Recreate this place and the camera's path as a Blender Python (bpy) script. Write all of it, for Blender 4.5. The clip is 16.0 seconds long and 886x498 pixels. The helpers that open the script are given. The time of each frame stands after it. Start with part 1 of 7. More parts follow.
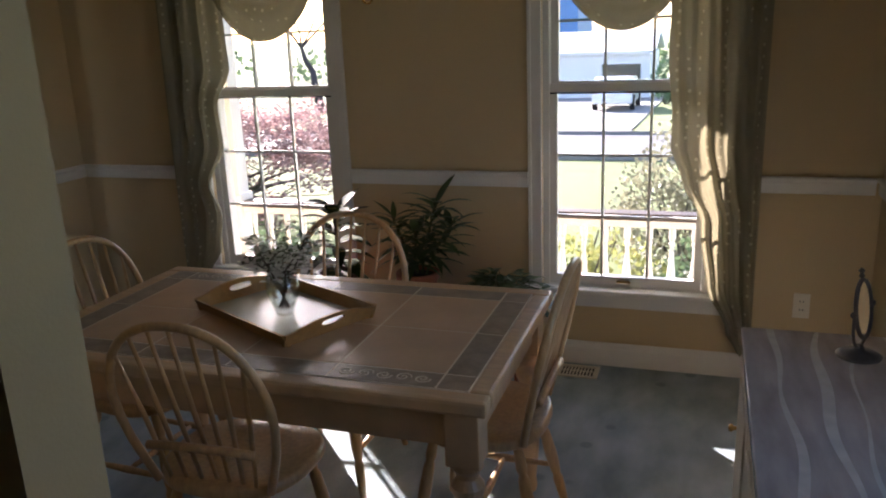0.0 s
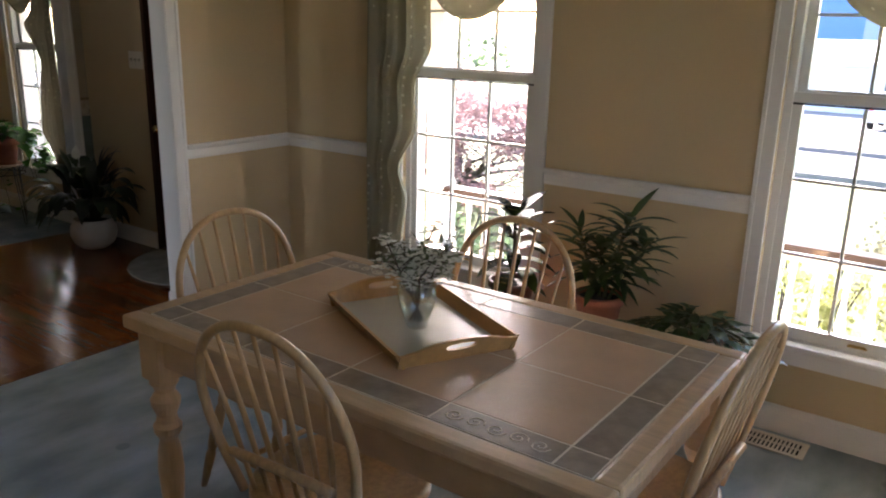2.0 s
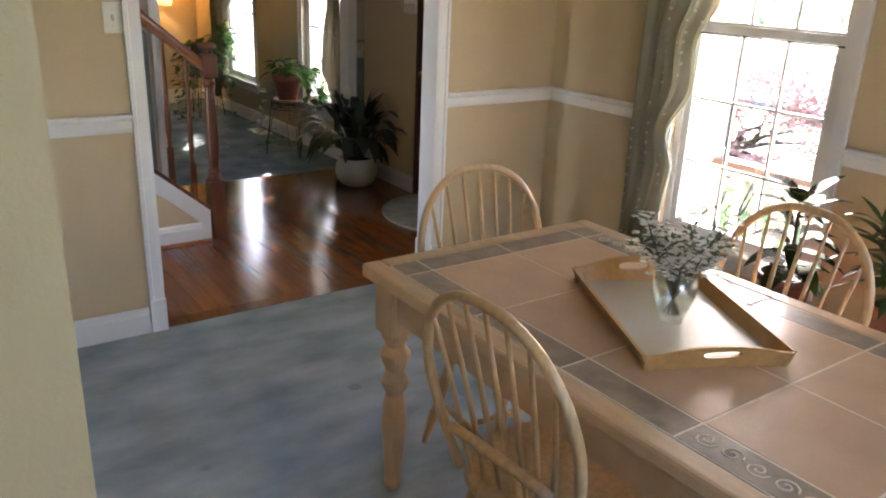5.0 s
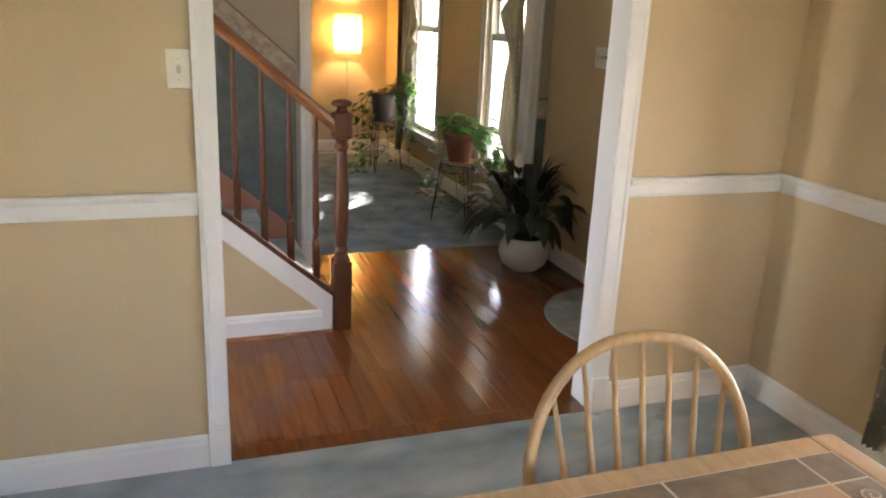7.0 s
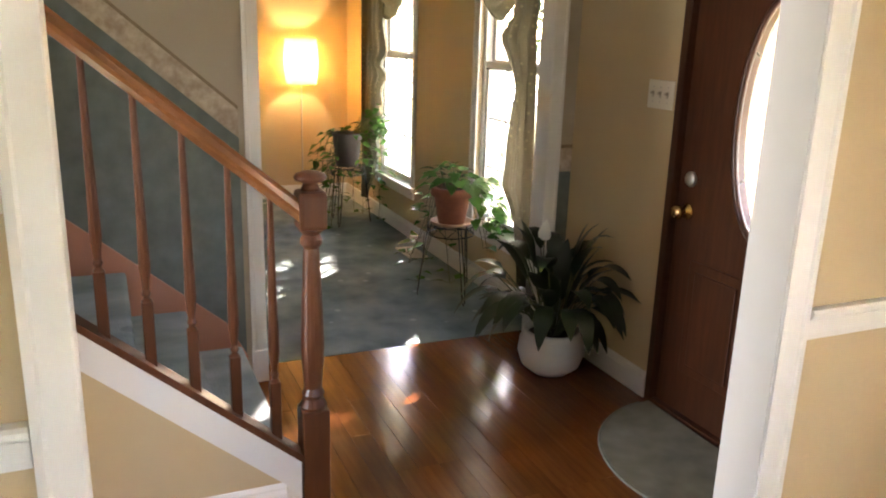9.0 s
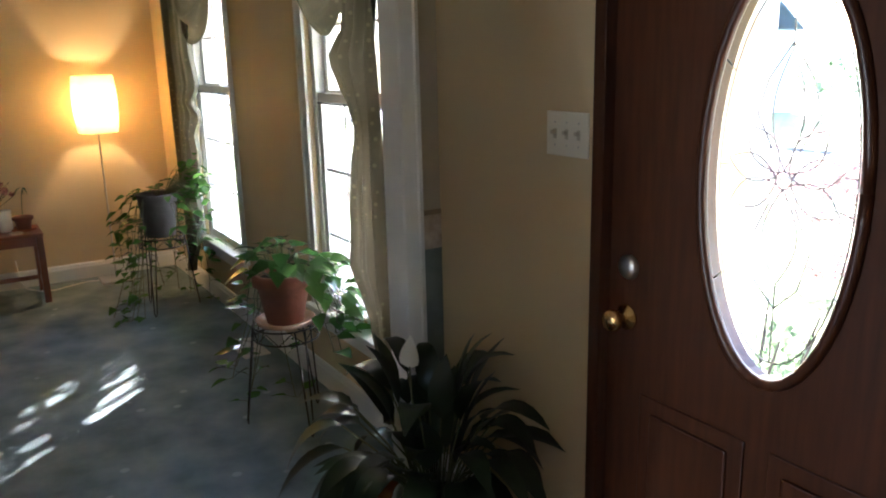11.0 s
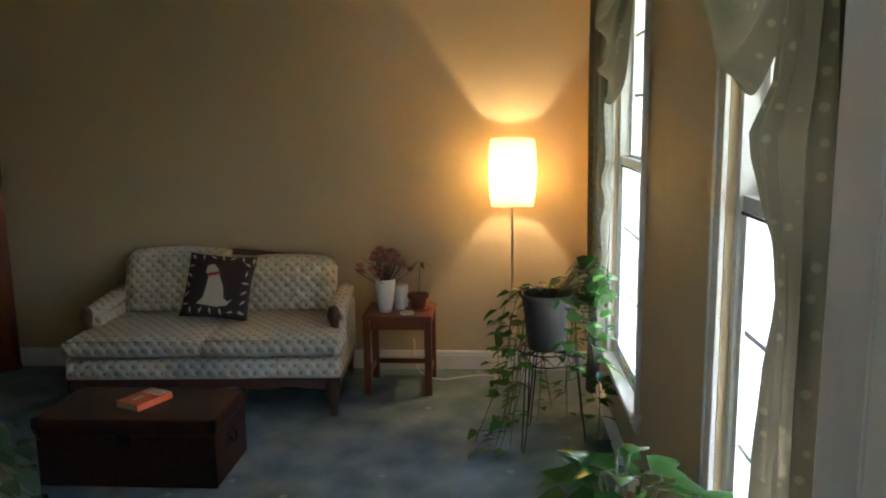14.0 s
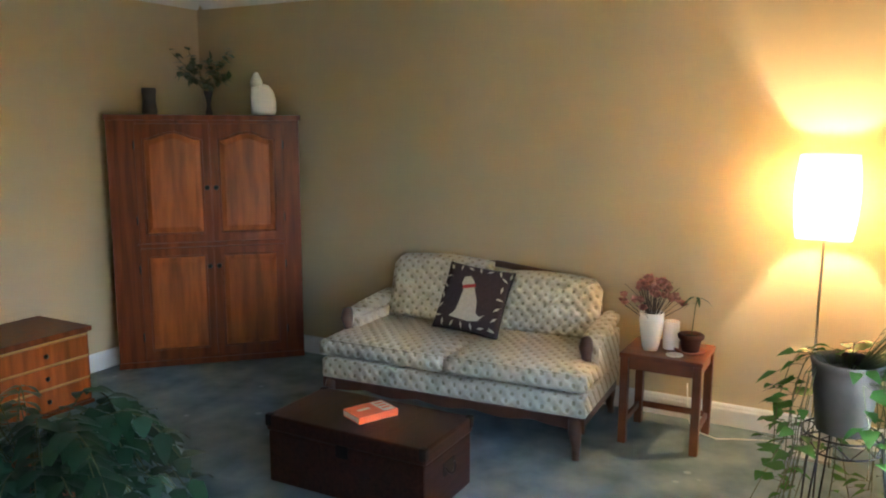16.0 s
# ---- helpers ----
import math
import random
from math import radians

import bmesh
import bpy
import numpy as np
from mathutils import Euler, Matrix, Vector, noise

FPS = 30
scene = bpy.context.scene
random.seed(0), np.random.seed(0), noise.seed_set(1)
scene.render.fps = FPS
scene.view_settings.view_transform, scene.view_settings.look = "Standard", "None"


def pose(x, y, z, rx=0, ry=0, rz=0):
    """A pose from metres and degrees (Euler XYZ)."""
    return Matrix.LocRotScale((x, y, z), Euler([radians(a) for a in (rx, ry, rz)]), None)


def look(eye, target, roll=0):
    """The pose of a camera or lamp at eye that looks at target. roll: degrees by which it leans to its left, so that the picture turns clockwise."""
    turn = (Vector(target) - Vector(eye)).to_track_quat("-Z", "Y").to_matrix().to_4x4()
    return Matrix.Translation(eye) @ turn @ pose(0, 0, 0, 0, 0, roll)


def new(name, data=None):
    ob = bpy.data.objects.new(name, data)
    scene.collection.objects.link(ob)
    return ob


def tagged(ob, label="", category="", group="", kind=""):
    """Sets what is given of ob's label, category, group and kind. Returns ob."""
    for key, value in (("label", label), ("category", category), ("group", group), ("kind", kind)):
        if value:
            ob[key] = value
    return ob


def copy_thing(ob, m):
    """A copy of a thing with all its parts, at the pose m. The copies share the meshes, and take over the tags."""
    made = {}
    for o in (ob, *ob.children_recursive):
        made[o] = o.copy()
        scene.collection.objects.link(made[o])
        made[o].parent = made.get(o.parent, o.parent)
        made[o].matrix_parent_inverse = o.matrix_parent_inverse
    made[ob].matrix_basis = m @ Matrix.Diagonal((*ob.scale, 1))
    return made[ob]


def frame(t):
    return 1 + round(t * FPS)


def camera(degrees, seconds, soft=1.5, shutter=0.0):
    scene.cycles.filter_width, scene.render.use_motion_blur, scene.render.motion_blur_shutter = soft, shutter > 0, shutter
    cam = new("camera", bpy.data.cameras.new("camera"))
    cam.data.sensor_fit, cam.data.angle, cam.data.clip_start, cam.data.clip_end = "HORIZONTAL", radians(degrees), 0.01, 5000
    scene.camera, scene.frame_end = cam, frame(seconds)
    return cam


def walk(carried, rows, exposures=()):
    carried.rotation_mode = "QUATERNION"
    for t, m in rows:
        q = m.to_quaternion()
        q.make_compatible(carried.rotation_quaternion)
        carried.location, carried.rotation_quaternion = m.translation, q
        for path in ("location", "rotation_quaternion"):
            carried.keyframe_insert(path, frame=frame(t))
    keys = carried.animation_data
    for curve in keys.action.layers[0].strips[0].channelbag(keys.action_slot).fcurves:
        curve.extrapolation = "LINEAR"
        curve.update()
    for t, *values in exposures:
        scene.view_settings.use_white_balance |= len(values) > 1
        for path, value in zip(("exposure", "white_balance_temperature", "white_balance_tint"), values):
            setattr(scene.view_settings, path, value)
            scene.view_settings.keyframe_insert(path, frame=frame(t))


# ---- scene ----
cam = camera(58.8, 16.0, soft=2.0)
PATH = [
    (0, (0.229, 0.23, 1.631), (-0.392, 2.055, 1.098), -2.3),
    (0.5, (0.193, 0.392, 1.618), (-0.416, 2.214, 1.06), -0.5),
    (1, (0.212, 0.534, 1.617), (-0.565, 2.289, 1.056), 0.9),
    (1.5, (0.235, 0.646, 1.603), (-0.753, 2.303, 1.075), 1.3),
    (2, (0.234, 0.705, 1.59), (-0.892, 2.264, 1.042), 1.3),
    (2.5, (0.217, 0.725, 1.578), (-1.067, 2.141, 0.987), 1.4),
    (3, (0.214, 0.747, 1.562), (-1.156, 2.057, 0.927), 1.7),
    (3.2, (0.213, 0.746, 1.568), (-1.179, 2.023, 0.91), 1.9),
    (5.3, (-0.014, 0.926, 1.566), (-1.558, 2.013, 0.905), 2.6),
    (5.5, (-0.103, 0.999, 1.583), (-1.643, 2.109, 0.954), 3.7),
    (6, (-0.31, 1.197, 1.573), (-1.885, 2.297, 1.018), 5.0),
    (6.5, (-0.518, 1.432, 1.559), (-2.216, 2.348, 1.031), 4.3),
    (7, (-0.73, 1.558, 1.538), (-2.526, 2.215, 0.955), 2.6),
    (7.5, (-1.048, 1.592, 1.549), (-2.854, 2.243, 0.987), 2.8),
    (8, (-1.35, 1.64, 1.54), (-3.155, 2.318, 1.008), 1.9),
    (8.5, (-1.701, 1.733, 1.532), (-3.513, 2.407, 1.02), 1.4),
    (9, (-2.024, 1.783, 1.534), (-3.791, 2.557, 1.003), 1.8),
    (9.2, (-2.124, 1.793, 1.559), (-3.835, 2.669, 1.007), 1.6),
    (11.3, (-3.274, 2.637, 1.521), (-4.922, 3.665, 1.042), -1.4),
    (11.5, (-3.372, 2.684, 1.534), (-5.052, 3.655, 1.052), -1.4),
    (12, (-3.603, 2.847, 1.526), (-5.423, 3.525, 1.05), -1.7),
    (12.5, (-3.843, 3.042, 1.548), (-5.75, 3.422, 1.079), -1.3),
    (13, (-4.038, 3.132, 1.539), (-5.973, 3.36, 1.089), -0.5),
    (13.5, (-4.248, 3.218, 1.559), (-6.207, 3.342, 1.176), -0.3),
    (14, (-4.433, 3.344, 1.572), (-6.401, 3.207, 1.241), -0.8),
    (14.5, (-4.597, 3.439, 1.577), (-6.515, 2.981, 1.247), -0.2),
    (15, (-4.766, 3.459, 1.564), (-6.663, 2.912, 1.245), 0.7),
    (15.5, (-4.886, 3.515, 1.579), (-6.735, 2.821, 1.266), 0.2),
    (16, (-4.987, 3.599, 1.585), (-6.723, 2.659, 1.268), 0.2),
]
walk(cam, [(t, look(eye, target, roll)) for t, eye, target, roll in PATH],
     exposures=[(0, 2.65, 6250, 24), (1, 2.75, 6200, 24), (2, 3.5, 6250, 24), (3.2, 4.25, 6300, 24), (5.5, 4.6, 6300, 24), (6.5, 4.75, 6400, 24), (7, 5.1, 6650, 24), (8, 5.4, 6900, 24), (9, 5.4, 6950, 24), (11.3, 4.75, 5700, 19), (12, 5.2, 5800, 18), (12.5, 5.4, 5800, 18), (14, 4.7, 5500, 13), (15, 5.2, 5400, 10), (15.5, 5.3, 5400, 10), (16, 6.1, 5350, 12)])

# ---- world, sun, exposure ----
SUN_WAY = Vector((0.68, -0.74, -0.45)).normalized()
world = bpy.data.worlds.new("sky")
scene.world = world
world.use_nodes = True
wn = world.node_tree.nodes
sky = wn.new("ShaderNodeTexSky")
sky.sky_type, sky.sun_disc = "NISHITA", False
sky.sun_elevation = math.asin(-SUN_WAY.z)
sky.sun_rotation = math.atan2(-SUN_WAY.x, -SUN_WAY.y)
world.node_tree.links.new(sky.outputs[0], wn["Background"].inputs[0])
wn["Background"].inputs[1].default_value = 0.115
sun = new("sun", bpy.data.lights.new("sun", "SUN"))
sun.data.energy, sun.data.angle, sun.data.color = 5.0, radians(0.5), (1.0, 0.93, 0.82)
sun.matrix_world = look((0, 0, 20), Vector((0, 0, 20)) + SUN_WAY)


# ---- materials ----
def mat(name, color, rough=0.6, metal=0.0, var=0.0, scale=8.0, bump=0.0, bscale=60.0, dark=None, stretch=(1, 1, 1),
        coat=0.0, spec=0.5, island=0.0, objrand=0.0, detail=4.0, rvar=0.0):
    m = bpy.data.materials.new(name)
    m.use_nodes = True
    nt = m.node_tree
    n, l = nt.nodes, nt.links
    b = n["Principled BSDF"]
    b.inputs["Base Color"].default_value = (*color, 1)
    b.inputs["Roughness"].default_value = rough
    b.inputs["Metallic"].default_value = metal
    b.inputs["Coat Weight"].default_value = coat
    b.inputs["Coat Roughness"].default_value = 0.12
    b.inputs["Specular IOR Level"].default_value = spec
    tc = n.new("ShaderNodeTexCoord")
    mp = n.new("ShaderNodeMapping")
    mp.inputs["Scale"].default_value = stretch
    l.new(tc.outputs["Object"], mp.inputs["Vector"])
    if var > 0:
        tx = n.new("ShaderNodeTexNoise")
        tx.inputs["Scale"].default_value, tx.inputs["Detail"].default_value = scale, detail
        l.new(mp.outputs[0], tx.inputs["Vector"])
        rp = n.new("ShaderNodeMapRange")
        rp.inputs["From Min"].default_value, rp.inputs["From Max"].default_value = 0.3, 0.7
        l.new(tx.outputs["Fac"], rp.inputs["Value"])
        mx = n.new("ShaderNodeMix")
        mx.data_type = "RGBA"
        d = dark or tuple(c * (1 - var) for c in color)
        mx.inputs["A"].default_value, mx.inputs["B"].default_value = (*d, 1), (*color, 1)
        l.new(rp.outputs[0], mx.inputs["Factor"])
        out = mx.outputs["Result"]
        if island or objrand:
            src = n.new("ShaderNodeObjectInfo") if objrand else n.new("ShaderNodeNewGeometry")
            hs = n.new("ShaderNodeHueSaturation")
            r2 = n.new("ShaderNodeMapRange")
            k = objrand or island
            r2.inputs["To Min"].default_value, r2.inputs["To Max"].default_value = 1 - k, 1 + k
            l.new(src.outputs["Random" if objrand else "Random Per Island"], r2.inputs["Value"])
            l.new(r2.outputs[0], hs.inputs["Value"])
            l.new(out, hs.inputs["Color"])
            out = hs.outputs[0]
        l.new(out, b.inputs["Base Color"])
        if rvar:
            r3 = n.new("ShaderNodeMapRange")
            r3.inputs["To Min"].default_value, r3.inputs["To Max"].default_value = rough - rvar, rough + rvar
            l.new(tx.outputs["Fac"], r3.inputs["Value"])
            l.new(r3.outputs[0], b.inputs["Roughness"])
    if bump > 0:
        t2 = n.new("ShaderNodeTexNoise")
        t2.inputs["Scale"].default_value, t2.inputs["Detail"].default_value = bscale, 3
        l.new(mp.outputs[0], t2.inputs["Vector"])
        bp = n.new("ShaderNodeBump")
        bp.inputs["Strength"].default_value, bp.inputs["Distance"].default_value = bump, 0.01
        l.new(t2.outputs["Fac"], bp.inputs["Height"])
        l.new(bp.outputs[0], b.inputs["Normal"])
    return m


def thin(m, amount, color):
    """Let some light through a thin sheet (leaf, cloth, paper)."""
    n, l = m.node_tree.nodes, m.node_tree.links
    tr, mx = n.new("ShaderNodeBsdfTranslucent"), n.new("ShaderNodeMixShader")
    tr.inputs["Color"].default_value = (*color, 1)
    mx.inputs[0].default_value = amount
    l.new(n["Principled BSDF"].outputs[0], mx.inputs[1])
    l.new(tr.outputs[0], mx.inputs[2])
    l.new(mx.outputs[0], n["Material Output"].inputs[0])
    return m


def dots(m, color, scale, size, amount=1.0, loose=0.25):
    """Small spots in the colour: woven motifs on a cloth, flecks and dent shading on a carpet."""
    n, l = m.node_tree.nodes, m.node_tree.links
    b = n["Principled BSDF"]
    src = b.inputs["Base Color"].links[0].from_socket
    tc, vo, ra, mx = n.new("ShaderNodeTexCoord"), n.new("ShaderNodeTexVoronoi"), n.new("ShaderNodeMapRange"), n.new("ShaderNodeMix")
    vo.inputs["Scale"].default_value, vo.inputs["Randomness"].default_value = scale, loose
    ra.inputs["From Min"].default_value, ra.inputs["From Max"].default_value = size, size * 1.5
    ra.inputs["To Min"].default_value, ra.inputs["To Max"].default_value = amount, 0
    mx.data_type = "RGBA"
    mx.inputs["B"].default_value = (*color, 1)
    l.new(tc.outputs["Object"], vo.inputs["Vector"])
    l.new(vo.outputs["Distance"], ra.inputs["Value"])
    l.new(ra.outputs[0], mx.inputs["Factor"])
    l.new(src, mx.inputs["A"])
    l.new(mx.outputs["Result"], b.inputs["Base Color"])
    return m


def lattice(m, color, step):
    """Woven motifs on a diamond lattice that runs over a cushion's seat, front and back alike."""
    n, l = m.node_tree.nodes, m.node_tree.links
    b = n["Principled BSDF"]
    src = b.inputs["Base Color"].links[0].from_socket

    def calc(op, a, c):
        q = n.new("ShaderNodeMath")
        q.operation = op
        for k, v in enumerate((a, c)):
            if v is None:
                continue
            if isinstance(v, (int, float)):
                q.inputs[k].default_value = v
            else:
                l.new(v, q.inputs[k])
        return q.outputs[0]

    tc, sp, wob = n.new("ShaderNodeTexCoord"), n.new("ShaderNodeSeparateXYZ"), n.new("ShaderNodeTexNoise")
    l.new(tc.outputs["Object"], sp.inputs[0])
    l.new(tc.outputs["Object"], wob.inputs["Vector"])
    wob.inputs["Scale"].default_value = 45
    k = 2 * math.pi / step
    across = calc("COSINE", calc("MULTIPLY", sp.outputs["Y"], k), None)
    along = calc("COSINE", calc("MULTIPLY", calc("SUBTRACT", sp.outputs["Z"], sp.outputs["X"]), k * 0.8), None)
    w = calc("ADD", calc("MULTIPLY", across, along), calc("MULTIPLY", calc("SUBTRACT", wob.outputs["Fac"], 0.5), 0.9))
    ra, mx = n.new("ShaderNodeMapRange"), n.new("ShaderNodeMix")
    ra.inputs["From Min"].default_value, ra.inputs["From Max"].default_value = 0.52, 0.78
    ra.inputs["To Max"].default_value = 0.85
    mx.data_type = "RGBA"
    mx.inputs["B"].default_value = (*color, 1)
    l.new(w, ra.inputs["Value"])
    l.new(ra.outputs[0], mx.inputs["Factor"])
    l.new(src, mx.inputs["A"])
    l.new(mx.outputs["Result"], b.inputs["Base Color"])
    bp = n.new("ShaderNodeBump")
    bp.inputs["Strength"].default_value, bp.inputs["Distance"].default_value = 0.55, 0.012
    bp.invert = True
    l.new(w, bp.inputs["Height"])
    l.new(b.inputs["Normal"].links[0].from_socket, bp.inputs["Normal"])
    l.new(bp.outputs[0], b.inputs["Normal"])
    return m


def glass_mat(name, gloss=0.06, tint=(1, 1, 1)):
    m = bpy.data.materials.new(name)
    m.use_nodes = True
    n, l = m.node_tree.nodes, m.node_tree.links
    t, g, x = n.new("ShaderNodeBsdfTransparent"), n.new("ShaderNodeBsdfGlossy"), n.new("ShaderNodeMixShader")
    t.inputs[0].default_value = (*tint, 1)
    g.inputs["Roughness"].default_value = 0.02
    x.inputs[0].default_value = gloss
    l.new(t.outputs[0], x.inputs[1])
    l.new(g.outputs[0], x.inputs[2])
    l.new(x.outputs[0], n["Material Output"].inputs[0])
    return m


M_WALL = mat("tan_wall_paint", (0.58, 0.45, 0.265), 0.55, var=0.06, scale=1.3, bump=0.06, bscale=180)
M_WHITE = mat("white_trim_paint", (0.78, 0.77, 0.74), 0.35, var=0.06, scale=3, bump=0.04, bscale=40)
M_CEIL = mat("ceiling_paint", (0.8, 0.79, 0.75), 0.9, var=0.04, scale=2, bump=0.1, bscale=120)
# The dark dots paint the shade of furniture dents; the floor itself is flat
M_CARPET = dots(mat("blue_grey_carpet", (0.50, 0.57, 0.595), 0.95, var=0.42, scale=6, bump=1.0, bscale=260, dark=(0.27, 0.335, 0.36), stretch=(1, 0.5, 1), detail=10, spec=0.1), (0.17, 0.215, 0.235), 4.0, 0.085, 0.45, 1.0)
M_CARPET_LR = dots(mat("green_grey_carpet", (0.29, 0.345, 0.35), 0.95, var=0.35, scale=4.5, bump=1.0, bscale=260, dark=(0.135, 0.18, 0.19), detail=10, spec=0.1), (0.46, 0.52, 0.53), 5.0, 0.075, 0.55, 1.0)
M_OAK = mat("red_oak_floor", (0.215, 0.07, 0.019), 0.13, var=0.3, scale=6, stretch=(0.6, 8, 8), bump=0.035, bscale=26, objrand=0.17, dark=(0.15, 0.046, 0.013), coat=0.12, rvar=0.05)
M_OAKBASE = mat("floor_joint", (0.06, 0.025, 0.012), 0.7)
M_PICKLED = mat("pale_oak", (0.67, 0.44, 0.24), 0.36, var=0.22, scale=10, stretch=(1, 6, 1), bump=0.05, bscale=60, coat=0.2)
M_CHAIR = mat("natural_beech", (0.61, 0.385, 0.185), 0.34, var=0.25, scale=14, stretch=(5, 5, 1), bump=0.04, bscale=50, coat=0.25)
M_TILE = mat("peach_ceramic_tile", (0.63, 0.41, 0.25), 0.30, var=0.18, scale=6, bump=0.06, bscale=25, objrand=0.05, coat=0.15)
M_SLATE = mat("grey_border_tile", (0.36, 0.27, 0.185), 0.30, var=0.4, scale=16, bump=0.12, bscale=45, objrand=0.12, coat=0.15)
M_GROUT = mat("pale_grout", (0.80, 0.69, 0.53), 0.7, var=0.12, scale=40)
M_TRAY = mat("tray_beech", (0.55, 0.30, 0.10), 0.35, var=0.22, scale=8, stretch=(1, 6, 6), bump=0.03, coat=0.3)
M_TRAYB = mat("tray_base_laminate", (0.60, 0.54, 0.42), 0.22, var=0.08, scale=5, coat=0.3)
M_CHERRY = mat("dark_cherry_stain", (0.125, 0.042, 0.016), 0.38, var=0.35, scale=6, stretch=(5, 5, 0.6), bump=0.03, coat=0.08, spec=0.32, rvar=0.06)
M_RAIL = mat("handrail_stain", (0.30, 0.108, 0.034), 0.25, var=0.4, scale=9, stretch=(7, 1, 1), coat=0.35)
M_DOOR = mat("mahogany_door", (0.072, 0.023, 0.009), 0.36, var=0.4, scale=7, stretch=(8, 8, 0.7), bump=0.05, coat=0.08, spec=0.35)
M_ARM = mat("pine_red_stain", (0.22, 0.048, 0.010), 0.38, spec=0.28, var=0.55, scale=5, stretch=(5, 5, 0.4), bump=0.06, coat=0.05, rvar=0.08)
M_ARMP = mat("pine_panel", (0.45, 0.118, 0.020), 0.36, spec=0.32, var=0.6, scale=4.5, stretch=(4, 4, 0.45), bump=0.06, coat=0.08, rvar=0.1)
M_TRUNK = mat("dark_trunk_wood", (0.052, 0.016, 0.008), 0.36, spec=0.3, var=0.6, scale=7, stretch=(1, 8, 8), bump=0.1, coat=0.05)
M_SIDE = mat("side_table_cherry", (0.19, 0.046, 0.012), 0.4, var=0.4, scale=8, stretch=(6, 1, 1), coat=0.1)
M_GREENWP = mat("dark_green_wallpaper", (0.18, 0.21, 0.195), 0.75, var=0.3, scale=12, bump=0.05)
M_BORDER = mat("floral_border_paper", (0.58, 0.50, 0.40), 0.75, var=0.5, scale=26, dark=(0.36, 0.27, 0.19))
M_TAUPE = mat("taupe_wallpaper", (0.44, 0.37, 0.28), 0.7, var=0.06, scale=3)
M_PINK = mat("pink_stair_skirt", (0.55, 0.25, 0.16), 0.45, var=0.1, scale=5)
def curtain_cloth(name, color, through_it):
    return thin(dots(mat(name, color, 0.6, var=0.3, scale=6, bump=0.25, bscale=300, stretch=(1, 1, 0.4)), tuple(min(1, 2.2 * c) for c in color), 21, 0.13, 0.8), through_it, (0.54, 0.47, 0.30))


# One cloth in two tones: dining room light and living room shade are in the colour
M_CURTAIN = curtain_cloth("sage_curtain", (0.27, 0.255, 0.185), 0.20)
M_CURTAIN_SHADED = curtain_cloth("sage_curtain_shaded", (0.085, 0.078, 0.042), 0.07)
M_BLACK = mat("black_iron", (0.015, 0.014, 0.014), 0.45, metal=0.6, var=0.3, scale=40)
M_BRASS = mat("polished_brass", (0.75, 0.52, 0.22), 0.2, metal=1.0, var=0.15, scale=20)
M_CHROME = mat("satin_steel", (0.55, 0.53, 0.5), 0.28, metal=1.0, var=0.1, scale=20)
M_TERRA = mat("terracotta", (0.34, 0.118, 0.06), 0.75, var=0.35, scale=12, bump=0.15, bscale=70)
M_CLAYPALE = mat("salt_stained_terracotta", (0.48, 0.24, 0.13), 0.8, var=0.35, scale=18, bump=0.15, dark=(0.55, 0.42, 0.32))
M_POTDK = mat("grey_brown_pot", (0.085, 0.07, 0.06), 0.6, var=0.25, scale=20, bump=0.1)
M_POTWH = mat("glazed_white_pot", (0.66, 0.63, 0.56), 0.35, var=0.12, scale=9, coat=0.2)
M_SOIL = mat("potting_soil", (0.035, 0.022, 0.014), 0.95, var=0.5, scale=60, bump=1.0, bscale=90)
M_CERAMIC = mat("white_vase_glaze", (0.80, 0.78, 0.73), 0.25, var=0.04, scale=6, coat=0.3)
M_SOFA = lattice(mat("cream_brocade", (0.62, 0.555, 0.43), 0.85, var=0.16, scale=30, bump=0.4, bscale=180), (0.32, 0.265, 0.175), 0.062)
M_SOFAWOOD = mat("sofa_walnut", (0.12, 0.05, 0.028), 0.35, var=0.4, scale=10, coat=0.2)
M_PILLOW = mat("brown_needlepoint", (0.055, 0.028, 0.024), 0.9, var=0.3, scale=80, bump=0.6, bscale=200)
M_CREAM = mat("cream_needlepoint", (0.56, 0.47, 0.34), 0.9, var=0.15, scale=70, bump=0.5, bscale=200)
M_REDW = mat("red_wool", (0.42, 0.04, 0.03), 0.9, var=0.1, scale=60)
M_ORANGE = mat("orange_book_cover", (0.75, 0.14, 0.04), 0.4, var=0.15, scale=20)
M_PAPER = mat("page_paper", (0.75, 0.71, 0.62), 0.8, var=0.08, scale=120, stretch=(1, 1, 20))
M_SHADE = thin(mat("paper_lampshade", (0.78, 0.66, 0.42), 0.9, var=0.06, scale=25), 0.5, (0.80, 0.62, 0.30))
M_MARBLE = mat("grey_marble_top", (0.46, 0.405, 0.38), 0.22, var=0.35, scale=9, stretch=(2.5, 0.6, 1), coat=0.3, dark=(0.31, 0.27, 0.26))
M_VEIN = mat("pale_marble_vein", (0.60, 0.56, 0.53), 0.22, var=0.2, scale=20, coat=0.3)
M_CREAMP = mat("cream_painted_wood", (0.62, 0.55, 0.44), 0.45, var=0.1, scale=5)
M_MIRROR = mat("mirror_silver", (0.9, 0.9, 0.9), 0.02, metal=1.0)
M_GLASS = glass_mat("window_glass", 0.05)
M_VASEGL = glass_mat("clear_glass_vase", 0.22, (0.9, 0.93, 0.92))
M_LEADGL = glass_mat("bevelled_glass", 0.10, (0.96, 0.98, 0.98))
M_LEAD = mat("lead_came", (0.20, 0.19, 0.18), 0.4, metal=0.8)
M_PLATE = mat("ivory_switch_plate", (0.74, 0.70, 0.60), 0.4)
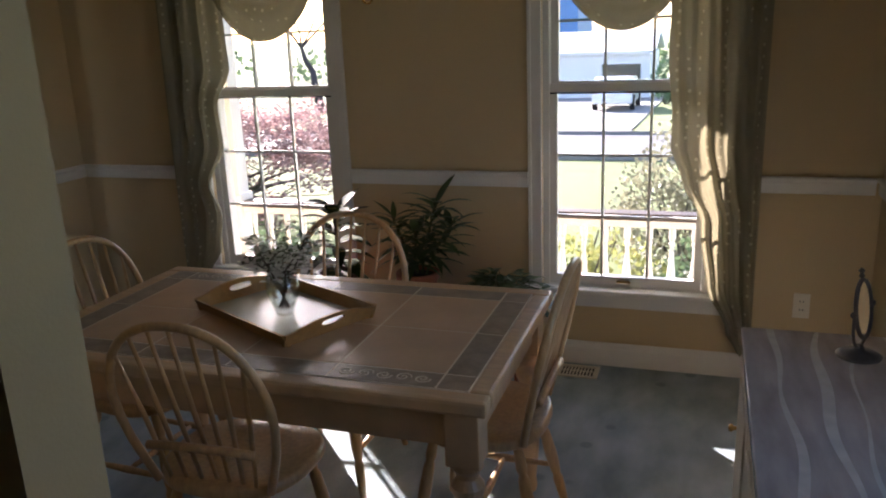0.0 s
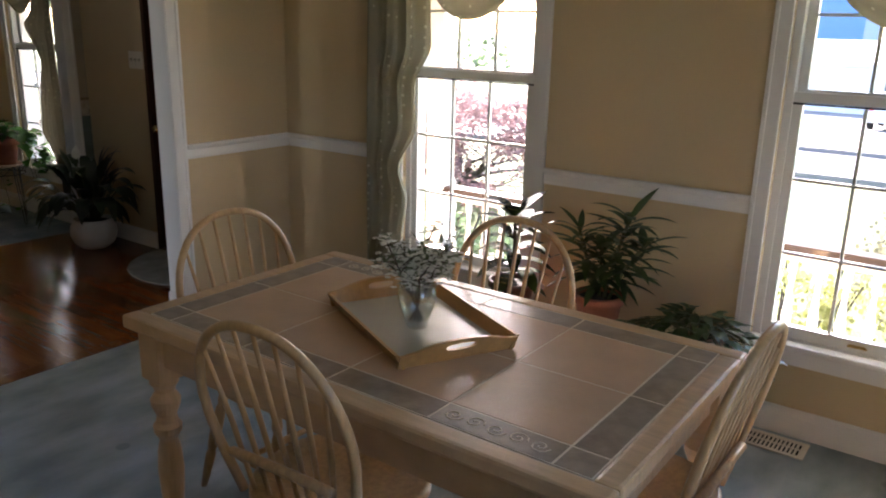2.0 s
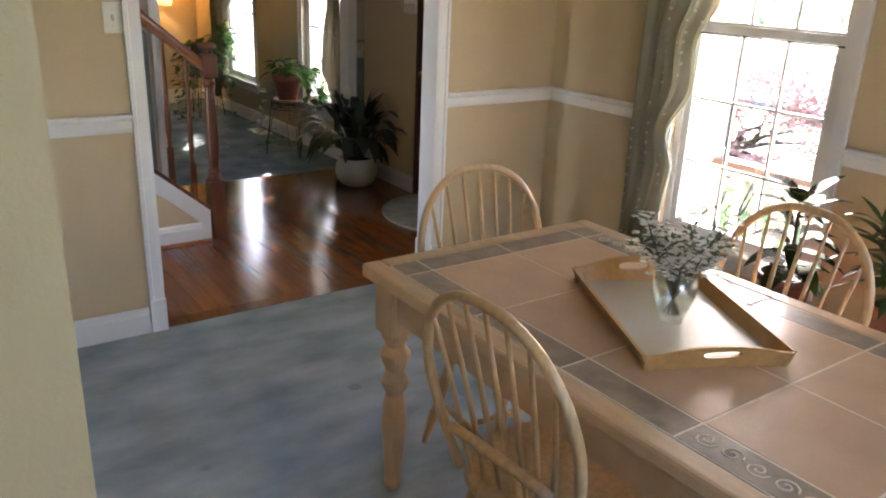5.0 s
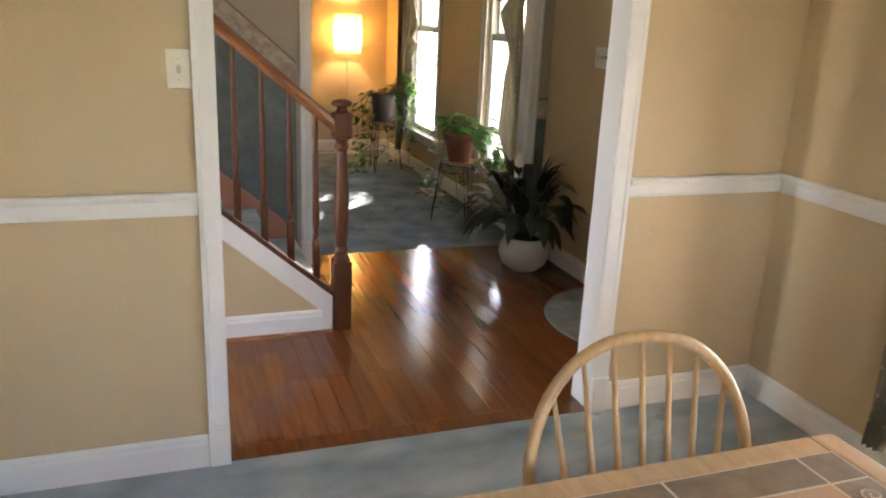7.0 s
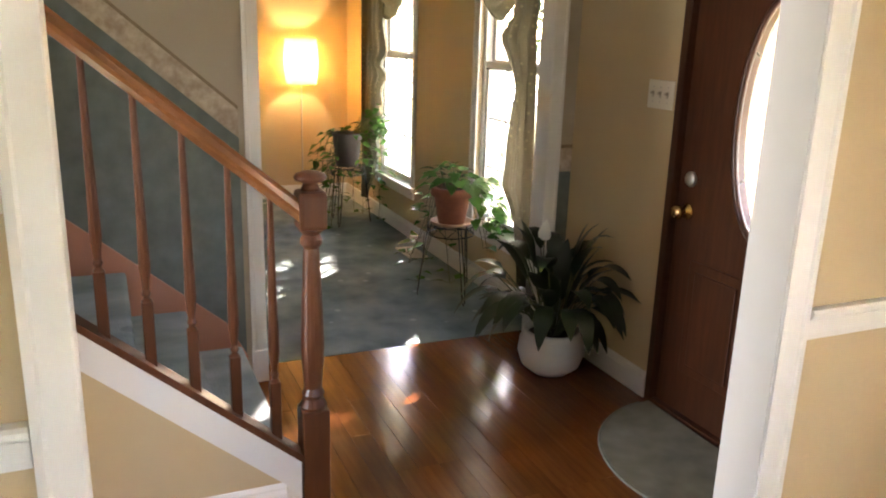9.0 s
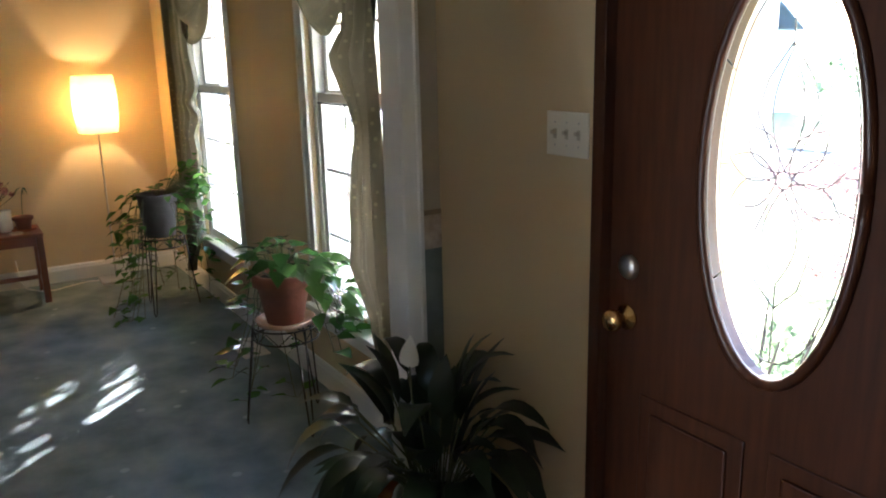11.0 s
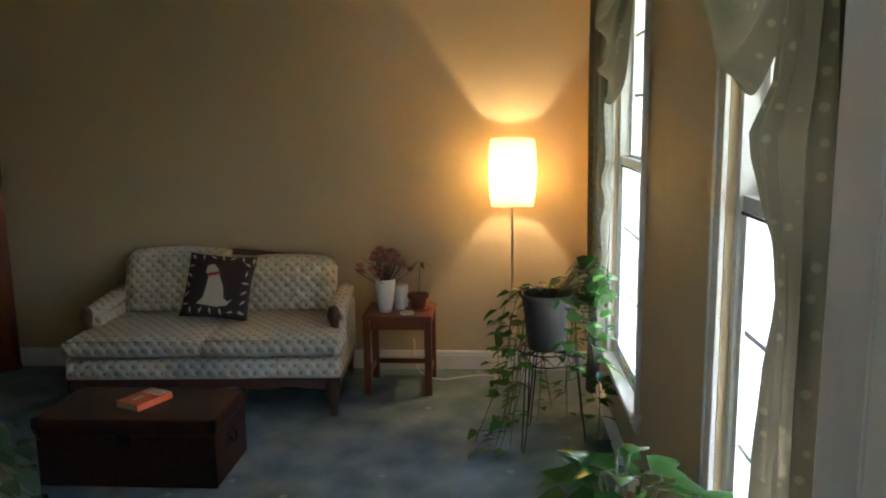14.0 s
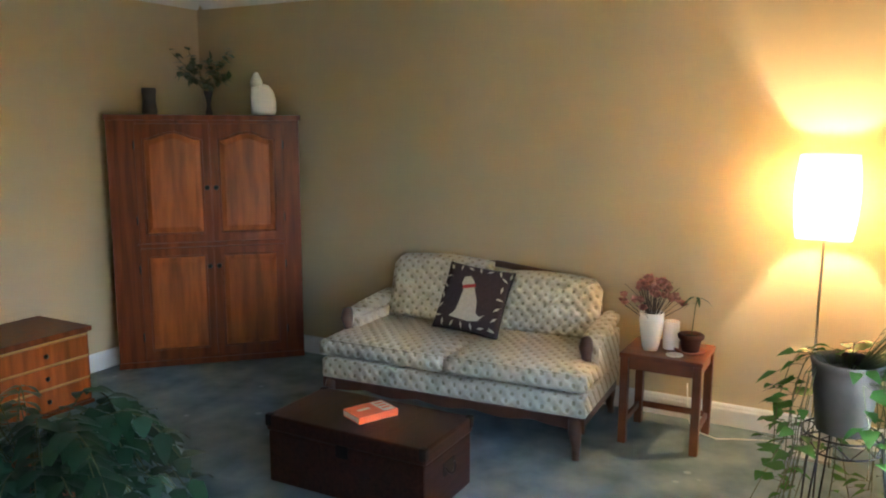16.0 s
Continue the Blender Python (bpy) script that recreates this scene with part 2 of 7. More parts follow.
# Ivory like the plate, darkened to paint in the shadow round the toggles
M_TOGGLE_SHADED = mat("ivory_toggle_shaded", (0.50, 0.46, 0.37), 0.4)
M_REG = mat("register_enamel", (0.76, 0.71, 0.60), 0.45, var=0.08, scale=20)
M_VOID = mat("dark_slot", (0.01, 0.01, 0.01), 0.8)
M_MAT = mat("grey_green_doormat", (0.30, 0.29, 0.235), 0.95, var=0.35, scale=9, bump=0.8, bscale=240)


M_MATEDGE = mat("mat_binding", (0.22, 0.215, 0.17), 0.9, var=0.2, scale=60, bump=0.4, bscale=200)


def leafmat(name, c, t=0.3, rough=0.35, var=0.3):
    return thin(mat(name, c, rough, var=var, scale=14, island=0.35), t, tuple(min(1, x * 2.2) for x in c))


M_LEAF = leafmat("pothos_leaf", (0.05, 0.118, 0.026), 0.36, 0.2)
M_LEAFDK = leafmat("dark_glossy_leaf", (0.014, 0.030, 0.010), 0.10, 0.32)
M_LEAFMID = leafmat("houseplant_leaf", (0.04, 0.075, 0.018), 0.2)
M_CROTON = leafmat("croton_leaf", (0.024, 0.034, 0.007), 0.04, 0.6)
M_SPRIG = leafmat("pale_sprig_leaf", (0.11, 0.14, 0.07), 0.2)
M_CROTON.node_tree.nodes["Principled BSDF"].inputs["Specular IOR Level"].default_value = 0.05
M_LEAFBL = leafmat("trailing_leaf", (0.018, 0.05, 0.025), 0.2)
M_STEM = mat("green_stem", (0.09, 0.10, 0.035), 0.6, var=0.3, scale=30)
M_TWIG = mat("brown_twig", (0.085, 0.055, 0.035), 0.8, var=0.3, scale=40)
M_BLOSSOM = thin(mat("white_blossom", (0.92, 0.92, 0.86), 0.7, var=0.08, scale=40, island=0.08), 0.5, (0.92, 0.92, 0.84))
M_DRIED = mat("dried_rose_petal", (0.46, 0.23, 0.17), 0.85, var=0.5, scale=30, island=0.45, dark=(0.26, 0.085, 0.07))
M_LAWN = mat("lawn", (0.135, 0.18, 0.05), 0.95, var=0.4, scale=0.6, bump=0.8, bscale=40, detail=8)
# Tree shadows on the pale street are put into this dark bluish colour
M_ROAD = mat("shaded_street", (0.10, 0.105, 0.12), 0.85, var=0.3, scale=0.8, bump=0.4, bscale=60)
M_DRIVE = mat("pale_driveway", (0.24, 0.235, 0.225), 0.9, var=0.2, scale=0.7)
M_SIDING = mat("white_siding", (0.72, 0.73, 0.74), 0.6, var=0.06, scale=0.7)
M_ROOF = mat("blue_grey_shingle", (0.09, 0.13, 0.20), 0.85, var=0.35, scale=4)
M_HEDGE = leafmat("hedge_leaf", (0.065, 0.10, 0.05), 0.25, 0.6)
M_TWIGGY = leafmat("budding_shrub_leaf", (0.15, 0.15, 0.10), 0.25, 0.6)
M_EVERGREEN = leafmat("evergreen_needle", (0.03, 0.075, 0.04), 0.15, 0.6)
M_BLUESIDE = mat("blue_siding", (0.10, 0.22, 0.42), 0.6, var=0.08, scale=0.7)
M_SHRUBY = leafmat("golden_shrub_leaf", (0.17, 0.18, 0.06), 0.3, 0.6)
M_MAPLE = leafmat("red_maple_leaf", (0.22, 0.135, 0.135), 0.3, 0.6)
M_BARK = mat("grey_bark", (0.05, 0.04, 0.038), 0.9, var=0.5, scale=12, bump=1.0, bscale=25)
M_DECK = mat("porch_boards", (0.38, 0.36, 0.33), 0.8, var=0.25, scale=6, stretch=(1, 8, 1))
M_PORCHRAIL = mat("brown_rail_cap", (0.055, 0.035, 0.032), 0.6, var=0.2, scale=8)
M_CARWH = mat("white_car_paint", (0.72, 0.72, 0.72), 0.25, coat=0.6, var=0.04, scale=2)
M_CARGL = mat("dark_car_glass", (0.01, 0.012, 0.015), 0.08, var=0.1, scale=2)
M_RUBBER = mat("tyre_rubber", (0.012, 0.012, 0.012), 0.85, var=0.2, scale=20)
M_LAMPRED = mat("red_tail_lens", (0.4, 0.015, 0.01), 0.25, var=0.1, scale=9)


# ---- mesh helpers ----
def box(bm, x0, x1, y0, y1, z0, z1, bev=0.0):
    m = Matrix.Translation(((x0 + x1) / 2, (y0 + y1) / 2, (z0 + z1) / 2)) @ Matrix.Diagonal((abs(x1 - x0), abs(y1 - y0), abs(z1 - z0), 1))
    r = bmesh.ops.create_cube(bm, size=1, matrix=m)
    if bev > 0:
        es = list({e for v in r["verts"] for e in v.link_edges})
        bmesh.ops.bevel(bm, geom=es, offset=bev, segments=2, affect="EDGES", profile=0.6)
    return bm


def lathe(bm, prof, seg=20, at=(0, 0, 0), m=None):
    """Turn a profile of (radius, height) about z."""
    rings = []
    for r, z in prof:
        rings.append([bm.verts.new((at[0] + r * math.cos(2 * math.pi * i / seg), at[1] + r * math.sin(2 * math.pi * i / seg), at[2] + z)) for i in range(seg)])
    for a, b in zip(rings, rings[1:]):
        for i in range(seg):
            bm.faces.new((a[i], a[(i + 1) % seg], b[(i + 1) % seg], b[i]))
    if prof[0][0] > 1e-4:
        bm.faces.new(list(reversed(rings[0])))
    if prof[-1][0] > 1e-4:
        bm.faces.new(rings[-1])
    if m is not None:
        bmesh.ops.transform(bm, matrix=m, verts=[v for r in rings for v in r])
    return bm


def tube(bm, pts, rad, seg=8, flat=1.0, cap=True):
    """A rod along points; rad is a number or one for each point; flat squeezes it across."""
    pts = [Vector(p) for p in pts]
    rads = rad if isinstance(rad, (list, tuple)) else [rad] * len(pts)
    rings, side = [], None
    for i, p in enumerate(pts):
        d = (pts[min(i + 1, len(pts) - 1)] - pts[max(i - 1, 0)]).normalized()
        if side is None:
            side = d.cross(Vector((0, 0, 1)) if abs(d.z) < 0.9 else Vector((1, 0, 0))).normalized()
        side = (side - d * side.dot(d)).normalized()
        up = side.cross(d)
        rings.append([bm.verts.new(p + side * (math.cos(2 * math.pi * k / seg) * rads[i]) + up * (math.sin(2 * math.pi * k / seg) * rads[i] * flat)) for k in range(seg)])
    for a, b in zip(rings, rings[1:]):
        for k in range(seg):
            bm.faces.new((a[k], a[(k + 1) % seg], b[(k + 1) % seg], b[k]))
    if cap:
        bm.faces.new(list(reversed(rings[0])))
        bm.faces.new(rings[-1])
    return bm


def prism(bm, pts, y0, y1, m=None):
    """Extrude an outline of (x, z) from y0 to y1."""
    a = [bm.verts.new((x, y0, z)) for x, z in pts]
    b = [bm.verts.new((x, y1, z)) for x, z in pts]
    bm.faces.new(a)
    bm.faces.new(list(reversed(b)))
    for i in range(len(pts)):
        j = (i + 1) % len(pts)
        bm.faces.new((a[j], a[i], b[i], b[j]))
    if m is not None:
        bmesh.ops.transform(bm, matrix=m, verts=a + b)
    return bm


def part(name, bm, material, parent=None, label="", smooth=False, at=None):
    bmesh.ops.recalc_face_normals(bm, faces=bm.faces)
    me = bpy.data.meshes.new(name)
    bm.to_mesh(me)
    bm.free()
    me.materials.append(material)
    if smooth:
        me.shade_smooth()
    ob = new(name, me)
    if parent is not None:
        ob.parent = parent
    if at is not None:
        ob.matrix_basis = at
    if label:
        ob["label"] = label
    return ob


def thing(name, m, label, category, group="", kind=""):
    e = new(name)
    e.matrix_basis = m
    e.empty_display_size = 0.1
    return tagged(e, label, category, group, kind)


def structure(name, bm, material, label, category):
    return tagged(part(name, bm, material), label, category, kind="structure")


def holed(bm, axis, a0, a1, d0, d1, z0, z1, holes):
    """A wall along an axis from a0 to a1, from d0 to d1 thick, with openings (a, a, z, z)."""
    def put(p, q, s, t):
        if q - p > 1e-4 and t - s > 1e-4:
            box(bm, p, q, d0, d1, s, t) if axis == "x" else box(bm, d0, d1, p, q, s, t)
    at = a0
    for h0, h1, s, t in sorted(holes):
        put(at, h0, z0, z1)
        put(h0, h1, z0, s)
        put(h0, h1, t, z1)
        at = h1
    put(at, a1, z0, z1)
    return bm


# ---- structure ----
YF, XE, XK, XH, XW, CEIL = 3.91, 0.95, -3.225, -5.33, -9.22, 2.44
YS = 0.94            # dining room's back wall
YL = -0.68           # living room's back wall
YB = -2.2            # far back
WINS = [(-0.572, 0.338), (-2.416, -1.506), (-6.474, -5.564), (-8.355, -7.445)]
WZ0, WZ1 = 0.36, 2.27
DOOR = (-4.587, -3.573, 2.08)
holes = [(a + 0.065, b - 0.065, WZ0, WZ1) for a, b in WINS] + [(DOOR[0], DOOR[1], 0, DOOR[2])]
structure("wall_north", holed(bmesh.new(), "x", XW - 0.14, XE + 0.14, YF, YF + 0.15, 0, CEIL, holes), M_WALL, "tan painted front wall with windows and the entrance door", "wall")
structure("wall_east", holed(bmesh.new(), "y", YB, YF, XE, XE + 0.15, 0, CEIL, [(1.165, 2.035, WZ0, WZ1)]), M_WALL, "tan painted dining room side wall", "wall")
OP1 = (1.702, 3.148, 2.10)
structure("wall_dining", holed(bmesh.new(), "y", YB, YF, XK - 0.12, XK, 0, CEIL, [(OP1[0], OP1[1], 0, OP1[2])]), M_WALL, "tan wall with a cased opening from dining room to hall", "wall")
structure("wall_south_dining", holed(bmesh.new(), "x", XK, XE, YS - 0.12, YS, 0, CEIL, [(-0.48, XE, 0, 2.12)]), M_WALL, "tan wall at the back of the dining room", "wall")
OP2 = (2.37, 3.785, 2.10)
structure("wall_hall", holed(bmesh.new(), "y", YB, YF, XH - 0.12, XH, 0, CEIL, [(OP2[0], OP2[1], 0, OP2[2])]), M_TAUPE, "wall between hall and living room with a wide cased opening", "wall")
structure("wall_west", box(bmesh.new(), XW - 0.14, XW, YL - 0.14, YF, 0, CEIL), M_WALL, "tan painted living room wall behind the sofa", "wall")
structure("wall_south_living", box(bmesh.new(), XW, XH - 0.12, YL - 0.14, YL, 0, CEIL), M_WALL, "tan painted back wall of the living room", "wall")
# The opening is out of view, cut only for the added hall lamp
structure("wall_south_hall", holed(bmesh.new(), "x", XH - 0.12, XE + 0.14, YB - 0.14, YB, 0, CEIL, [(-4.2, -3.4, 0.35, 2.15)]), M_WALL, "plain tan wall closing the back of the house", "wall")
structure("ceiling", box(bmesh.new(), XW - 0.14, XE + 0.14, YB - 0.14, YF + 0.15, CEIL, CEIL + 0.12), M_CEIL, "flat white painted ceiling", "ceiling")


def carpet(name, x0, x1, y0, y1, material, label):
    bm = box(bmesh.new(), x0, x1, y0, y1, -0.1, 0.0)
    return structure(name, bm, material, label, "carpet")


carpet("floor_dining", XK, XE, YB, YF, M_CARPET, "blue-grey plush carpet with nap marks and dents shaded as dark dots")
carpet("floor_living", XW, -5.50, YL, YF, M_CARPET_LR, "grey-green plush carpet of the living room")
floor_hall = structure("floor_hall", box(bmesh.new(), -5.50, XK, YB, YF, -0.1, -0.012), M_OAKBASE, "glossy reddish oak strip floor of the entrance hall", "wood floor")


# trim: profiled boards that run along a wall
def run(bm, axis, a0, a1, face, sign, prof):
    """prof: (out from the wall, z); face is the wall's plane and sign the way out of it."""
    pts = [(face + sign * d, z) for d, z in prof]
    vs = [[bm.verts.new((a, p, z) if axis == "x" else (p, a, z)) for p, z in pts] for a in (a0, a1)]
    n = len(pts)
    for i in range(n):
        j = (i + 1) % n
        bm.faces.new((vs[0][i], vs[0][j], vs[1][j], vs[1][i]))
    bm.faces.new(vs[0])
    bm.faces.new(list(reversed(vs[1])))
    return bm


BASE = [(0.001, 0.0), (0.016, 0.0), (0.016, 0.085), (0.012, 0.098), (0.012, 0.106), (0.006, 0.118), (0.001, 0.118)]
RAIL = [(0.001, 0.890), (0.010, 0.890), (0.013, 0.904), (0.013, 0.937), (0.022, 0.946), (0.026, 0.957), (0.022, 0.964), (0.001, 0.964)]
CROWN = [(0.001, CEIL - 0.075), (0.010, CEIL - 0.075), (0.018, CEIL - 0.06), (0.05, CEIL - 0.02), (0.06, CEIL - 0.002), (0.001, CEIL - 0.002)]


def trim(name, segs, prof, label, material=M_WHITE):
    for axis, a0, a1, face, sign in segs:
        tagged(part(name, run(bmesh.new(), axis, a0, a1, face, sign, prof), material), label, name.replace("_", " "), kind="structure")


trim("baseboard", [("x", XK + 0.017, XE - 0.017, YF, -1), ("y", OP1[1] + 0.054, YF, XK, 1), ("y", YS, OP1[0] - 0.054, XK, 1), ("y", YS, YF, XE, -1),
                   ("x", XK + 0.017, -0.48, YS, 1),
                   ("x", XH + 0.001, DOOR[0] - 0.004, YF, -1), ("x", DOOR[1] + 0.004, XK - 0.121, YF, -1), ("y", OP1[1] + 0.054, YF - 0.017, XK - 0.12, -1),
                   ("y", OP2[1] + 0.064, YF - 0.017, XH, 1),
                   ("x", XW + 0.017, XH - 0.121, YF, -1), ("y", YL, YF, XW, 1), ("x", XW + 0.017, XH - 0.121, YL, 1)], BASE, "white moulded baseboard along the wall")
trim("chair_rail", [("x", XK + 0.027, WINS[1][0] - 0.002, YF, -1), ("x", WINS[1][1] + 0.002, WINS[0][0] - 0.002, YF, -1), ("x", WINS[0][1] + 0.002, XE - 0.027, YF, -1),
                    ("y", OP1[1] + 0.052, YF, XK, 1), ("y", YS, OP1[0] - 0.052, XK, 1), ("y", YS + 0.3, YF, XE, -1)], RAIL, "white moulded chair rail on the tan wall")
trim("crown", [("x", XW, XH - 0.12, YL, 1), ("y", YL + 0.061, YF, XW, 1)], CROWN, "narrow white crown moulding under the ceiling")


# cased openings
def casing(name, xface, sign, y0, y1, top, width, label):
    """Side boards with plinths and a head board on one face of a wall along y."""
    e = thing(name, pose(0, 0, 0), label, "door casing", kind="structure")
    for n, a, b in (("side_board", y0 - width, y0 + 0.016), ("side_board", y1 - 0.016, y1 + width)):
        bm = bmesh.new()
        s = 1 if n and a < y0 else -1
        steps = [(0.0, 0.018), (0.22, 0.020), (0.30, 0.014), (0.75, 0.011), (1.0, 0.008)]
        w = b - a
        pts = [((a + w * f) if s > 0 else (b - w * f), d) for f, d in steps]
        pts = [(pts[0][0], 0.001)] + pts + [(pts[-1][0], 0.001)]
        lo = [bm.verts.new((xface + sign * d, y, 0.15)) for y, d in pts]
        hi = [bm.verts.new((xface + sign * d, y, top + width)) for y, d in pts]
        for i in range(len(pts)):
            j = (i + 1) % len(pts)
            bm.faces.new((lo[i], lo[j], hi[j], hi[i]))
        bm.faces.new(lo)
        bm.faces.new(hi)
        part("side_board", bm, M_WHITE, e)
        part("plinth_block", box(bmesh.new(), min(xface + sign * 0.001, xface + sign * 0.024), max(xface + sign * 0.001, xface + sign * 0.024), a - 0.002, b + 0.002, 0.0, 0.15, 0.004), M_WHITE, e)
    part("head_board", box(bmesh.new(), min(xface + sign * 0.001, xface + sign * 0.018), max(xface + sign * 0.001, xface + sign * 0.018), y0 + 0.005, y1 - 0.005, top, top + width, 0.003), M_WHITE, e)
    return e


def jambs(name, x0, x1, y0, y1, top, label):
    e = thing(name, pose(0, 0, 0), label, "door jamb", kind="structure")
    part("jamb_board", box(bmesh.new(), x0, x1, y0 + 0.0005, y0 + 0.018, 0, top - 0.019, 0.002), M_WHITE, e)
    part("jamb_board", box(bmesh.new(), x0, x1, y1 - 0.018, y1 - 0.0005, 0, top - 0.019, 0.002), M_WHITE, e)
    part("jamb_board", box(bmesh.new(), x0, x1, y0 + 0.0005, y1 - 0.0005, top - 0.018, top - 0.0005, 0.002), M_WHITE, e)


casing("door_casing_dining", XK, 1, OP1[0], OP1[1], OP1[2], 0.05, "white fluted casing round the opening to the hall")
casing("door_casing_hall", XK - 0.12, -1, OP1[0], OP1[1], OP1[2], 0.05, "white casing on the hall side of the opening")
casing("door_casing_living", XH, 1, OP2[0], OP2[1], OP2[2], 0.048, "white casing round the living room opening")
casing("door_casing_living_inner", XH - 0.12, -1, OP2[0], OP2[1], OP2[2], 0.06, "white casing on the living room side")
jambs("door_jamb_dining", XK - 0.12, XK, OP1[0], OP1[1], OP1[2], "white jamb boards lining the opening")
jambs("door_jamb_living", XH - 0.12, XH, OP2[0], OP2[1], OP2[2], "white jamb boards lining the opening")


# windows: casing, stool and apron, two sashes with muntins and panes
def window(i, x0, x1):
    e = thing("window_%d" % i, pose(0, 0, 0), "white double-hung window with gridded panes", "window", kind="structure")
    y = YF
    c = 0.065
    for n, a, b in (("casing", x0, x0 + c), ("casing", x1 - c, x1)):
        bm = bmesh.new()
        box(bm, a, b, y - 0.015, y - 0.001, 0.40, 2.27, 0.003)
        o = a if a == x0 else b
        box(bm, min(o, o + (0.018 if a == x0 else -0.018)), max(o, o + (0.018 if a == x0 else -0.018)), y - 0.022, y - 0.0155, 0.40, 2.27, 0.003)
        part("casing", bm, M_WHITE, e)
    part("head_casing", box(bmesh.new(), x0, x1, y - 0.018, y - 0.001, 2.2705, 2.345, 0.003), M_WHITE, e)
    part("window_sill", box(bmesh.new(), x0 - 0.03, x1 + 0.03, y - 0.045, y + 0.02, 0.372, 0.399, 0.008), M_WHITE, e)
    part("apron", box(bmesh.new(), x0 + 0.005, x1 - 0.005, y - 0.016, y - 0.001, 0.305, 0.371, 0.004), M_WHITE, e)
    a, b = x0 + c + 0.001, x1 - c - 0.001
    part("window_frame", box(box(box(box(bmesh.new(), a, a + 0.03, y + 0.021, y + 0.145, 0.36, 2.269), b - 0.03, b, y + 0.021, y + 0.145, 0.36, 2.269), a + 0.03, b - 0.03, y + 0.021, y + 0.145, 2.24, 2.269), a + 0.03, b - 0.03, y + 0.021, y + 0.145, 0.361, 0.40), M_WHITE, e)
    a, b = a + 0.031, b - 0.031
    for k, (z0, z1, yy) in enumerate(((0.401, 1.375, y + 0.03), (1.335, 2.239, y + 0.068))):
        s = part("sash", box(box(box(box(bmesh.new(), a, a + 0.035, yy, yy + 0.034, z0, z1), b - 0.035, b, yy, yy + 0.034, z0, z1), a + 0.035, b - 0.035, yy, yy + 0.034, z0, z0 + 0.05), a + 0.035, b - 0.035, yy, yy + 0.034, z1 - 0.038, z1), M_WHITE, e)
        g0, g1, h0, h1 = a + 0.035, b - 0.035, z0 + 0.05, z1 - 0.038
        dx, dz = (g1 - g0) / 3, (h1 - h0) / 3
        for q in (1, 2):
            part("muntin", box(bmesh.new(), g0 + q * dx - 0.006, g0 + q * dx + 0.006, yy + 0.008, yy + 0.026, h0, h1), M_WHITE, s)
            part("muntin", box(bmesh.new(), g0, g1, yy + 0.009, yy + 0.025, h0 + q * dz - 0.006, h0 + q * dz + 0.006), M_WHITE, s)
        for q in range(3):
            for r in range(3):
                p = part("pane", box(bmesh.new(), g0 + q * dx + 0.0062, g0 + (q + 1) * dx - 0.0062, yy + 0.016, yy + 0.019, h0 + r * dz + 0.0062, h0 + (r + 1) * dz - 0.0062), M_GLASS, s)
                p.visible_shadow = False
        if k == 0:
            xm = (a + b) / 2
            part("sash_lift", box(box(bmesh.new(), xm - 0.035, xm + 0.035, yy - 0.012, yy - 0.001, z0 + 0.022, z0 + 0.028, 0.002), xm - 0.03, xm + 0.03, yy - 0.014, yy - 0.010, z0 + 0.0285, z0 + 0.036, 0.001), M_BRASS, s, "small brass sash lift")
            # Black strip that stands in for the shadow line along the sash top
            part("sash_shadow_strip", box(bmesh.new(), a + 0.001, b - 0.001, yy - 0.003, yy - 0.0005, z1 - 0.046, z1 - 0.0385), M_VOID, s, "dark strip for the shadow line along the sash")
    return e


for i, (a, b) in enumerate(WINS):
    window(i + 1, a, b)
# unseen side window behind the sideboard, added to let in more daylight
window(5, -2.1, -1.1).matrix_basis = Matrix(((0, 1, 0, XE - YF), (-1, 0, 0, 0), (0, 0, 1, 0), (0, 0, 0, 1)))
# added fill lamp in an unseen opening at the far end of the hall
back = new("added_hall_daylight", bpy.data.lights.new("added_hall_daylight", "AREA"))
back.data.shape, back.data.size, back.data.size_y, back.data.energy, back.data.color = "RECTANGLE", 0.78, 1.78, 3.2, (0.86, 0.93, 1.0)
back.matrix_world = look((-3.8, YB - 0.07, 1.25), (-3.8, YF, 1.25))


# ---- stairs ----
SX0, SX1 = -4.28, XH + 0.001      # open side and wall side
RISE, RUN, SY = 0.19, 0.224, 2.25
SL = RISE / RUN
stairs = thing("staircase", pose(0, 0, 0), "staircase with grey carpeted treads, turned balusters and a stained handrail", "staircase")
for k in range(11):
    bm = box(bmesh.new(), SX1 + 0.03, SX0 - 0.035, SY - (k + 1) * RUN, SY - k * RUN + 0.025, RISE * (k + 1) - 0.05, RISE * (k + 1), 0.018)
    box(bm, SX1 + 0.03, SX0 - 0.035, SY - (k + 1) * RUN, SY - k * RUN, max(0, RISE * k - 0.1), RISE * (k + 1) - 0.03)
    part("tread", bm, M_CARPET, stairs, "grey carpeted tread", smooth=False)
yz = lambda y: 0.237 + 0.853 * (2.254 - y)     # line of the shoe on the stringer
part("side_panel", prism(bmesh.new(), [(0.4, 0.001), (2.285, 0.001), (2.285, yz(2.285) - 0.14), (0.4, yz(0.4) - 0.14)], SX0 - 0.03, SX0 + 0.002, Matrix(((0, 1, 0, 0), (1, 0, 0, 0), (0, 0, 1, 0), (0, 0, 0, 1)))), M_WALL, stairs, "tan triangular wall under the stairs")
YX = Matrix(((0, 1, 0, 0), (1, 0, 0, 0), (0, 0, 1, 0), (0, 0, 0, 1)))
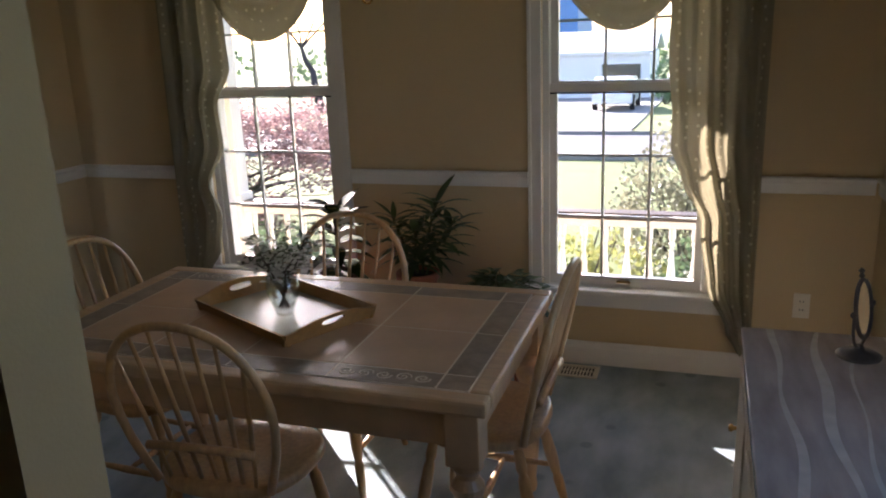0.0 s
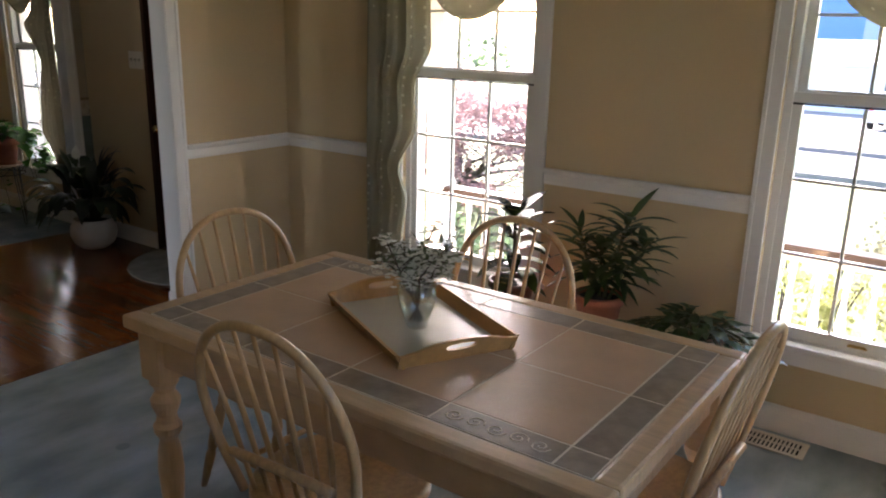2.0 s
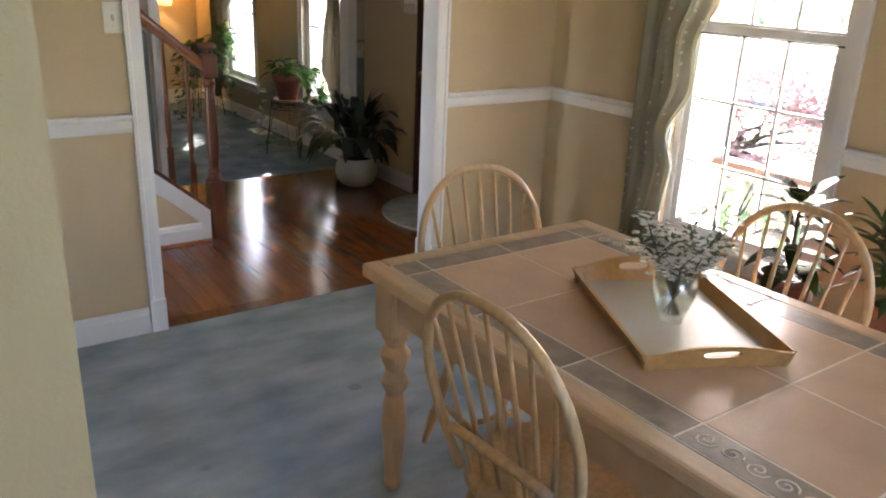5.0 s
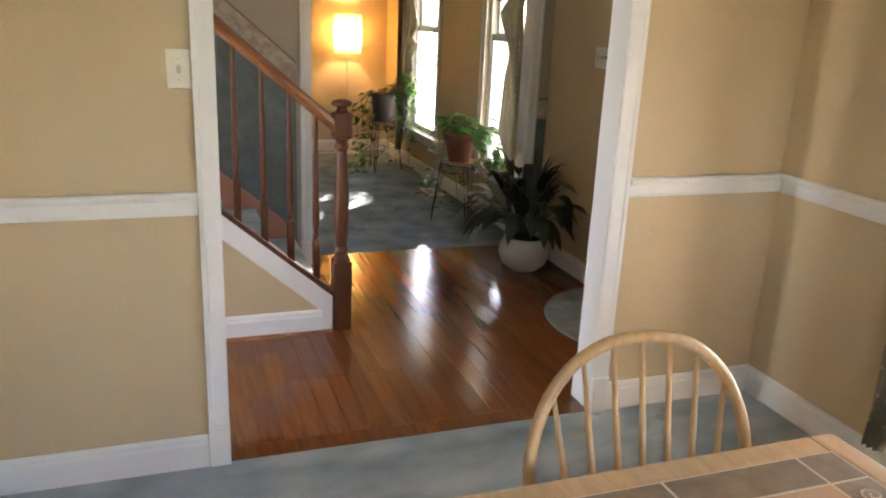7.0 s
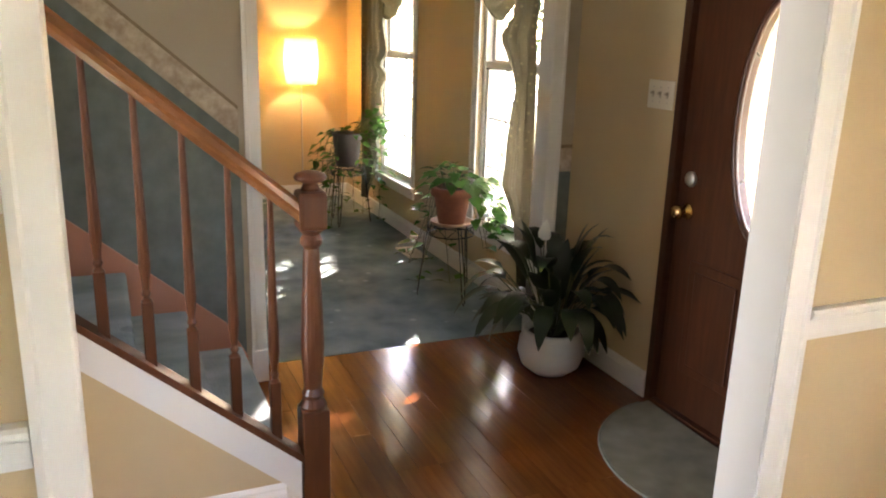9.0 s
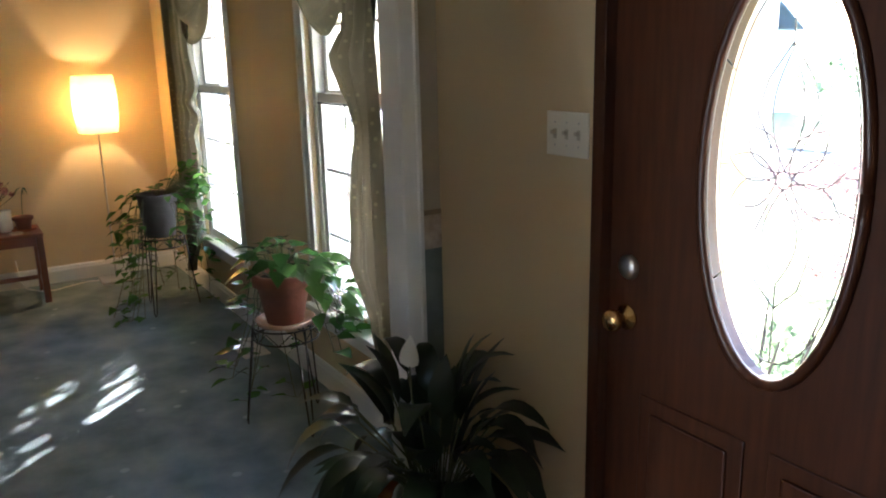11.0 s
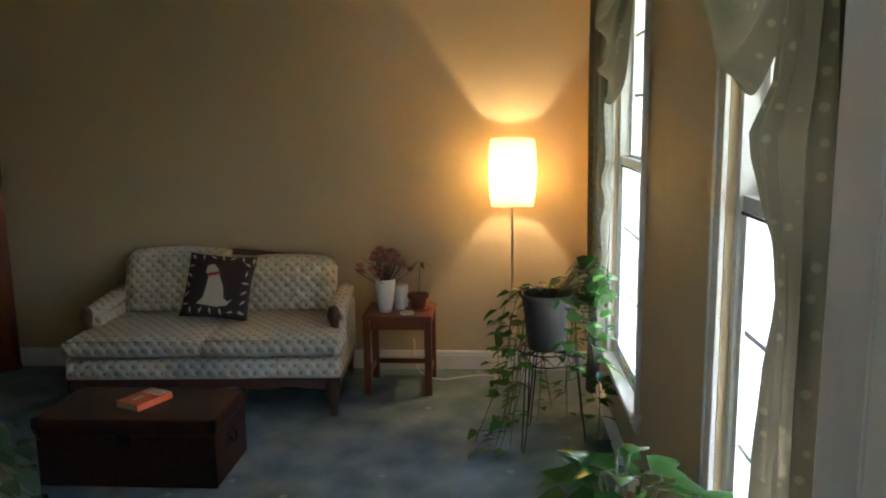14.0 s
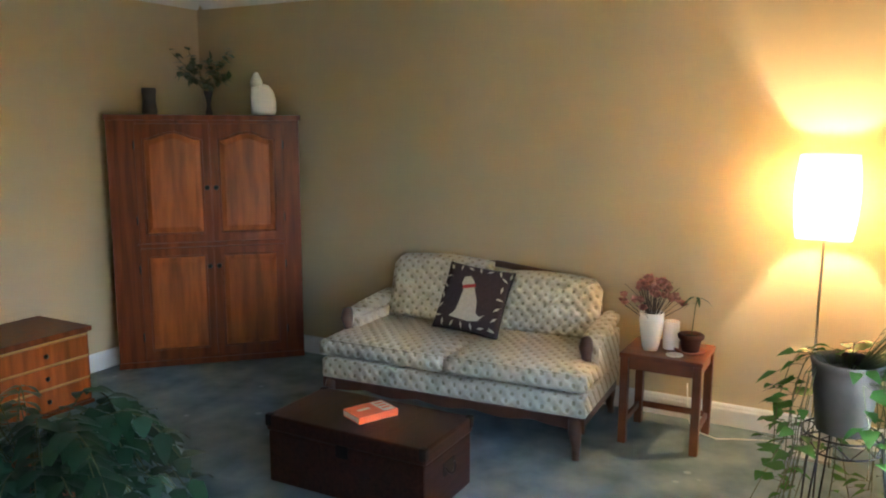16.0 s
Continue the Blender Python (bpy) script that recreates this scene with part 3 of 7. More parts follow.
part("stringer_board", prism(bmesh.new(), [(2.292, 0.0), (2.292, yz(2.292) - 0.02), (0.4, yz(0.4) - 0.02), (0.4, yz(0.4) - 0.135), (2.245, yz(2.245) - 0.135), (2.245, 0.0)], SX0 - 0.028, SX0 + 0.014, YX), M_WHITE, stairs, "white sloping stringer board")
part("skirting", run(bmesh.new(), "y", 0.4, 2.243, SX0 + 0.003, 1, BASE), M_WHITE, stairs, "white baseboard")
part("shoe_moulding", run(bmesh.new(), "y", 0.4, 2.29, SX0 + 0.019, 1, [(0, 0), (0.014, 0), (0.011, 0.012), (0, 0.016)]), M_RAIL, stairs, "stained quarter-round")
part("shoe_rail", prism(bmesh.new(), [(2.30, yz(2.30) - 0.021), (2.30, yz(2.30) + 0.008), (0.4, yz(0.4) + 0.008), (0.4, yz(0.4) - 0.021)], SX0 - 0.062, SX0 + 0.012, YX), M_CHERRY, stairs, "dark stained shoe rail")
part("wall_skirt", prism(bmesh.new(), [(2.30, 0.0), (2.30, 0.13), (2.213, 0.294), (0.2, 0.294 + 2.013 * 0.85), (0.2, 0.0)], XH + 0.002, XH + 0.018, YX), M_PINK, stairs, "pink painted wall skirt")
# newel
NX, NY = -4.315, 2.345
nb = bmesh.new()
box(nb, -0.044, 0.044, -0.044, 0.044, 0.0, 0.35, 0.006)
lathe(nb, [(0.042, 0.35), (0.044, 0.36), (0.03, 0.385), (0.036, 0.40), (0.028, 0.42), (0.034, 0.50), (0.037, 0.56), (0.033, 0.70), (0.026, 0.86), (0.024, 0.885), (0.034, 0.90), (0.034, 0.915), (0.026, 0.93), (0.042, 0.945)], 18)
newel = part("newel_post", nb, M_CHERRY, stairs, "turned newel post with chamfered block", at=pose(NX, NY, 0))
part("newel_block", box(bmesh.new(), -0.044, 0.044, -0.044, 0.044, 0.946, 1.065, 0.014), M_CHERRY, newel)
part("newel_cap", lathe(bmesh.new(), [(0.03, 1.066), (0.024, 1.08), (0.022, 1.088), (0.046, 1.096), (0.05, 1.106), (0.044, 1.116), (0.02, 1.124), (0.001, 1.126)], 18), M_CHERRY, newel, smooth=True)
rz = lambda y: 1.015 + 0.84 * (2.297 - y)
hb = bmesh.new()
prof = [(-0.028, -0.028), (-0.028, -0.012), (-0.034, 0.0), (-0.032, 0.016), (-0.018, 0.028), (0.018, 0.028), (0.032, 0.016), (0.034, 0.0), (0.028, -0.012), (0.028, -0.028)]
ends = [[hb.verts.new((NX + 0.005 + a, y, rz(y) + b * 1.25)) for a, b in prof] for y in (2.302, 0.4)]
for i in range(len(prof)):
    j = (i + 1) % len(prof)
    hb.faces.new((ends[0][i], ends[0][j], ends[1][j], ends[1][i]))
hb.faces.new(ends[0])
hb.faces.new(list(reversed(ends[1])))
part("handrail", hb, M_RAIL, stairs, "smooth stained handrail", smooth=False)
for k in range(15):
    y = 2.222 - k * 0.1195
    z0, z1 = yz(y) + 0.006, rz(y) - 0.033
    h = z1 - z0
    bb = bmesh.new()
    box(bb, -0.016, 0.016, -0.016, 0.016, z0 - 0.012, z0 + 0.19, 0.003)
    lathe(bb, [(0.016, z0 + 0.19), (0.009, z0 + 0.20), (0.014, z0 + 0.212), (0.010, z0 + 0.225), (0.017, z0 + 0.29), (0.013, z0 + 0.5 * h + 0.1), (0.009, z1 + 0.01)], 10)
    part("baluster", bb, M_CHERRY, stairs, at=pose(NX + 0.002, y, 0))
# papers on the hall wall beside the stairs
ob = structure("wallpaper_green_stair", prism(bmesh.new(), [(2.298, 0.13), (2.298, 1.09), (0.2, 1.09 + 2.098 * 0.853), (0.2, 0.1)], XH + 0.0005, XH + 0.0018, YX), M_GREENWP, "dark green damask wallpaper beside the stairs", "wallpaper")
structure("wallpaper_border_stair", prism(bmesh.new(), [(2.298, 1.0905), (2.298, 1.205), (0.2, 1.205 + 2.098 * 0.853), (0.2, 1.0905 + 2.098 * 0.853)], XH + 0.0005, XH + 0.0022, YX), M_BORDER, "beige floral wallpaper border sloping with the stairs", "wallpaper")
structure("wallpaper_line_stair", prism(bmesh.new(), [(2.298, 1.2055), (2.298, 1.222), (0.2, 1.222 + 2.098 * 0.853), (0.2, 1.2055 + 2.098 * 0.853)], XH + 0.0005, XH + 0.0026, YX), mat("brown_paper_edge", (0.27, 0.205, 0.13), 0.7, var=0.2, scale=30), "brown edge of the wallpaper border", "wallpaper")
structure("wallpaper_green_hall", box(bmesh.new(), XH + 0.0005, XH + 0.002, 3.822, YF, 0.119, 0.888), M_GREENWP, "dark green wallpaper on the narrow hall wall", "wallpaper")
structure("wallpaper_border_hall", box(bmesh.new(), XH + 0.0005, XH + 0.003, 3.822, YF, 0.889, 1.005), M_BORDER, "beige floral wallpaper border", "wallpaper")
structure("wallpaper_line_hall", box(bmesh.new(), XH + 0.0005, XH + 0.0035, 3.822, YF, 1.0055, 1.022), bpy.data.materials["brown_paper_edge"], "brown edge of the wallpaper border", "wallpaper")

# ---- entrance door ----
d = thing("door_1", pose(0, 0, 0), "dark mahogany entrance door with an oval leaded glass light", "door", kind="structure")
dx0, dx1, dy0, dy1 = DOOR[0] + 0.045, DOOR[1] - 0.045, YF + 0.02, YF + 0.065
for a, b in ((DOOR[0] + 0.001, dx0 - 0.003), (dx1 + 0.003, DOOR[1] - 0.001)):
    part("jamb", box(bmesh.new(), a, b, YF - 0.012, YF + 0.14, 0.0, DOOR[2] - 0.001, 0.003), M_DOOR, d)
part("head_jamb", box(bmesh.new(), dx0 - 0.002, dx1 + 0.002, YF - 0.011, YF + 0.14, 2.04, DOOR[2] - 0.001, 0.003), M_DOOR, d)
part("threshold", box(box(bmesh.new(), dx0 - 0.002, dx1 + 0.002, YF - 0.011, YF + 0.149, 0.0015, 0.0192, 0.003), dx0 - 0.04, dx1 + 0.04, YF + 0.001, YF + 0.149, -0.1, 0.001), M_DOOR, d)
OC, OZ, OA, OB = (dx0 + dx1) / 2, 1.262, 0.185, 0.435
bm = bmesh.new()
N = 48
oval = [(OC + OA * math.cos(2 * math.pi * i / N), OZ + OB * math.sin(2 * math.pi * i / N)) for i in range(N)]
def edge_pt(i):
    c, s = math.cos(2 * math.pi * i / N), math.sin(2 * math.pi * i / N)
    hx, z0, z1 = (dx1 - dx0) / 2, 0.02 - OZ, 2.035 - OZ
    k = min(hx / max(abs(c), 1e-6), (z1 if s > 0 else z0) / s if abs(s) > 1e-6 else 9)
    return (OC + c * k, OZ + s * k)
rect = [edge_pt(i) for i in range(N)]
for cx in (dx0, dx1):
    for cz in (0.02, 2.035):
        i = min(range(N), key=lambda q: (rect[q][0] - cx) ** 2 + (rect[q][1] - cz) ** 2)
        rect[i] = (cx, cz)
for y, flip in ((dy0, 1), (dy1, 0)):
    o = [bm.verts.new((x, y, z)) for x, z in oval]
    r = [bm.verts.new((x, y, z)) for x, z in rect]
    for i in range(N):
        j = (i + 1) % N
        bm.faces.new((o[i], o[j], r[j], r[i]))
    if flip:
        o0, r0 = o, r
for i in range(N):
    j = (i + 1) % N
    bm.faces.new((o0[i], o0[j], o[j], o[i]))
    bm.faces.new((r0[i], r0[j], r[j], r[i]))
leafd = part("door_leaf", bm, M_DOOR, d, "dark mahogany leaf")
tube_ring = lambda c, a, z, b, y, n=40: [(c + a * math.cos(2 * math.pi * i / n), y, z + b * math.sin(2 * math.pi * i / n)) for i in range(n + 1)]
part("oval_moulding", tube(bmesh.new(), tube_ring(OC, OA, OZ, OB, dy0 - 0.004), 0.013, 8), M_DOOR, leafd, "moulded oval rim", smooth=True)
bm = bmesh.new()
vs = [bm.verts.new((OC + 0.99 * OA * math.cos(2 * math.pi * i / N), YF + 0.04, OZ + 0.99 * OB * math.sin(2 * math.pi * i / N))) for i in range(N)]
bm.faces.new(vs)
g = part("glass_panel", bm, M_LEADGL, leafd, "bevelled leaded glass")
g.visible_shadow = False
cb = bmesh.new()
LY = YF + 0.037
lead = lambda pts, r=0.0019: tube(cb, [(OC + x, LY, OZ + z) for x, z in pts], r, 6)
lead([(0.84 * OA * math.cos(2 * math.pi * i / 40), 0.9 * OB * math.sin(2 * math.pi * i / 40)) for i in range(41)])
def petal(angle, length, width):
    c, s = math.cos(angle), math.sin(angle)
    out = []
    for i in range(21):
        t = i / 20
        u, v = length * (1 - abs(2 * t - 1)), width * math.sin(2 * math.pi * t)
        u = 0.018 + u
        out.append((u * c - v * s, u * s + v * c))
    lead(out)
for a, ln, w in ((90, 0.24, 0.035), (270, 0.20, 0.04), (165, 0.12, 0.028), (15, 0.12, 0.028), (205, 0.12, 0.03), (335, 0.12, 0.03), (130, 0.12, 0.03), (50, 0.12, 0.03)):
    petal(radians(a), ln, w)
lead([(0.018 * math.cos(2 * math.pi * i / 12), 0.018 * math.sin(2 * math.pi * i / 12)) for i in range(13)])
lead([(0, -0.22), (0, -0.9 * OB)])
lead([(0, 0.26), (0, 0.9 * OB)])
for s in (-1, 1):
    lead([(s * 0.84 * OA, 0.02), (s * 0.13, 0.02)])
    for q in (-0.55, 0.55):
        lead([(s * 0.84 * OA * math.cos(math.asin(q)), 0.9 * OB * q), (s * OA * math.cos(math.asin(q)), OB * q)])
    lead([(s * 0.03, -0.05), (s * 0.07, -0.14), (s * 0.05, -0.22), (0.0, -0.27)])
    lead([(s * 0.03, 0.06), (s * 0.07, 0.13), (s * 0.05, 0.2), (0.0, 0.27)])
part("lead_came", cb, M_LEAD, leafd, "dark lead cames in a flower pattern")
kn = Matrix.Translation((-4.478, dy0, 0.868)) @ Matrix.Rotation(radians(90), 4, "X")
part("door_knob", lathe(bmesh.new(), [(0.033, 0.0), (0.033, 0.006), (0.012, 0.012), (0.011, 0.03), (0.026, 0.04), (0.029, 0.052), (0.024, 0.064), (0.001, 0.068)], 20, m=kn), M_BRASS, leafd, "polished brass knob", smooth=True)
db = Matrix.Translation((-4.474, dy0, 1.0)) @ Matrix.Rotation(radians(90), 4, "X")
part("deadbolt", lathe(bmesh.new(), [(0.031, 0.0), (0.031, 0.008), (0.025, 0.015), (0.010, 0.017), (0.001, 0.018)], 20, m=db), M_CHROME, leafd, "round steel deadbolt", smooth=True)
for a, b in ((dx0 + 0.12, OC - 0.03), (OC + 0.03, dx1 - 0.12)):
    f = bmesh.new()
    box(f, a, b, dy0 - 0.006, dy0 - 0.0005, 0.20, 0.68, 0.004)
    box(f, a + 0.04, b - 0.04, dy0 - 0.014, dy0 - 0.0065, 0.24, 0.64, 0.006)
    part("raised_panel", f, M_DOOR, leafd)


# ---- switches, outlet, registers ----
def plate(m, gangs, label, toggles=True):
    e = thing("light_switch" if toggles else "wall_outlet", m, label, "switch" if toggles else "outlet")
    w = 0.07 + 0.046 * (gangs - 1)
    part("plate", box(bmesh.new(), -w / 2, w / 2, -0.006, 0.0, -0.058, 0.058, 0.003), M_PLATE, e)
    for k in range(gangs):
        x = (k - (gangs - 1) / 2) * 0.046
        if toggles:
            part("toggle", box(box(bmesh.new(), x - 0.006, x + 0.006, -0.0075, -0.0062, -0.013, 0.013), x - 0.0045, x + 0.0045, -0.020, -0.0076, -0.001, 0.010, 0.002), M_TOGGLE_SHADED, e)
            for z in (-0.03, 0.03):
                part("screw", lathe(bmesh.new(), [(0.003, 0), (0.003, 0.0012)], 8, m=Matrix.Translation((x, -0.0061, z)) @ Matrix.Rotation(radians(90), 4, "X")), M_CHROME, e)
        else:
            for z in (-0.02, 0.02):
                s = part("socket", lathe(bmesh.new(), [(0.017, 0), (0.017, 0.002)], 16, m=Matrix.Translation((x, -0.0061, z)) @ Matrix.Rotation(radians(90), 4, "X")), M_PLATE, e)
                part("slot_pair", box(box(bmesh.new(), x - 0.008, x - 0.005, -0.0095, -0.0082, z - 0.002, z + 0.007), x + 0.005, x + 0.008, -0.0095, -0.0082, z - 0.002, z + 0.007), M_VOID, s, "dark slots")
    return e


plate(pose(XK + 0.0005, 1.615, 1.335, 0, 0, 90), 1, "ivory single light switch on the tan wall beside the opening")
plate(pose(-4.688, YF - 0.0005, 1.315), 3, "ivory triple light switch on the wall beside the entrance door")
plate(pose(0.675, YF - 0.0005, 0.375), 1, "ivory double electrical outlet low on the wall", False)


def register(m, label):
    e = thing("floor_register", m, label, "floor vent")
    part("frame", box(box(box(box(bmesh.new(), -0.15, 0.15, -0.07, -0.05, 0, 0.006, 0.002), -0.15, 0.15, 0.05, 0.07, 0, 0.006, 0.002), -0.15, -0.125, -0.05, 0.05, 0, 0.006, 0.002), 0.125, 0.15, -0.05, 0.05, 0, 0.006, 0.002), M_REG, e)
    part("duct", box(bmesh.new(), -0.124, 0.124, -0.049, 0.049, 0.0, 0.0015), M_VOID, e, "dark duct below")
    for k in range(15):
        x = -0.112 + k * 0.016
        part("slat", box(bmesh.new(), x - 0.004, x + 0.004, -0.0495, 0.0495, 0.0018, 0.005), M_REG, e)
    part("slat_bar", box(bmesh.new(), -0.1245, 0.1245, -0.006, 0.006, 0.0051, 0.0058), M_REG, e)
    return e


register(pose(-0.36, 3.79, 0.001, 0, 0, 0), "beige metal floor register in the dining carpet by the window")
register(pose(-7.10, 3.76, 0.001), "beige metal floor register in the living room carpet")

# doormat
bm = bmesh.new()
ml = [(0.5 * math.cos(math.pi * i / 30), -0.48 * math.sin(math.pi * i / 30)) for i in range(31)]
lo = [bm.verts.new((x, y, 0)) for x, y in ml]
hi = [bm.verts.new((x * 0.985, y * 0.985 - 0.003, 0.012)) for x, y in ml]
bm.faces.new(hi)
bm.faces.new(list(reversed(lo)))
for i in range(len(ml)):
    j = (i + 1) % len(ml)
    bm.faces.new((lo[i], lo[j], hi[j], hi[i]))
dm = thing("doormat", pose(-4.04, YF - 0.025, 0.0005), "half-round grey carpet mat before the entrance door", "doormat")
part("mat_body", bm, M_MAT, dm, "short grey-green pile")
part("binding", tube(bmesh.new(), [(x * 1.004, y * 1.004, 0.006) for x, y in ml] + [(ml[0][0], -0.002, 0.006)], 0.0062, 6), M_MATEDGE, dm, "stitched darker binding", smooth=True)


# ---- curtains ----
def cloth(name, fn, nu, nv, material, parent, label=""):
    bm = bmesh.new()
    g = [[bm.verts.new(fn(i / nu, j / nv)) for i in range(nu + 1)] for j in range(nv + 1)]
    for j in range(nv):
        for i in range(nu):
            bm.faces.new((g[j][i], g[j][i + 1], g[j + 1][i + 1], g[j + 1][i]))
    return part(name, bm, material, parent, label, smooth=True)


def lerp(pts, v):
    v = min(max(v, pts[0][0]), pts[-1][0])
    for (a, p), (b, q) in zip(pts, pts[1:]):
        if a <= v <= b:
            t = (v - a) / (b - a)
            t = t * t * (3 - 2 * t)
            return p + (q - p) * t
    return pts[-1][1]


def side_panel(parent, xo, s, seed, edge, material):
    """s: +1 when the free edge lies towards +x. u from the fixed outer edge to the free edge, v from top down."""
    def fn(u, v):
        w = lerp(edge, 2.30 - v * 2.16) + 0.004 * math.sin(31 * v + seed) * u * u
        z = 2.30 - v * 2.16
        fold = 0.027 * math.sin(u * 19 + 1.3 * math.sin(3 * v + seed)) + 0.012 * math.sin(u * 43 + seed + 2 * v)
        return (xo + s * (w * u - 0.05 * v * (s > 0) * (1 - u)), YF - 0.078 - fold * (0.6 + 0.4 * (1 - v)), z)
    return cloth("side_panel", fn, 60, 48, material, parent)


def swag(parent, x0, x1, zlow, seed, material):
    def fn(u, v):
        x = x0 + (x1 - x0) * u
        c = 4 * u * (1 - u)
        low = zlow + (2.30 - zlow) * (1 - c ** 0.62) * 0.85
        z = 2.32 - v * (2.32 - low)
        belly = math.sin(math.pi * (0.15 + 0.7 * v)) * 0.07 * c + (0.022 * math.sin(v * 24 + 2.0 * math.sin(4 * u + seed)) + 0.008 * math.sin(v * 51 - 3 * u)) * c ** 0.5
        return (x, YF - 0.06 - belly, z)
    return cloth("swag", fn, 40, 44, material, parent)


# width of each panel by height, wavy along the free edge
EDGE_L = [(0.14, 0.02), (0.18, 0.03), (0.36, 0.10), (0.53, 0.20), (0.71, 0.235), (0.87, 0.175), (1.10, 0.30), (1.30, 0.28), (1.50, 0.385), (1.77, 0.37), (2.31, 0.44)]
EDGE_R = [(0.14, 0.05), (0.24, 0.11), (0.46, 0.205), (0.76, 0.245), (0.95, 0.33), (1.115, 0.385), (1.63, 0.405), (2.31, 0.45)]
EDGE_R2 = [(0.14, 0.03), (0.36, 0.06), (0.54, 0.12), (0.63, 0.20), (0.72, 0.305), (0.92, 0.275), (1.10, 0.25), (1.26, 0.21), (1.34, 0.24), (1.44, 0.32), (1.52, 0.375), (1.64, 0.24), (1.75, 0.20), (2.31, 0.30)]


EDGE_L2 = [(0.14, 0.03), (0.40, 0.22), (0.60, 0.37), (0.75, 0.33), (0.96, 0.50), (1.08, 0.46), (1.20, 0.60), (1.28, 0.44), (1.38, 0.58), (1.60, 0.50), (2.31, 0.54)]


def drapery(name, left, right, label, edge_l, edge_r, material, out=0.13):
    e = thing(name, pose(0, 0, 0), label, "curtain")
    part("curtain_rod", tube(bmesh.new(), [(left[0] - 0.10, YF - 0.075, 2.325), (right[1] + 0.10, YF - 0.075, 2.325)], 0.014, 10), M_WHITE, e)
    for x in (left[0] - 0.05, right[1] + 0.05, (left[1] + right[0]) / 2):
        part("bracket", box(bmesh.new(), x - 0.01, x + 0.01, YF - 0.075, YF - 0.001, 2.3, 2.31, 0.002), M_WHITE, e)
    side_panel(e, left[0] - 0.07, 1, 0.4, edge_l, material)
    side_panel(e, right[1] + out, -1, 2.1, edge_r, material)
    swag(e, left[0] + 0.14, left[1] - 0.02, 1.615, 0.3, material)
    swag(e, right[0] + 0.06, right[1] - 0.10, 1.605, 1.7, material)
    return e


drapery("curtain_dining", WINS[1], WINS[0], "sage green dotted swags and side panels over the dining room windows", EDGE_L, EDGE_R, M_CURTAIN)
drapery("curtain_living", WINS[3], WINS[2], "sage green dotted swags and side panels over the living room windows, coloured darker for shade", EDGE_L2, EDGE_R2, M_CURTAIN_SHADED, -0.035)


# ---- plants ----
def leaf(bm, base, way, length, width, droop, up=Vector((0, 0, 1)), n=5, tip=0.55, fold=0.15):
    """A leaf blade from base along way that bends down."""
    base, way = Vector(base), Vector(way).normalized()
    side = way.cross(up)
    side = side.normalized() if side.length > 1e-3 else Vector((1, 0, 0))
    nrm = side.cross(way).normalized()
    rows, p, dvec = [], base.copy(), way.copy()
    for i in range(n + 1):
        t = i / n
        w = width * (math.sin(math.pi * min(1, t ** tip)) ** 0.8 if 0 < t < 1 else 0.04)
        rows.append((bm.verts.new(p - side * w + nrm * fold * w), bm.verts.new(p - nrm * 0.0), bm.verts.new(p + side * w + nrm * fold * w)))
        dvec = (dvec + Vector((0, 0, -droop / n))).normalized()
        p = p + dvec * (length / n)
    for a, b in zip(rows, rows[1:]):
        bm.faces.new((a[0], a[1], b[1], b[0]))
        bm.faces.new((a[1], a[2], b[2], b[1]))


def heart_leaf(bm, base, way, size, rng):
    leaf(bm, base, way, size, size * 0.36, rng.uniform(0.2, 0.9), Vector((rng.uniform(-0.4, 0.4), rng.uniform(-0.4, 0.4), 1)), 4, 0.45, 0.22)


def pot(parent, prof, material, soil_r, soil_z, label="", seg=28):
    part("pot", lathe(bmesh.new(), prof, seg), material, parent, label, smooth=True)
    part("soil", lathe(bmesh.new(), [(soil_r, soil_z - 0.01), (soil_r, soil_z), (soil_r * 0.5, soil_z + 0.008), (0.001, soil_z + 0.01)], 20), M_SOIL, parent, "dark soil")


def potprof(r0, r1, h, rim=0.03, wall=0.008):
    return [(0.001, 0.0), (r0, 0.0), (r0 + (r1 - r0) * (h - rim) / h, h - rim), (r1 + 0.006, h - rim + 0.001), (r1 + 0.008, h - 0.004), (r1 + 0.004, h), (r1 - wall, h), (r1 - wall - 0.004, h - rim), (r1 - wall - 0.008, h * 0.6), (0.001, h * 0.6)]


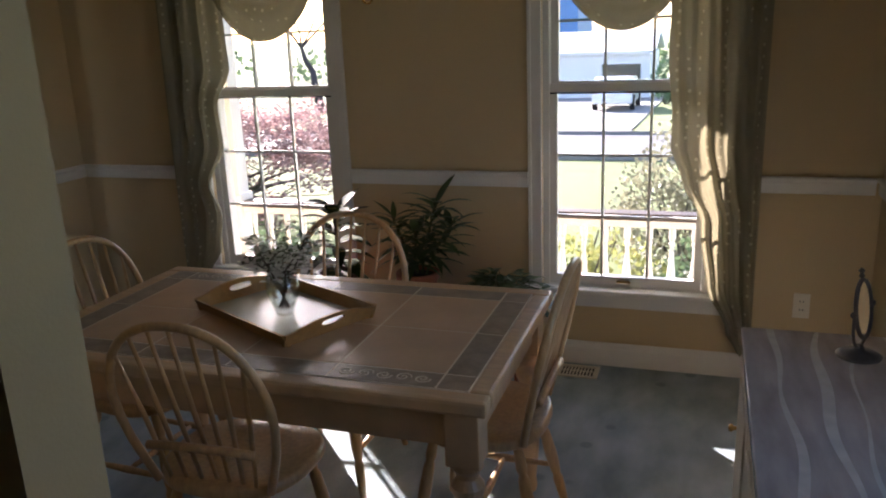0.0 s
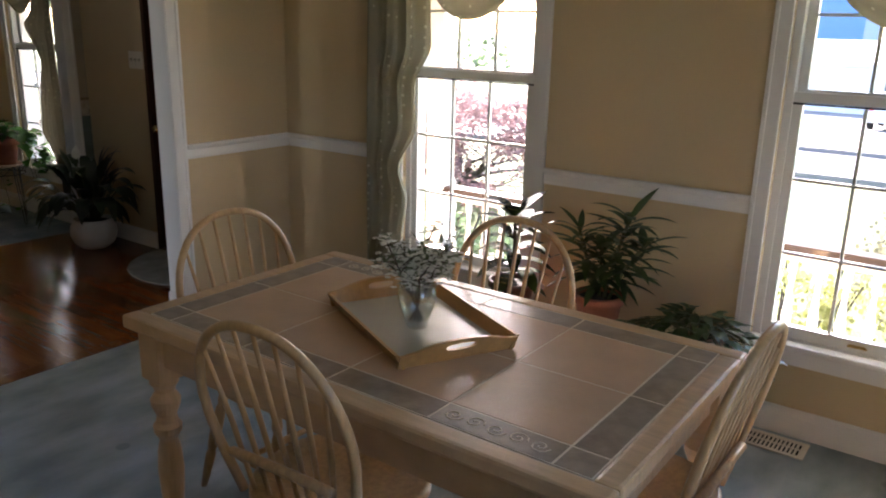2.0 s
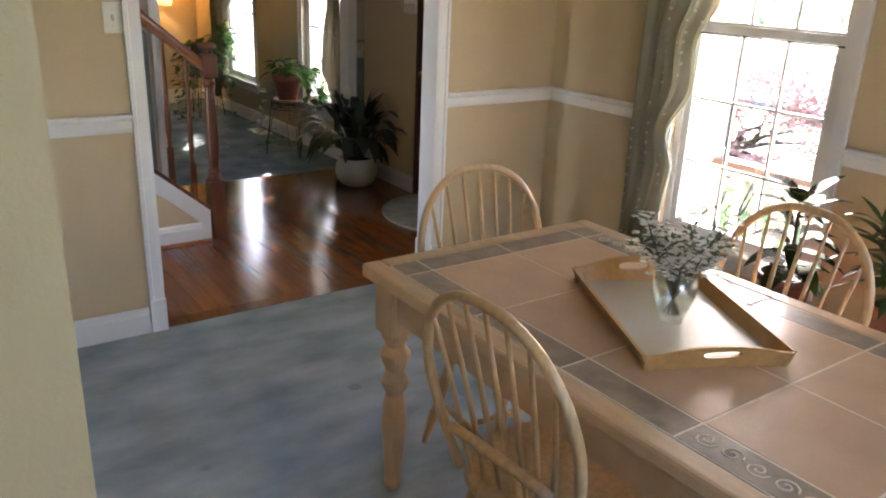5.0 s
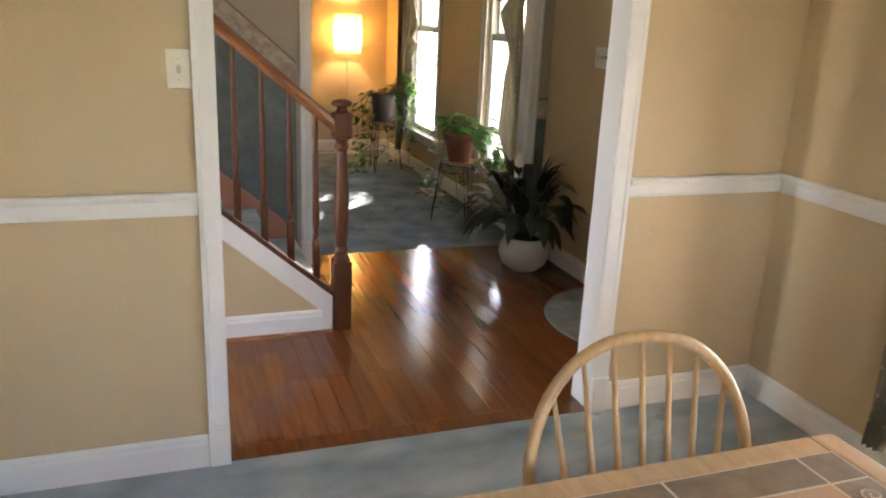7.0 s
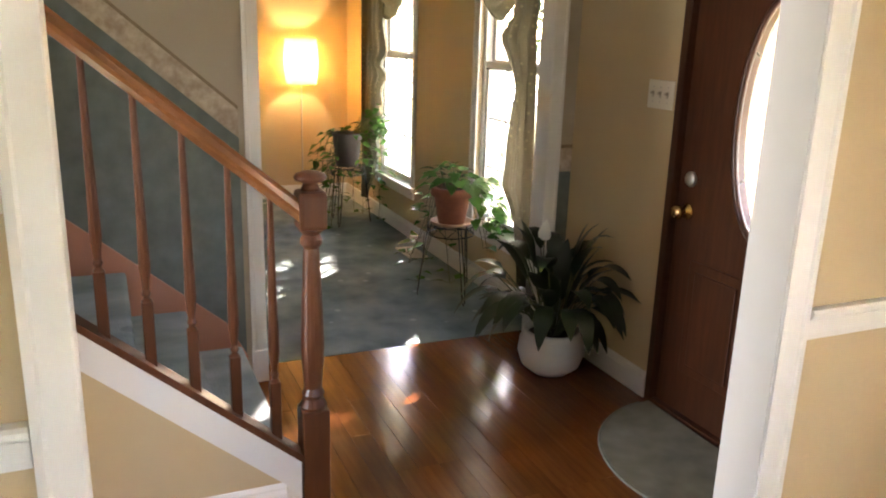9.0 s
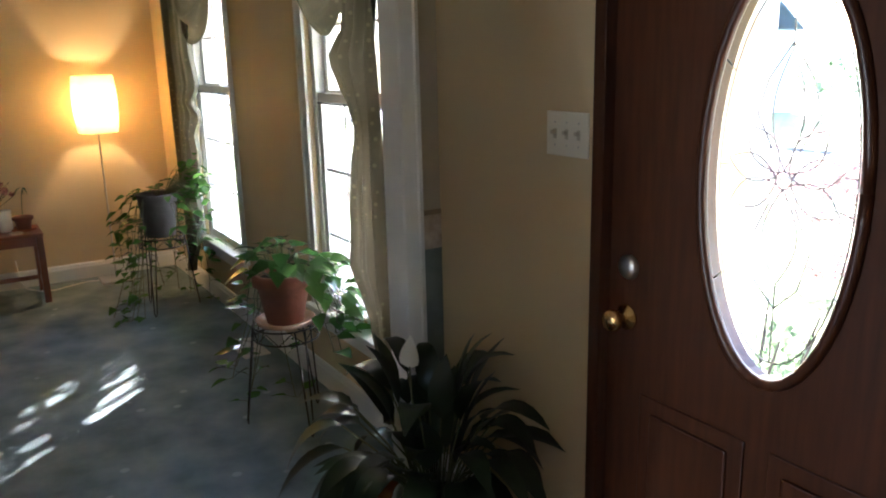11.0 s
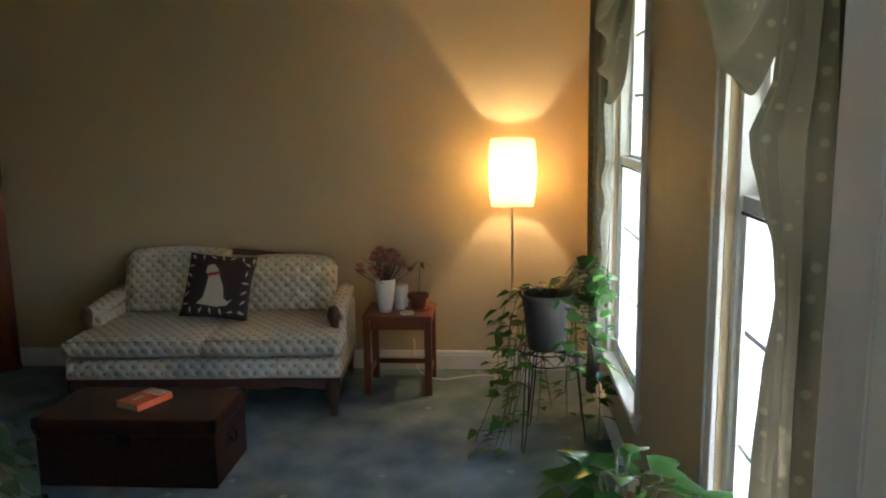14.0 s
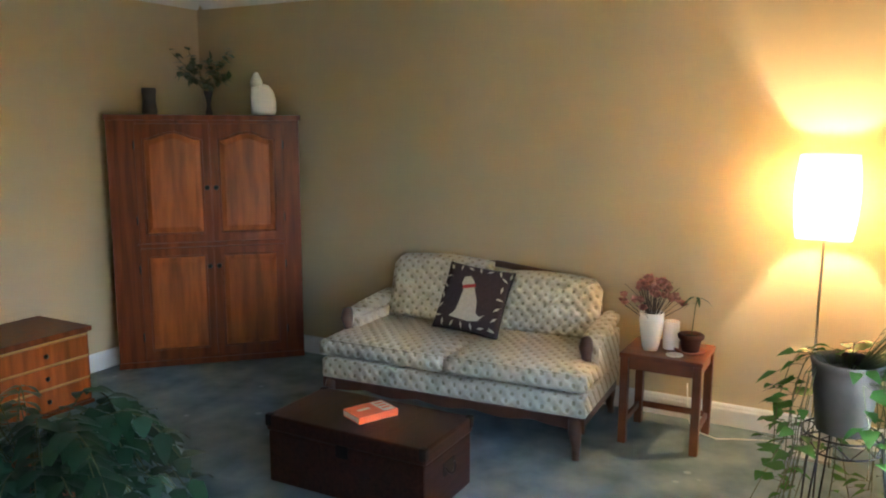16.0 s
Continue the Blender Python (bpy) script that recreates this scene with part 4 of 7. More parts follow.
def pothos(parent, r, z, seed, runners, spread, mass, size=0.075, toward=(0, 6.28), hang=0.5, wide=1.15):
    """Bushy top and trailing runners with heart-shaped leaves."""
    rng = random.Random(seed)
    lv, st = bmesh.new(), bmesh.new()
    for k in range(mass):
        a, q = rng.uniform(0, 2 * math.pi), rng.uniform(0.1, 1.0)
        h = rng.uniform(0.03, 0.15) * (1.15 - 0.5 * q)
        b = Vector((r * wide * q * math.cos(a), r * wide * q * math.sin(a), z + h))
        tube(st, [(b.x * 0.4, b.y * 0.4, z - 0.01), b * 0.7 + Vector((0, 0, 0.3 * (z + h))), b], 0.0018, 5)
        heart_leaf(lv, b, (math.cos(a), math.sin(a), rng.uniform(-0.3, 0.6)), size * rng.uniform(0.8, 1.35), rng)
    for k in range(runners):
        a = rng.uniform(*toward)
        out, drop = rng.uniform(0.4, 1.0) * spread, rng.uniform(0.4, 1.0) * hang
        pts = []
        for i in range(9):
            t = i / 8
            x = r * 0.7 + out * (1 - (1 - t) ** 2)
            pts.append(Vector((x * math.cos(a) + 0.02 * math.sin(5 * t + k), x * math.sin(a) + 0.02 * math.cos(4 * t + k), max(0.015 - parent.matrix_basis.translation.z, z + 0.05 * math.sin(math.pi * min(1, 2 * t)) - drop * max(0, t - 0.15) ** 1.3))))
        tube(st, pts, 0.0022, 5)
        for i in range(1, 9):
            for _ in range(rng.choice((1, 1, 2))):
                w = Vector((math.cos(a + rng.uniform(-1.4, 1.4)), math.sin(a + rng.uniform(-1.4, 1.4)), rng.uniform(-0.5, 0.4)))
                b = pts[i] + w * rng.uniform(0.015, 0.045)
                tube(st, [pts[i], b], 0.0014, 4)
                heart_leaf(lv, b, w, size * rng.uniform(0.7, 1.2), rng)
    part("foliage", lv, M_LEAF, parent, "bright green heart-shaped leaves", smooth=True)
    part("stem", st, M_STEM, parent, "thin green stems", smooth=True)


def pothos_runners(parent, r, z, seed, count, spread, size, toward, hang):
    """Long bare-topped runners that reach down and along the floor."""
    rng = random.Random(seed)
    lv, st = bmesh.new(), bmesh.new()
    low = 0.012 - parent.matrix_basis.translation.z
    for k in range(count):
        a = rng.uniform(*toward)
        out, drop, swing = rng.uniform(0.5, 1.0) * spread, rng.uniform(0.6, 1.0) * hang, rng.uniform(-0.8, 0.8)
        pts = []
        for i in range(13):
            t = i / 12
            x = r + out * (0.35 * min(1, 3 * t) + 0.65 * max(0, t - 0.45) / 0.55)
            aa = a + swing * max(0, t - 0.5)
            pts.append(Vector((x * math.cos(aa) + 0.012 * math.sin(7 * t + k), min(0.22, x * math.sin(aa)), max(low + 0.008 * rng.random(), z + 0.04 * math.sin(math.pi * min(1, 4 * t)) - drop * max(0, t - 0.1) ** 1.1))))
        tube(st, pts, 0.0022, 5)
        for i in range(3, 13):
            if rng.random() < 0.25:
                continue
            w = Vector((math.cos(a + rng.uniform(-1.6, 1.6)), math.sin(a + rng.uniform(-1.6, 1.6)), rng.uniform(-0.2, 0.5)))
            b = pts[i] + w * rng.uniform(0.02, 0.05)
            b.z = max(b.z, low + 0.02)
            tube(st, [pts[i], b], 0.0014, 4)
            heart_leaf(lv, b, w, size * rng.uniform(0.7, 1.3), rng)
    part("runner_foliage", lv, M_LEAF, parent, "leaves of the long runners", smooth=True)
    part("runner", st, M_STEM, parent, "long trailing runners", smooth=True)


def plant_stand(m, h, label, r=0.135):
    e = thing("plant_stand", m, label, "plant stand", "plant stands")
    ring = [(r * math.cos(2 * math.pi * i / 28), r * math.sin(2 * math.pi * i / 28)) for i in range(29)]
    for z in (h, h - 0.055):
        part("ring", tube(bmesh.new(), [(x, y, z) for x, y in ring], 0.004, 6), M_BLACK, e, smooth=True)
    bm = bmesh.new()
    for k in range(8):
        a = 2 * math.pi * k / 8
        b = a + 2 * math.pi / 8
        tube(bm, [(r * math.cos(a), r * math.sin(a), h - 0.055), (r * math.cos((a + b) / 2), r * math.sin((a + b) / 2), h - 0.008), (r * math.cos(b), r * math.sin(b), h - 0.055)], 0.0025, 5)
    part("scrollwork", bm, M_BLACK, e, "looped wire scrollwork")
    part("cross_support", tube(tube(bmesh.new(), [(-r, 0, h - 0.002), (r, 0, h - 0.002)], 0.003, 5), [(0, -r, h - 0.003), (0, r, h - 0.003)], 0.003, 5), M_BLACK, e)
    for k in range(3):
        a = 2 * math.pi * k / 3 + 0.4
        c, s = math.cos(a), math.sin(a)
        t = Vector((-s, c, 0))
        o = Vector((c, s, 0))
        f = o * (r + 0.055) + Vector((0, 0, 0.004))
        part("hairpin_leg", tube(bmesh.new(), [o * r + t * 0.022 + Vector((0, 0, h)), f + t * 0.008 + Vector((0, 0, 0.02)), f, f - t * 0.008 + Vector((0, 0, 0.02)), o * r - t * 0.022 + Vector((0, 0, h))], 0.0038, 6), M_BLACK, e, smooth=True)
    return e


plant_stand(pose(-6.12, 3.625, 0, 0, 0, 100), 0.45, "black wire hairpin plant stand on the carpet by the window")
plant_stand(pose(-8.10, 3.58, 0, 0, 0, 60), 0.47, "black wire hairpin plant stand in the living room corner")
p1 = thing("potted_plant", pose(-6.12, 3.625, 0.456), "bushy green pothos trailing from a terracotta pot on a wire stand", "potted plant", "pothos plants")
part("saucer", lathe(bmesh.new(), [(0.001, 0.0), (0.115, 0.0), (0.125, 0.018), (0.12, 0.02), (0.11, 0.006), (0.001, 0.006)], 24), M_CLAYPALE, p1, "pale clay saucer", smooth=True)
pot(p1, [(r, z + 0.007) for r, z in potprof(0.076, 0.118, 0.212, 0.05)], M_TERRA, 0.104, 0.19, "terracotta pot")
pothos(p1, 0.105, 0.205, 5, 9, 0.24, 40, 0.10, toward=(0.7, 2.6), hang=0.5, wide=1.25)
pothos_runners(p1, 0.10, 0.205, 71, 6, 0.20, 0.075, (2.9, 4.6), 0.8)
p2 = thing("potted_plant", pose(-8.10, 3.58, 0.476), "green pothos trailing to the floor from a grey-brown pot", "potted plant", "pothos plants")
pot(p2, [(0.001, 0), (0.088, 0), (0.112, 0.2), (0.118, 0.24), (0.124, 0.262), (0.118, 0.268), (0.108, 0.262), (0.102, 0.2), (0.001, 0.15)], M_POTDK, 0.102, 0.225, "grey-brown pot")
pothos(p2, 0.10, 0.235, 9, 15, 0.20, 4, 0.08, toward=(0.3, 4.4), hang=0.85)
pothos_runners(p2, 0.09, 0.215, 83, 10, 0.26, 0.075, (2.0, 5.6), 1.15)

rng = random.Random(52)
lv, st = bmesh.new(), bmesh.new()
for k in range(66):
    t = rng.random()
    c0 = Vector((-0.03 + 0.17 * t + rng.gauss(0, 0.05), min(0.26, 0.16 + 0.10 * t + rng.gauss(0, 0.03)), 0.25 + 0.20 * math.sin(math.pi * t) - 0.12 * t + rng.gauss(0, 0.07)))
    tube(st, [(0.02, 0.02, 0.22), c0 * 0.6 + Vector((0, 0, 0.12)), c0], 0.0016, 4)
    heart_leaf(lv, c0, (rng.uniform(-0.4, 1), rng.uniform(-0.6, 0.8), rng.uniform(-0.4, 0.6)), rng.uniform(0.06, 0.1), rng)
part("foliage", lv, M_LEAF, p2, "leaves reaching for the window", smooth=True)
part("stem", st, M_STEM, p2, smooth=True)

# peace lily in a white pot
pl = thing("potted_plant", pose(-4.99, 3.655, 0.0), "dark peace lily with one white bloom in a white pot", "potted plant")
pot(pl, [(0.001, 0), (0.09, 0), (0.138, 0.04), (0.158, 0.10), (0.152, 0.16), (0.13, 0.195), (0.132, 0.208), (0.122, 0.21), (0.118, 0.19), (0.11, 0.15), (0.001, 0.15)], M_POTWH, 0.112, 0.185, "round white glazed pot")
rng = random.Random(21)
lv, st = bmesh.new(), bmesh.new()
for k in range(76):
    a = rng.uniform(0, 2 * math.pi)
    lean = rng.uniform(0.12, 0.95)
    h = rng.uniform(0.12, 0.34) * (1.2 - 0.55 * lean)
    o = Vector((math.cos(a), math.sin(a), 0))
    if o.y > 0:
        o.y *= 0.55
    b0, b1 = o * 0.05 + Vector((0, 0, 0.19)), o * (0.06 + 0.36 * lean * h / 0.3) + Vector((0, 0, 0.20 + h))
    tube(st, [b0, (b0 + b1) / 2 + Vector((0, 0, 0.03)), b1], 0.003, 5)
    leaf(lv, b1, o * lean + Vector((0, 0, 1.0 - lean * 0.8)), rng.uniform(0.17, 0.27), rng.uniform(0.030, 0.046), rng.uniform(0.9, 2.8), n=7, tip=0.7, fold=0.25)
part("foliage", lv, M_LEAFDK, pl, "dark glossy lance-shaped leaves", smooth=True)
tube(st, [(-0.02, -0.05, 0.19), (-0.02, -0.06, 0.5), (0.0, -0.075, 0.645)], 0.003, 5)
part("stem", st, M_STEM, pl, "green stalks", smooth=True)
sp = bmesh.new()
leaf(sp, (0.0, -0.075, 0.64), (0.1, 0.0, 1), 0.105, 0.030, 0.3, Vector((1, -1, 0)), n=6, tip=0.6, fold=0.4)
part("bloom", sp, M_BLOSSOM, pl, "single white spathe", smooth=True)

# dining room plants on a low bench
be = thing("plant_bench", pose(-1.03, 3.60, 0), "low red-brown wooden bench under the plants", "bench")
part("bench_top", box(bmesh.new(), -0.56, 0.56, -0.17, 0.17, 0.315, 0.34, 0.006), M_SIDE, be)
for x in (-0.5, 0.5):
    for y in (-0.13, 0.13):
        part("leg", box(bmesh.new(), x - 0.02, x + 0.02, y - 0.02, y + 0.02, 0.0, 0.314, 0.004), M_SIDE, be)
part("apron", box(bmesh.new(), -0.48, 0.48, -0.152, -0.135, 0.25, 0.314, 0.002), M_SIDE, be)
cr = thing("potted_plant", pose(-1.46, 3.58, 0.341), "yellow-veined croton in a brown pot on the bench", "potted plant")
pot(cr, potprof(0.075, 0.10, 0.17, 0.03), mat("dark_brown_pot", (0.10, 0.035, 0.022), 0.5, var=0.2, scale=15), 0.085, 0.15, "dark brown pot")
rng = random.Random(4)
lv, vn = bmesh.new(), bmesh.new()
stm = tube(bmesh.new(), [(0, 0, 0.14), (0.005, 0, 0.25), (-0.005, 0.01, 0.46)], 0.008, 7)
for k in range(26):
    a, t = k * 2.4, k / 25
    b = Vector((0.005, 0, 0.17 + 0.30 * t))
    w = Vector((math.cos(a), math.sin(a) * 0.8, 0.15 + 0.9 * t * t))
    leaf(lv, b + w.normalized() * 0.02, w, rng.uniform(0.15, 0.20), rng.uniform(0.032, 0.044), rng.uniform(0.5, 1.3), n=6, tip=0.75)
    for q in (0.3, 0.55, 0.8):
        c = b + w.normalized() * (0.02 + 0.13 * q) + Vector((0, 0, 0.004 - 0.05 * q * q))
        sd = w.cross(Vector((0, 0, 1))).normalized() * 0.02
        tube(vn, [c - sd, c + w.normalized() * -0.008, c + sd], 0.0012, 4)
part("foliage", lv, M_CROTON, cr, "olive and yellow croton leaves", smooth=True)
tagged(part("vein_cluster", vn, mat("yellow_vein", (0.26, 0.20, 0.03), 0.6), cr, "yellow veins"), kind="stuff")
part("stem", stm, M_TWIG, cr, smooth=True)
dp = thing("potted_plant", pose(-1.05, 3.60, 0.341), "dark strap-leaved house plant in a terracotta pot on the bench", "potted plant")
pot(dp, potprof(0.075, 0.098, 0.19, 0.035), M_TERRA, 0.085, 0.17, "terracotta pot")
rng = random.Random(8)
lv, st = bmesh.new(), bmesh.new()
for cx, hh, n in ((-0.05, 0.29, 34), (0.05, 0.36, 44), (0.0, 0.22, 24), (0.09, 0.28, 26)):
    tube(st, [(cx * 0.4, 0, 0.16), (cx * 1.2, -0.01, 0.18 + hh * 0.5), (cx * 2.2, -0.01, 0.17 + hh)], 0.007, 7)
    for k in range(n):
        t = 0.25 + 0.75 * k / n
        a = k * 2.4 + cx * 20
        b = Vector((cx * (0.4 + 1.8 * t), -0.01, 0.17 + hh * t))
        w = Vector((math.cos(a), math.sin(a) * 0.75, 0.15 + 0.9 * t ** 3))
        leaf(lv, b, w, rng.uniform(0.13, 0.20), rng.uniform(0.013, 0.021), rng.uniform(0.4, 1.2), n=6, tip=0.8, fold=0.2)
part("foliage", lv, M_LEAFMID, dp, "dark green strap leaves", smooth=True)
part("stem", st, M_STEM, dp, smooth=True)
fp = thing("potted_plant", pose(-0.64, 3.58, 0.341), "low bushy ivy spilling over a small clay pot on the bench", "potted plant")
pot(fp, potprof(0.055, 0.075, 0.10, 0.025), M_CLAYPALE, 0.062, 0.085, "small clay pot")
rng = random.Random(12)
lv, st = bmesh.new(), bmesh.new()
for k in range(230):
    a, q = rng.uniform(0, 6.28), rng.random() ** 0.6
    rr = 0.25 * q
    b = Vector((rr * math.cos(a) * 1.15, rr * math.sin(a) * 0.8, 0.10 + 0.12 * (1 - q * q) * rng.uniform(0.5, 1.1) - 0.03 * q))
    if k % 3 == 0:
        tube(st, [(0, 0, 0.08), b * 0.5 + Vector((0, 0, 0.10)), b], 0.0015, 4)
    leaf(lv, b, (math.cos(a), math.sin(a), rng.uniform(-0.5, 0.7)), rng.uniform(0.05, 0.09), rng.uniform(0.013, 0.022), rng.uniform(0.3, 1.4), n=4, tip=0.6)
part("foliage", lv, M_LEAFMID, fp, "small dark green leaves", smooth=True)
part("stem", st, M_STEM, fp)

# trailing plant in the living room
tp = thing("potted_plant", pose(-6.28, 1.60, 0.0), "dense dark green trailing plant on a stand in the living room", "potted plant")
ts = bmesh.new()
for k in range(4):
    a = k * math.pi / 2 + 0.5
    tube(ts, [(0.10 * math.cos(a), 0.10 * math.sin(a), 0.44), (0.15 * math.cos(a), 0.15 * math.sin(a), 0.004)], 0.01, 7)
lathe(ts, [(0.001, 0.425), (0.15, 0.425), (0.15, 0.445), (0.001, 0.445)], 24)
part("stand", ts, M_CHERRY, tp, "small dark wooden stand")
part("pot", lathe(bmesh.new(), [(r, z + 0.446) for r, z in potprof(0.10, 0.13, 0.17, 0.03)], 24), M_TERRA, tp, "terracotta pot", smooth=True)
rng = random.Random(31)
lv, st = bmesh.new(), bmesh.new()
for k in range(70):
    a = k * 2.4
    out, rise, drop = rng.uniform(0.14, 0.46), rng.uniform(0.05, 0.26), rng.uniform(0.05, 0.40)
    pts = []
    for i in range(8):
        t = i / 7
        pts.append(Vector(((0.05 + out * t) * math.cos(a), (0.05 + out * t) * math.sin(a), 0.60 + rise * math.sin(math.pi * min(1, 0.75 * t)) - drop * t ** 2.2)))
    tube(st, pts, 0.002, 4)
    for i in range(1, 8):
        for s in (-1, 1):
            w = Vector((math.cos(a + s * 1.0), math.sin(a + s * 1.0), rng.uniform(-0.4, 0.3)))
            leaf(lv, pts[i], w, rng.uniform(0.07, 0.11), rng.uniform(0.018, 0.027), rng.uniform(0.4, 1.2), n=4, tip=0.6)
part("foliage", lv, M_LEAFBL, tp, "dark green pointed leaves", smooth=True)
part("stem", st, M_STEM, tp)


CHZ, LAMP_W = 1.72, 0.39      # lowest point of the chandelier, lamp power

# ---- dining table ----
tb = thing("dining_table", pose(-1.025, 2.36, 0), "pale oak dining table with a peach and grey tiled top", "dining table")
HX, HY, FR, BD = 0.775, 0.45, 0.06, 0.09
top = part("tabletop", box(bmesh.new(), -HX + FR, HX - FR, -HY + FR, HY - FR, 0.709, 0.7496), M_GROUT, tb, "tiled top with pale grout")
for x0, x1, y0, y1 in ((-HX, HX, -HY, -HY + FR), (-HX, HX, HY - FR, HY), (-HX, -HX + FR, -HY + FR, HY - FR), (HX - FR, HX, -HY + FR, HY - FR)):
    part("rim_board", box(bmesh.new(), x0, x1, y0, y1, 0.708, 0.75, 0.010), M_PICKLED, top, "pale oak rim board")
tiles = {}


def tile(w, h, material, x, y):
    key = (round(w, 4), round(h, 4), material.name)
    if key not in tiles:
        o = part("tile", box(bmesh.new(), -w / 2, w / 2, -h / 2, h / 2, 0, 0.0022, 0.0008), material, top)
        tiles[key] = o.data
    else:
        o = new("tile", tiles[key])
        o.parent = top
    o.matrix_basis = pose(x, y, 0.74805)


IX, IY = HX - FR - BD, HY - FR - BD
G = 0.006
for i in range(4):
    w = 2 * IX / 4
    for j in range(2):
        h = 2 * IY / 2
        tile(w - G, h - G, M_TILE, -IX + (i + 0.5) * w, -IY + (j + 0.5) * h)
    for s in (-1, 1):
        tile(w - G, BD - G, M_SLATE, -IX + (i + 0.5) * w, s * (IY + BD / 2))
for s in (-1, 1):
    for j in range(2):
        h = 2 * IY / 2
        tile(BD - G, h - G, M_SLATE, s * (IX + BD / 2), -IY + (j + 0.5) * h)
    for t in (-1, 1):
        tile(BD - G, BD - G, M_SLATE, s * (IX + BD / 2), t * (IY + BD / 2))
# raised scroll ornament on one border tile each side
for sx, sy in ((0.155, -1), (-0.155, 1)):
    bm = bmesh.new()
    for k in range(5):
        cx = sx * 3 - 0.11 + k * 0.055
        pts = []
        for i in range(16):
            a = i * 0.62
            r = 0.024 * (1 - i / 18)
            pts.append((cx + r * math.cos(a), sy * (IY + BD / 2) + r * math.sin(a) * (1 if k % 2 else -1), 0.7505))
        tube(bm, pts, 0.0024, 5)
    part("scroll_relief", bm, M_GROUT, top, "raised pale scroll ornament")
for x0, x1, y0, y1 in ((-0.68, 0.68, -0.40, -0.378), (-0.68, 0.68, 0.378, 0.40), (-0.725, -0.703, -0.34, 0.34), (0.703, 0.725, -0.34, 0.34)):
    part("apron", box(bmesh.new(), x0, x1, y0, y1, 0.595, 0.707, 0.003), M_PICKLED, tb)
LEG = [(0.026, 0.0), (0.03, 0.02), (0.026, 0.05), (0.030, 0.09), (0.036, 0.16), (0.040, 0.23), (0.036, 0.30), (0.028, 0.335), (0.030, 0.345), (0.042, 0.365), (0.044, 0.385), (0.034, 0.40), (0.030, 0.42), (0.044, 0.455), (0.046, 0.475), (0.030, 0.50), (0.034, 0.515), (0.044, 0.53), (0.044, 0.545)]
for x in (-0.70, 0.70):
    for y in (-0.375, 0.375):
        bm = lathe(bmesh.new(), LEG, 20)
        box(bm, -0.046, 0.046, -0.046, 0.046, 0.545, 0.7065, 0.005)
        part("leg", bm, M_PICKLED, tb, at=pose(x, y, 0), smooth=False)


# ---- windsor chairs ----
def windsor(m):
    e = thing("dining_chair", m, "pale beech bow-back windsor chair at the dining table", "chair", "chairs round the table")
    bm = bmesh.new()
    N = 36
    def ring(k, z):
        out = []
        for i in range(N):
            a = 2 * math.pi * i / N
            c, s = math.cos(a), math.sin(a)
            x = 0.228 * math.copysign(abs(c) ** 0.75, c) * (1.0 + 0.06 * s)
            y = 0.205 * math.copysign(abs(s) ** 0.8, s)
            out.append(bm.verts.new((x * k, y * k, z)))
        return out
    rs = [ring(0.93, 0.415), ring(1.0, 0.428), ring(0.99, 0.45), ring(0.94, 0.458), ring(0.6, 0.446), ring(0.2, 0.444)]
    for a, b in zip(rs, rs[1:]):
        for i in range(N):
            bm.faces.new((a[i], a[(i + 1) % N], b[(i + 1) % N], b[i]))
    bm.faces.new(rs[-1])
    bm.faces.new(list(reversed(rs[0])))
    part("seat", bm, M_CHAIR, e, "saddle-shaped seat", smooth=True)
    lean = lambda z: -0.165 - (z - 0.45) * 0.22
    bow = []
    for z, x in ((0.44, 0.175), (0.50, 0.195), (0.58, 0.22), (0.66, 0.233)):
        bow.append((x, lean(z), z))
    for i in range(1, 24):
        a = math.pi * i / 24
        z = 0.68 + 0.275 * math.sin(a) ** 0.92
        bow.append((0.236 * math.copysign(abs(math.cos(a)) ** 0.88, math.cos(a)), lean(z), z))
    bow += [(-x, y, z) for x, y, z in reversed(bow[:4])]
    part("bow", tube(bmesh.new(), bow, 0.0125, 10), M_CHAIR, e, "bent bow rail", smooth=True)
    for k in range(-3, 4):
        x0, x1 = k * 0.044, k * 0.061
        zt = 0.68 + 0.275 * max(0.05, 1 - (abs(x1) / 0.236) ** 2.2) ** 0.5 - 0.008
        part("spindle", tube(bmesh.new(), [(x0, -0.165 + 0.02 * (1 - abs(k) / 3), 0.45), (x0 + (x1 - x0) * 0.5, lean(0.45 + (zt - 0.45) * 0.5) + 0.006, 0.45 + (zt - 0.45) * 0.5), (x1, lean(zt), zt)], [0.0062, 0.0075, 0.005], 8), M_CHAIR, e, smooth=True)
    part("back_rail", tube(bmesh.new(), [(-0.16, lean(0.58) - 0.014, 0.575), (-0.08, lean(0.58) - 0.016, 0.58), (0.08, lean(0.58) - 0.016, 0.58), (0.16, lean(0.58) - 0.014, 0.575)], 0.013, 8), M_CHAIR, e, smooth=True)
    feet = []
    for sx in (-1, 1):
        for sy in (-1, 1):
            p, q = Vector((sx * 0.135, sy * 0.13, 0.43)), Vector((sx * 0.195, sy * (0.20 if sy > 0 else 0.225), 0.0))
            feet.append((p, q))
            pts = [p.lerp(q, t) for t in (0, 0.12, 0.2, 0.24, 0.28, 0.45, 0.55, 0.62, 0.66, 0.70, 0.85, 1.0)]
            part("leg", tube(bmesh.new(), pts, [0.013, 0.016, 0.018, 0.013, 0.018, 0.021, 0.020, 0.017, 0.013, 0.018, 0.015, 0.011], 12), M_CHAIR, e, smooth=True)
    at = lambda i, t: feet[i][0].lerp(feet[i][1], t)
    a0, a1, b0, b1 = at(0, 0.58), at(1, 0.58), at(2, 0.58), at(3, 0.58)
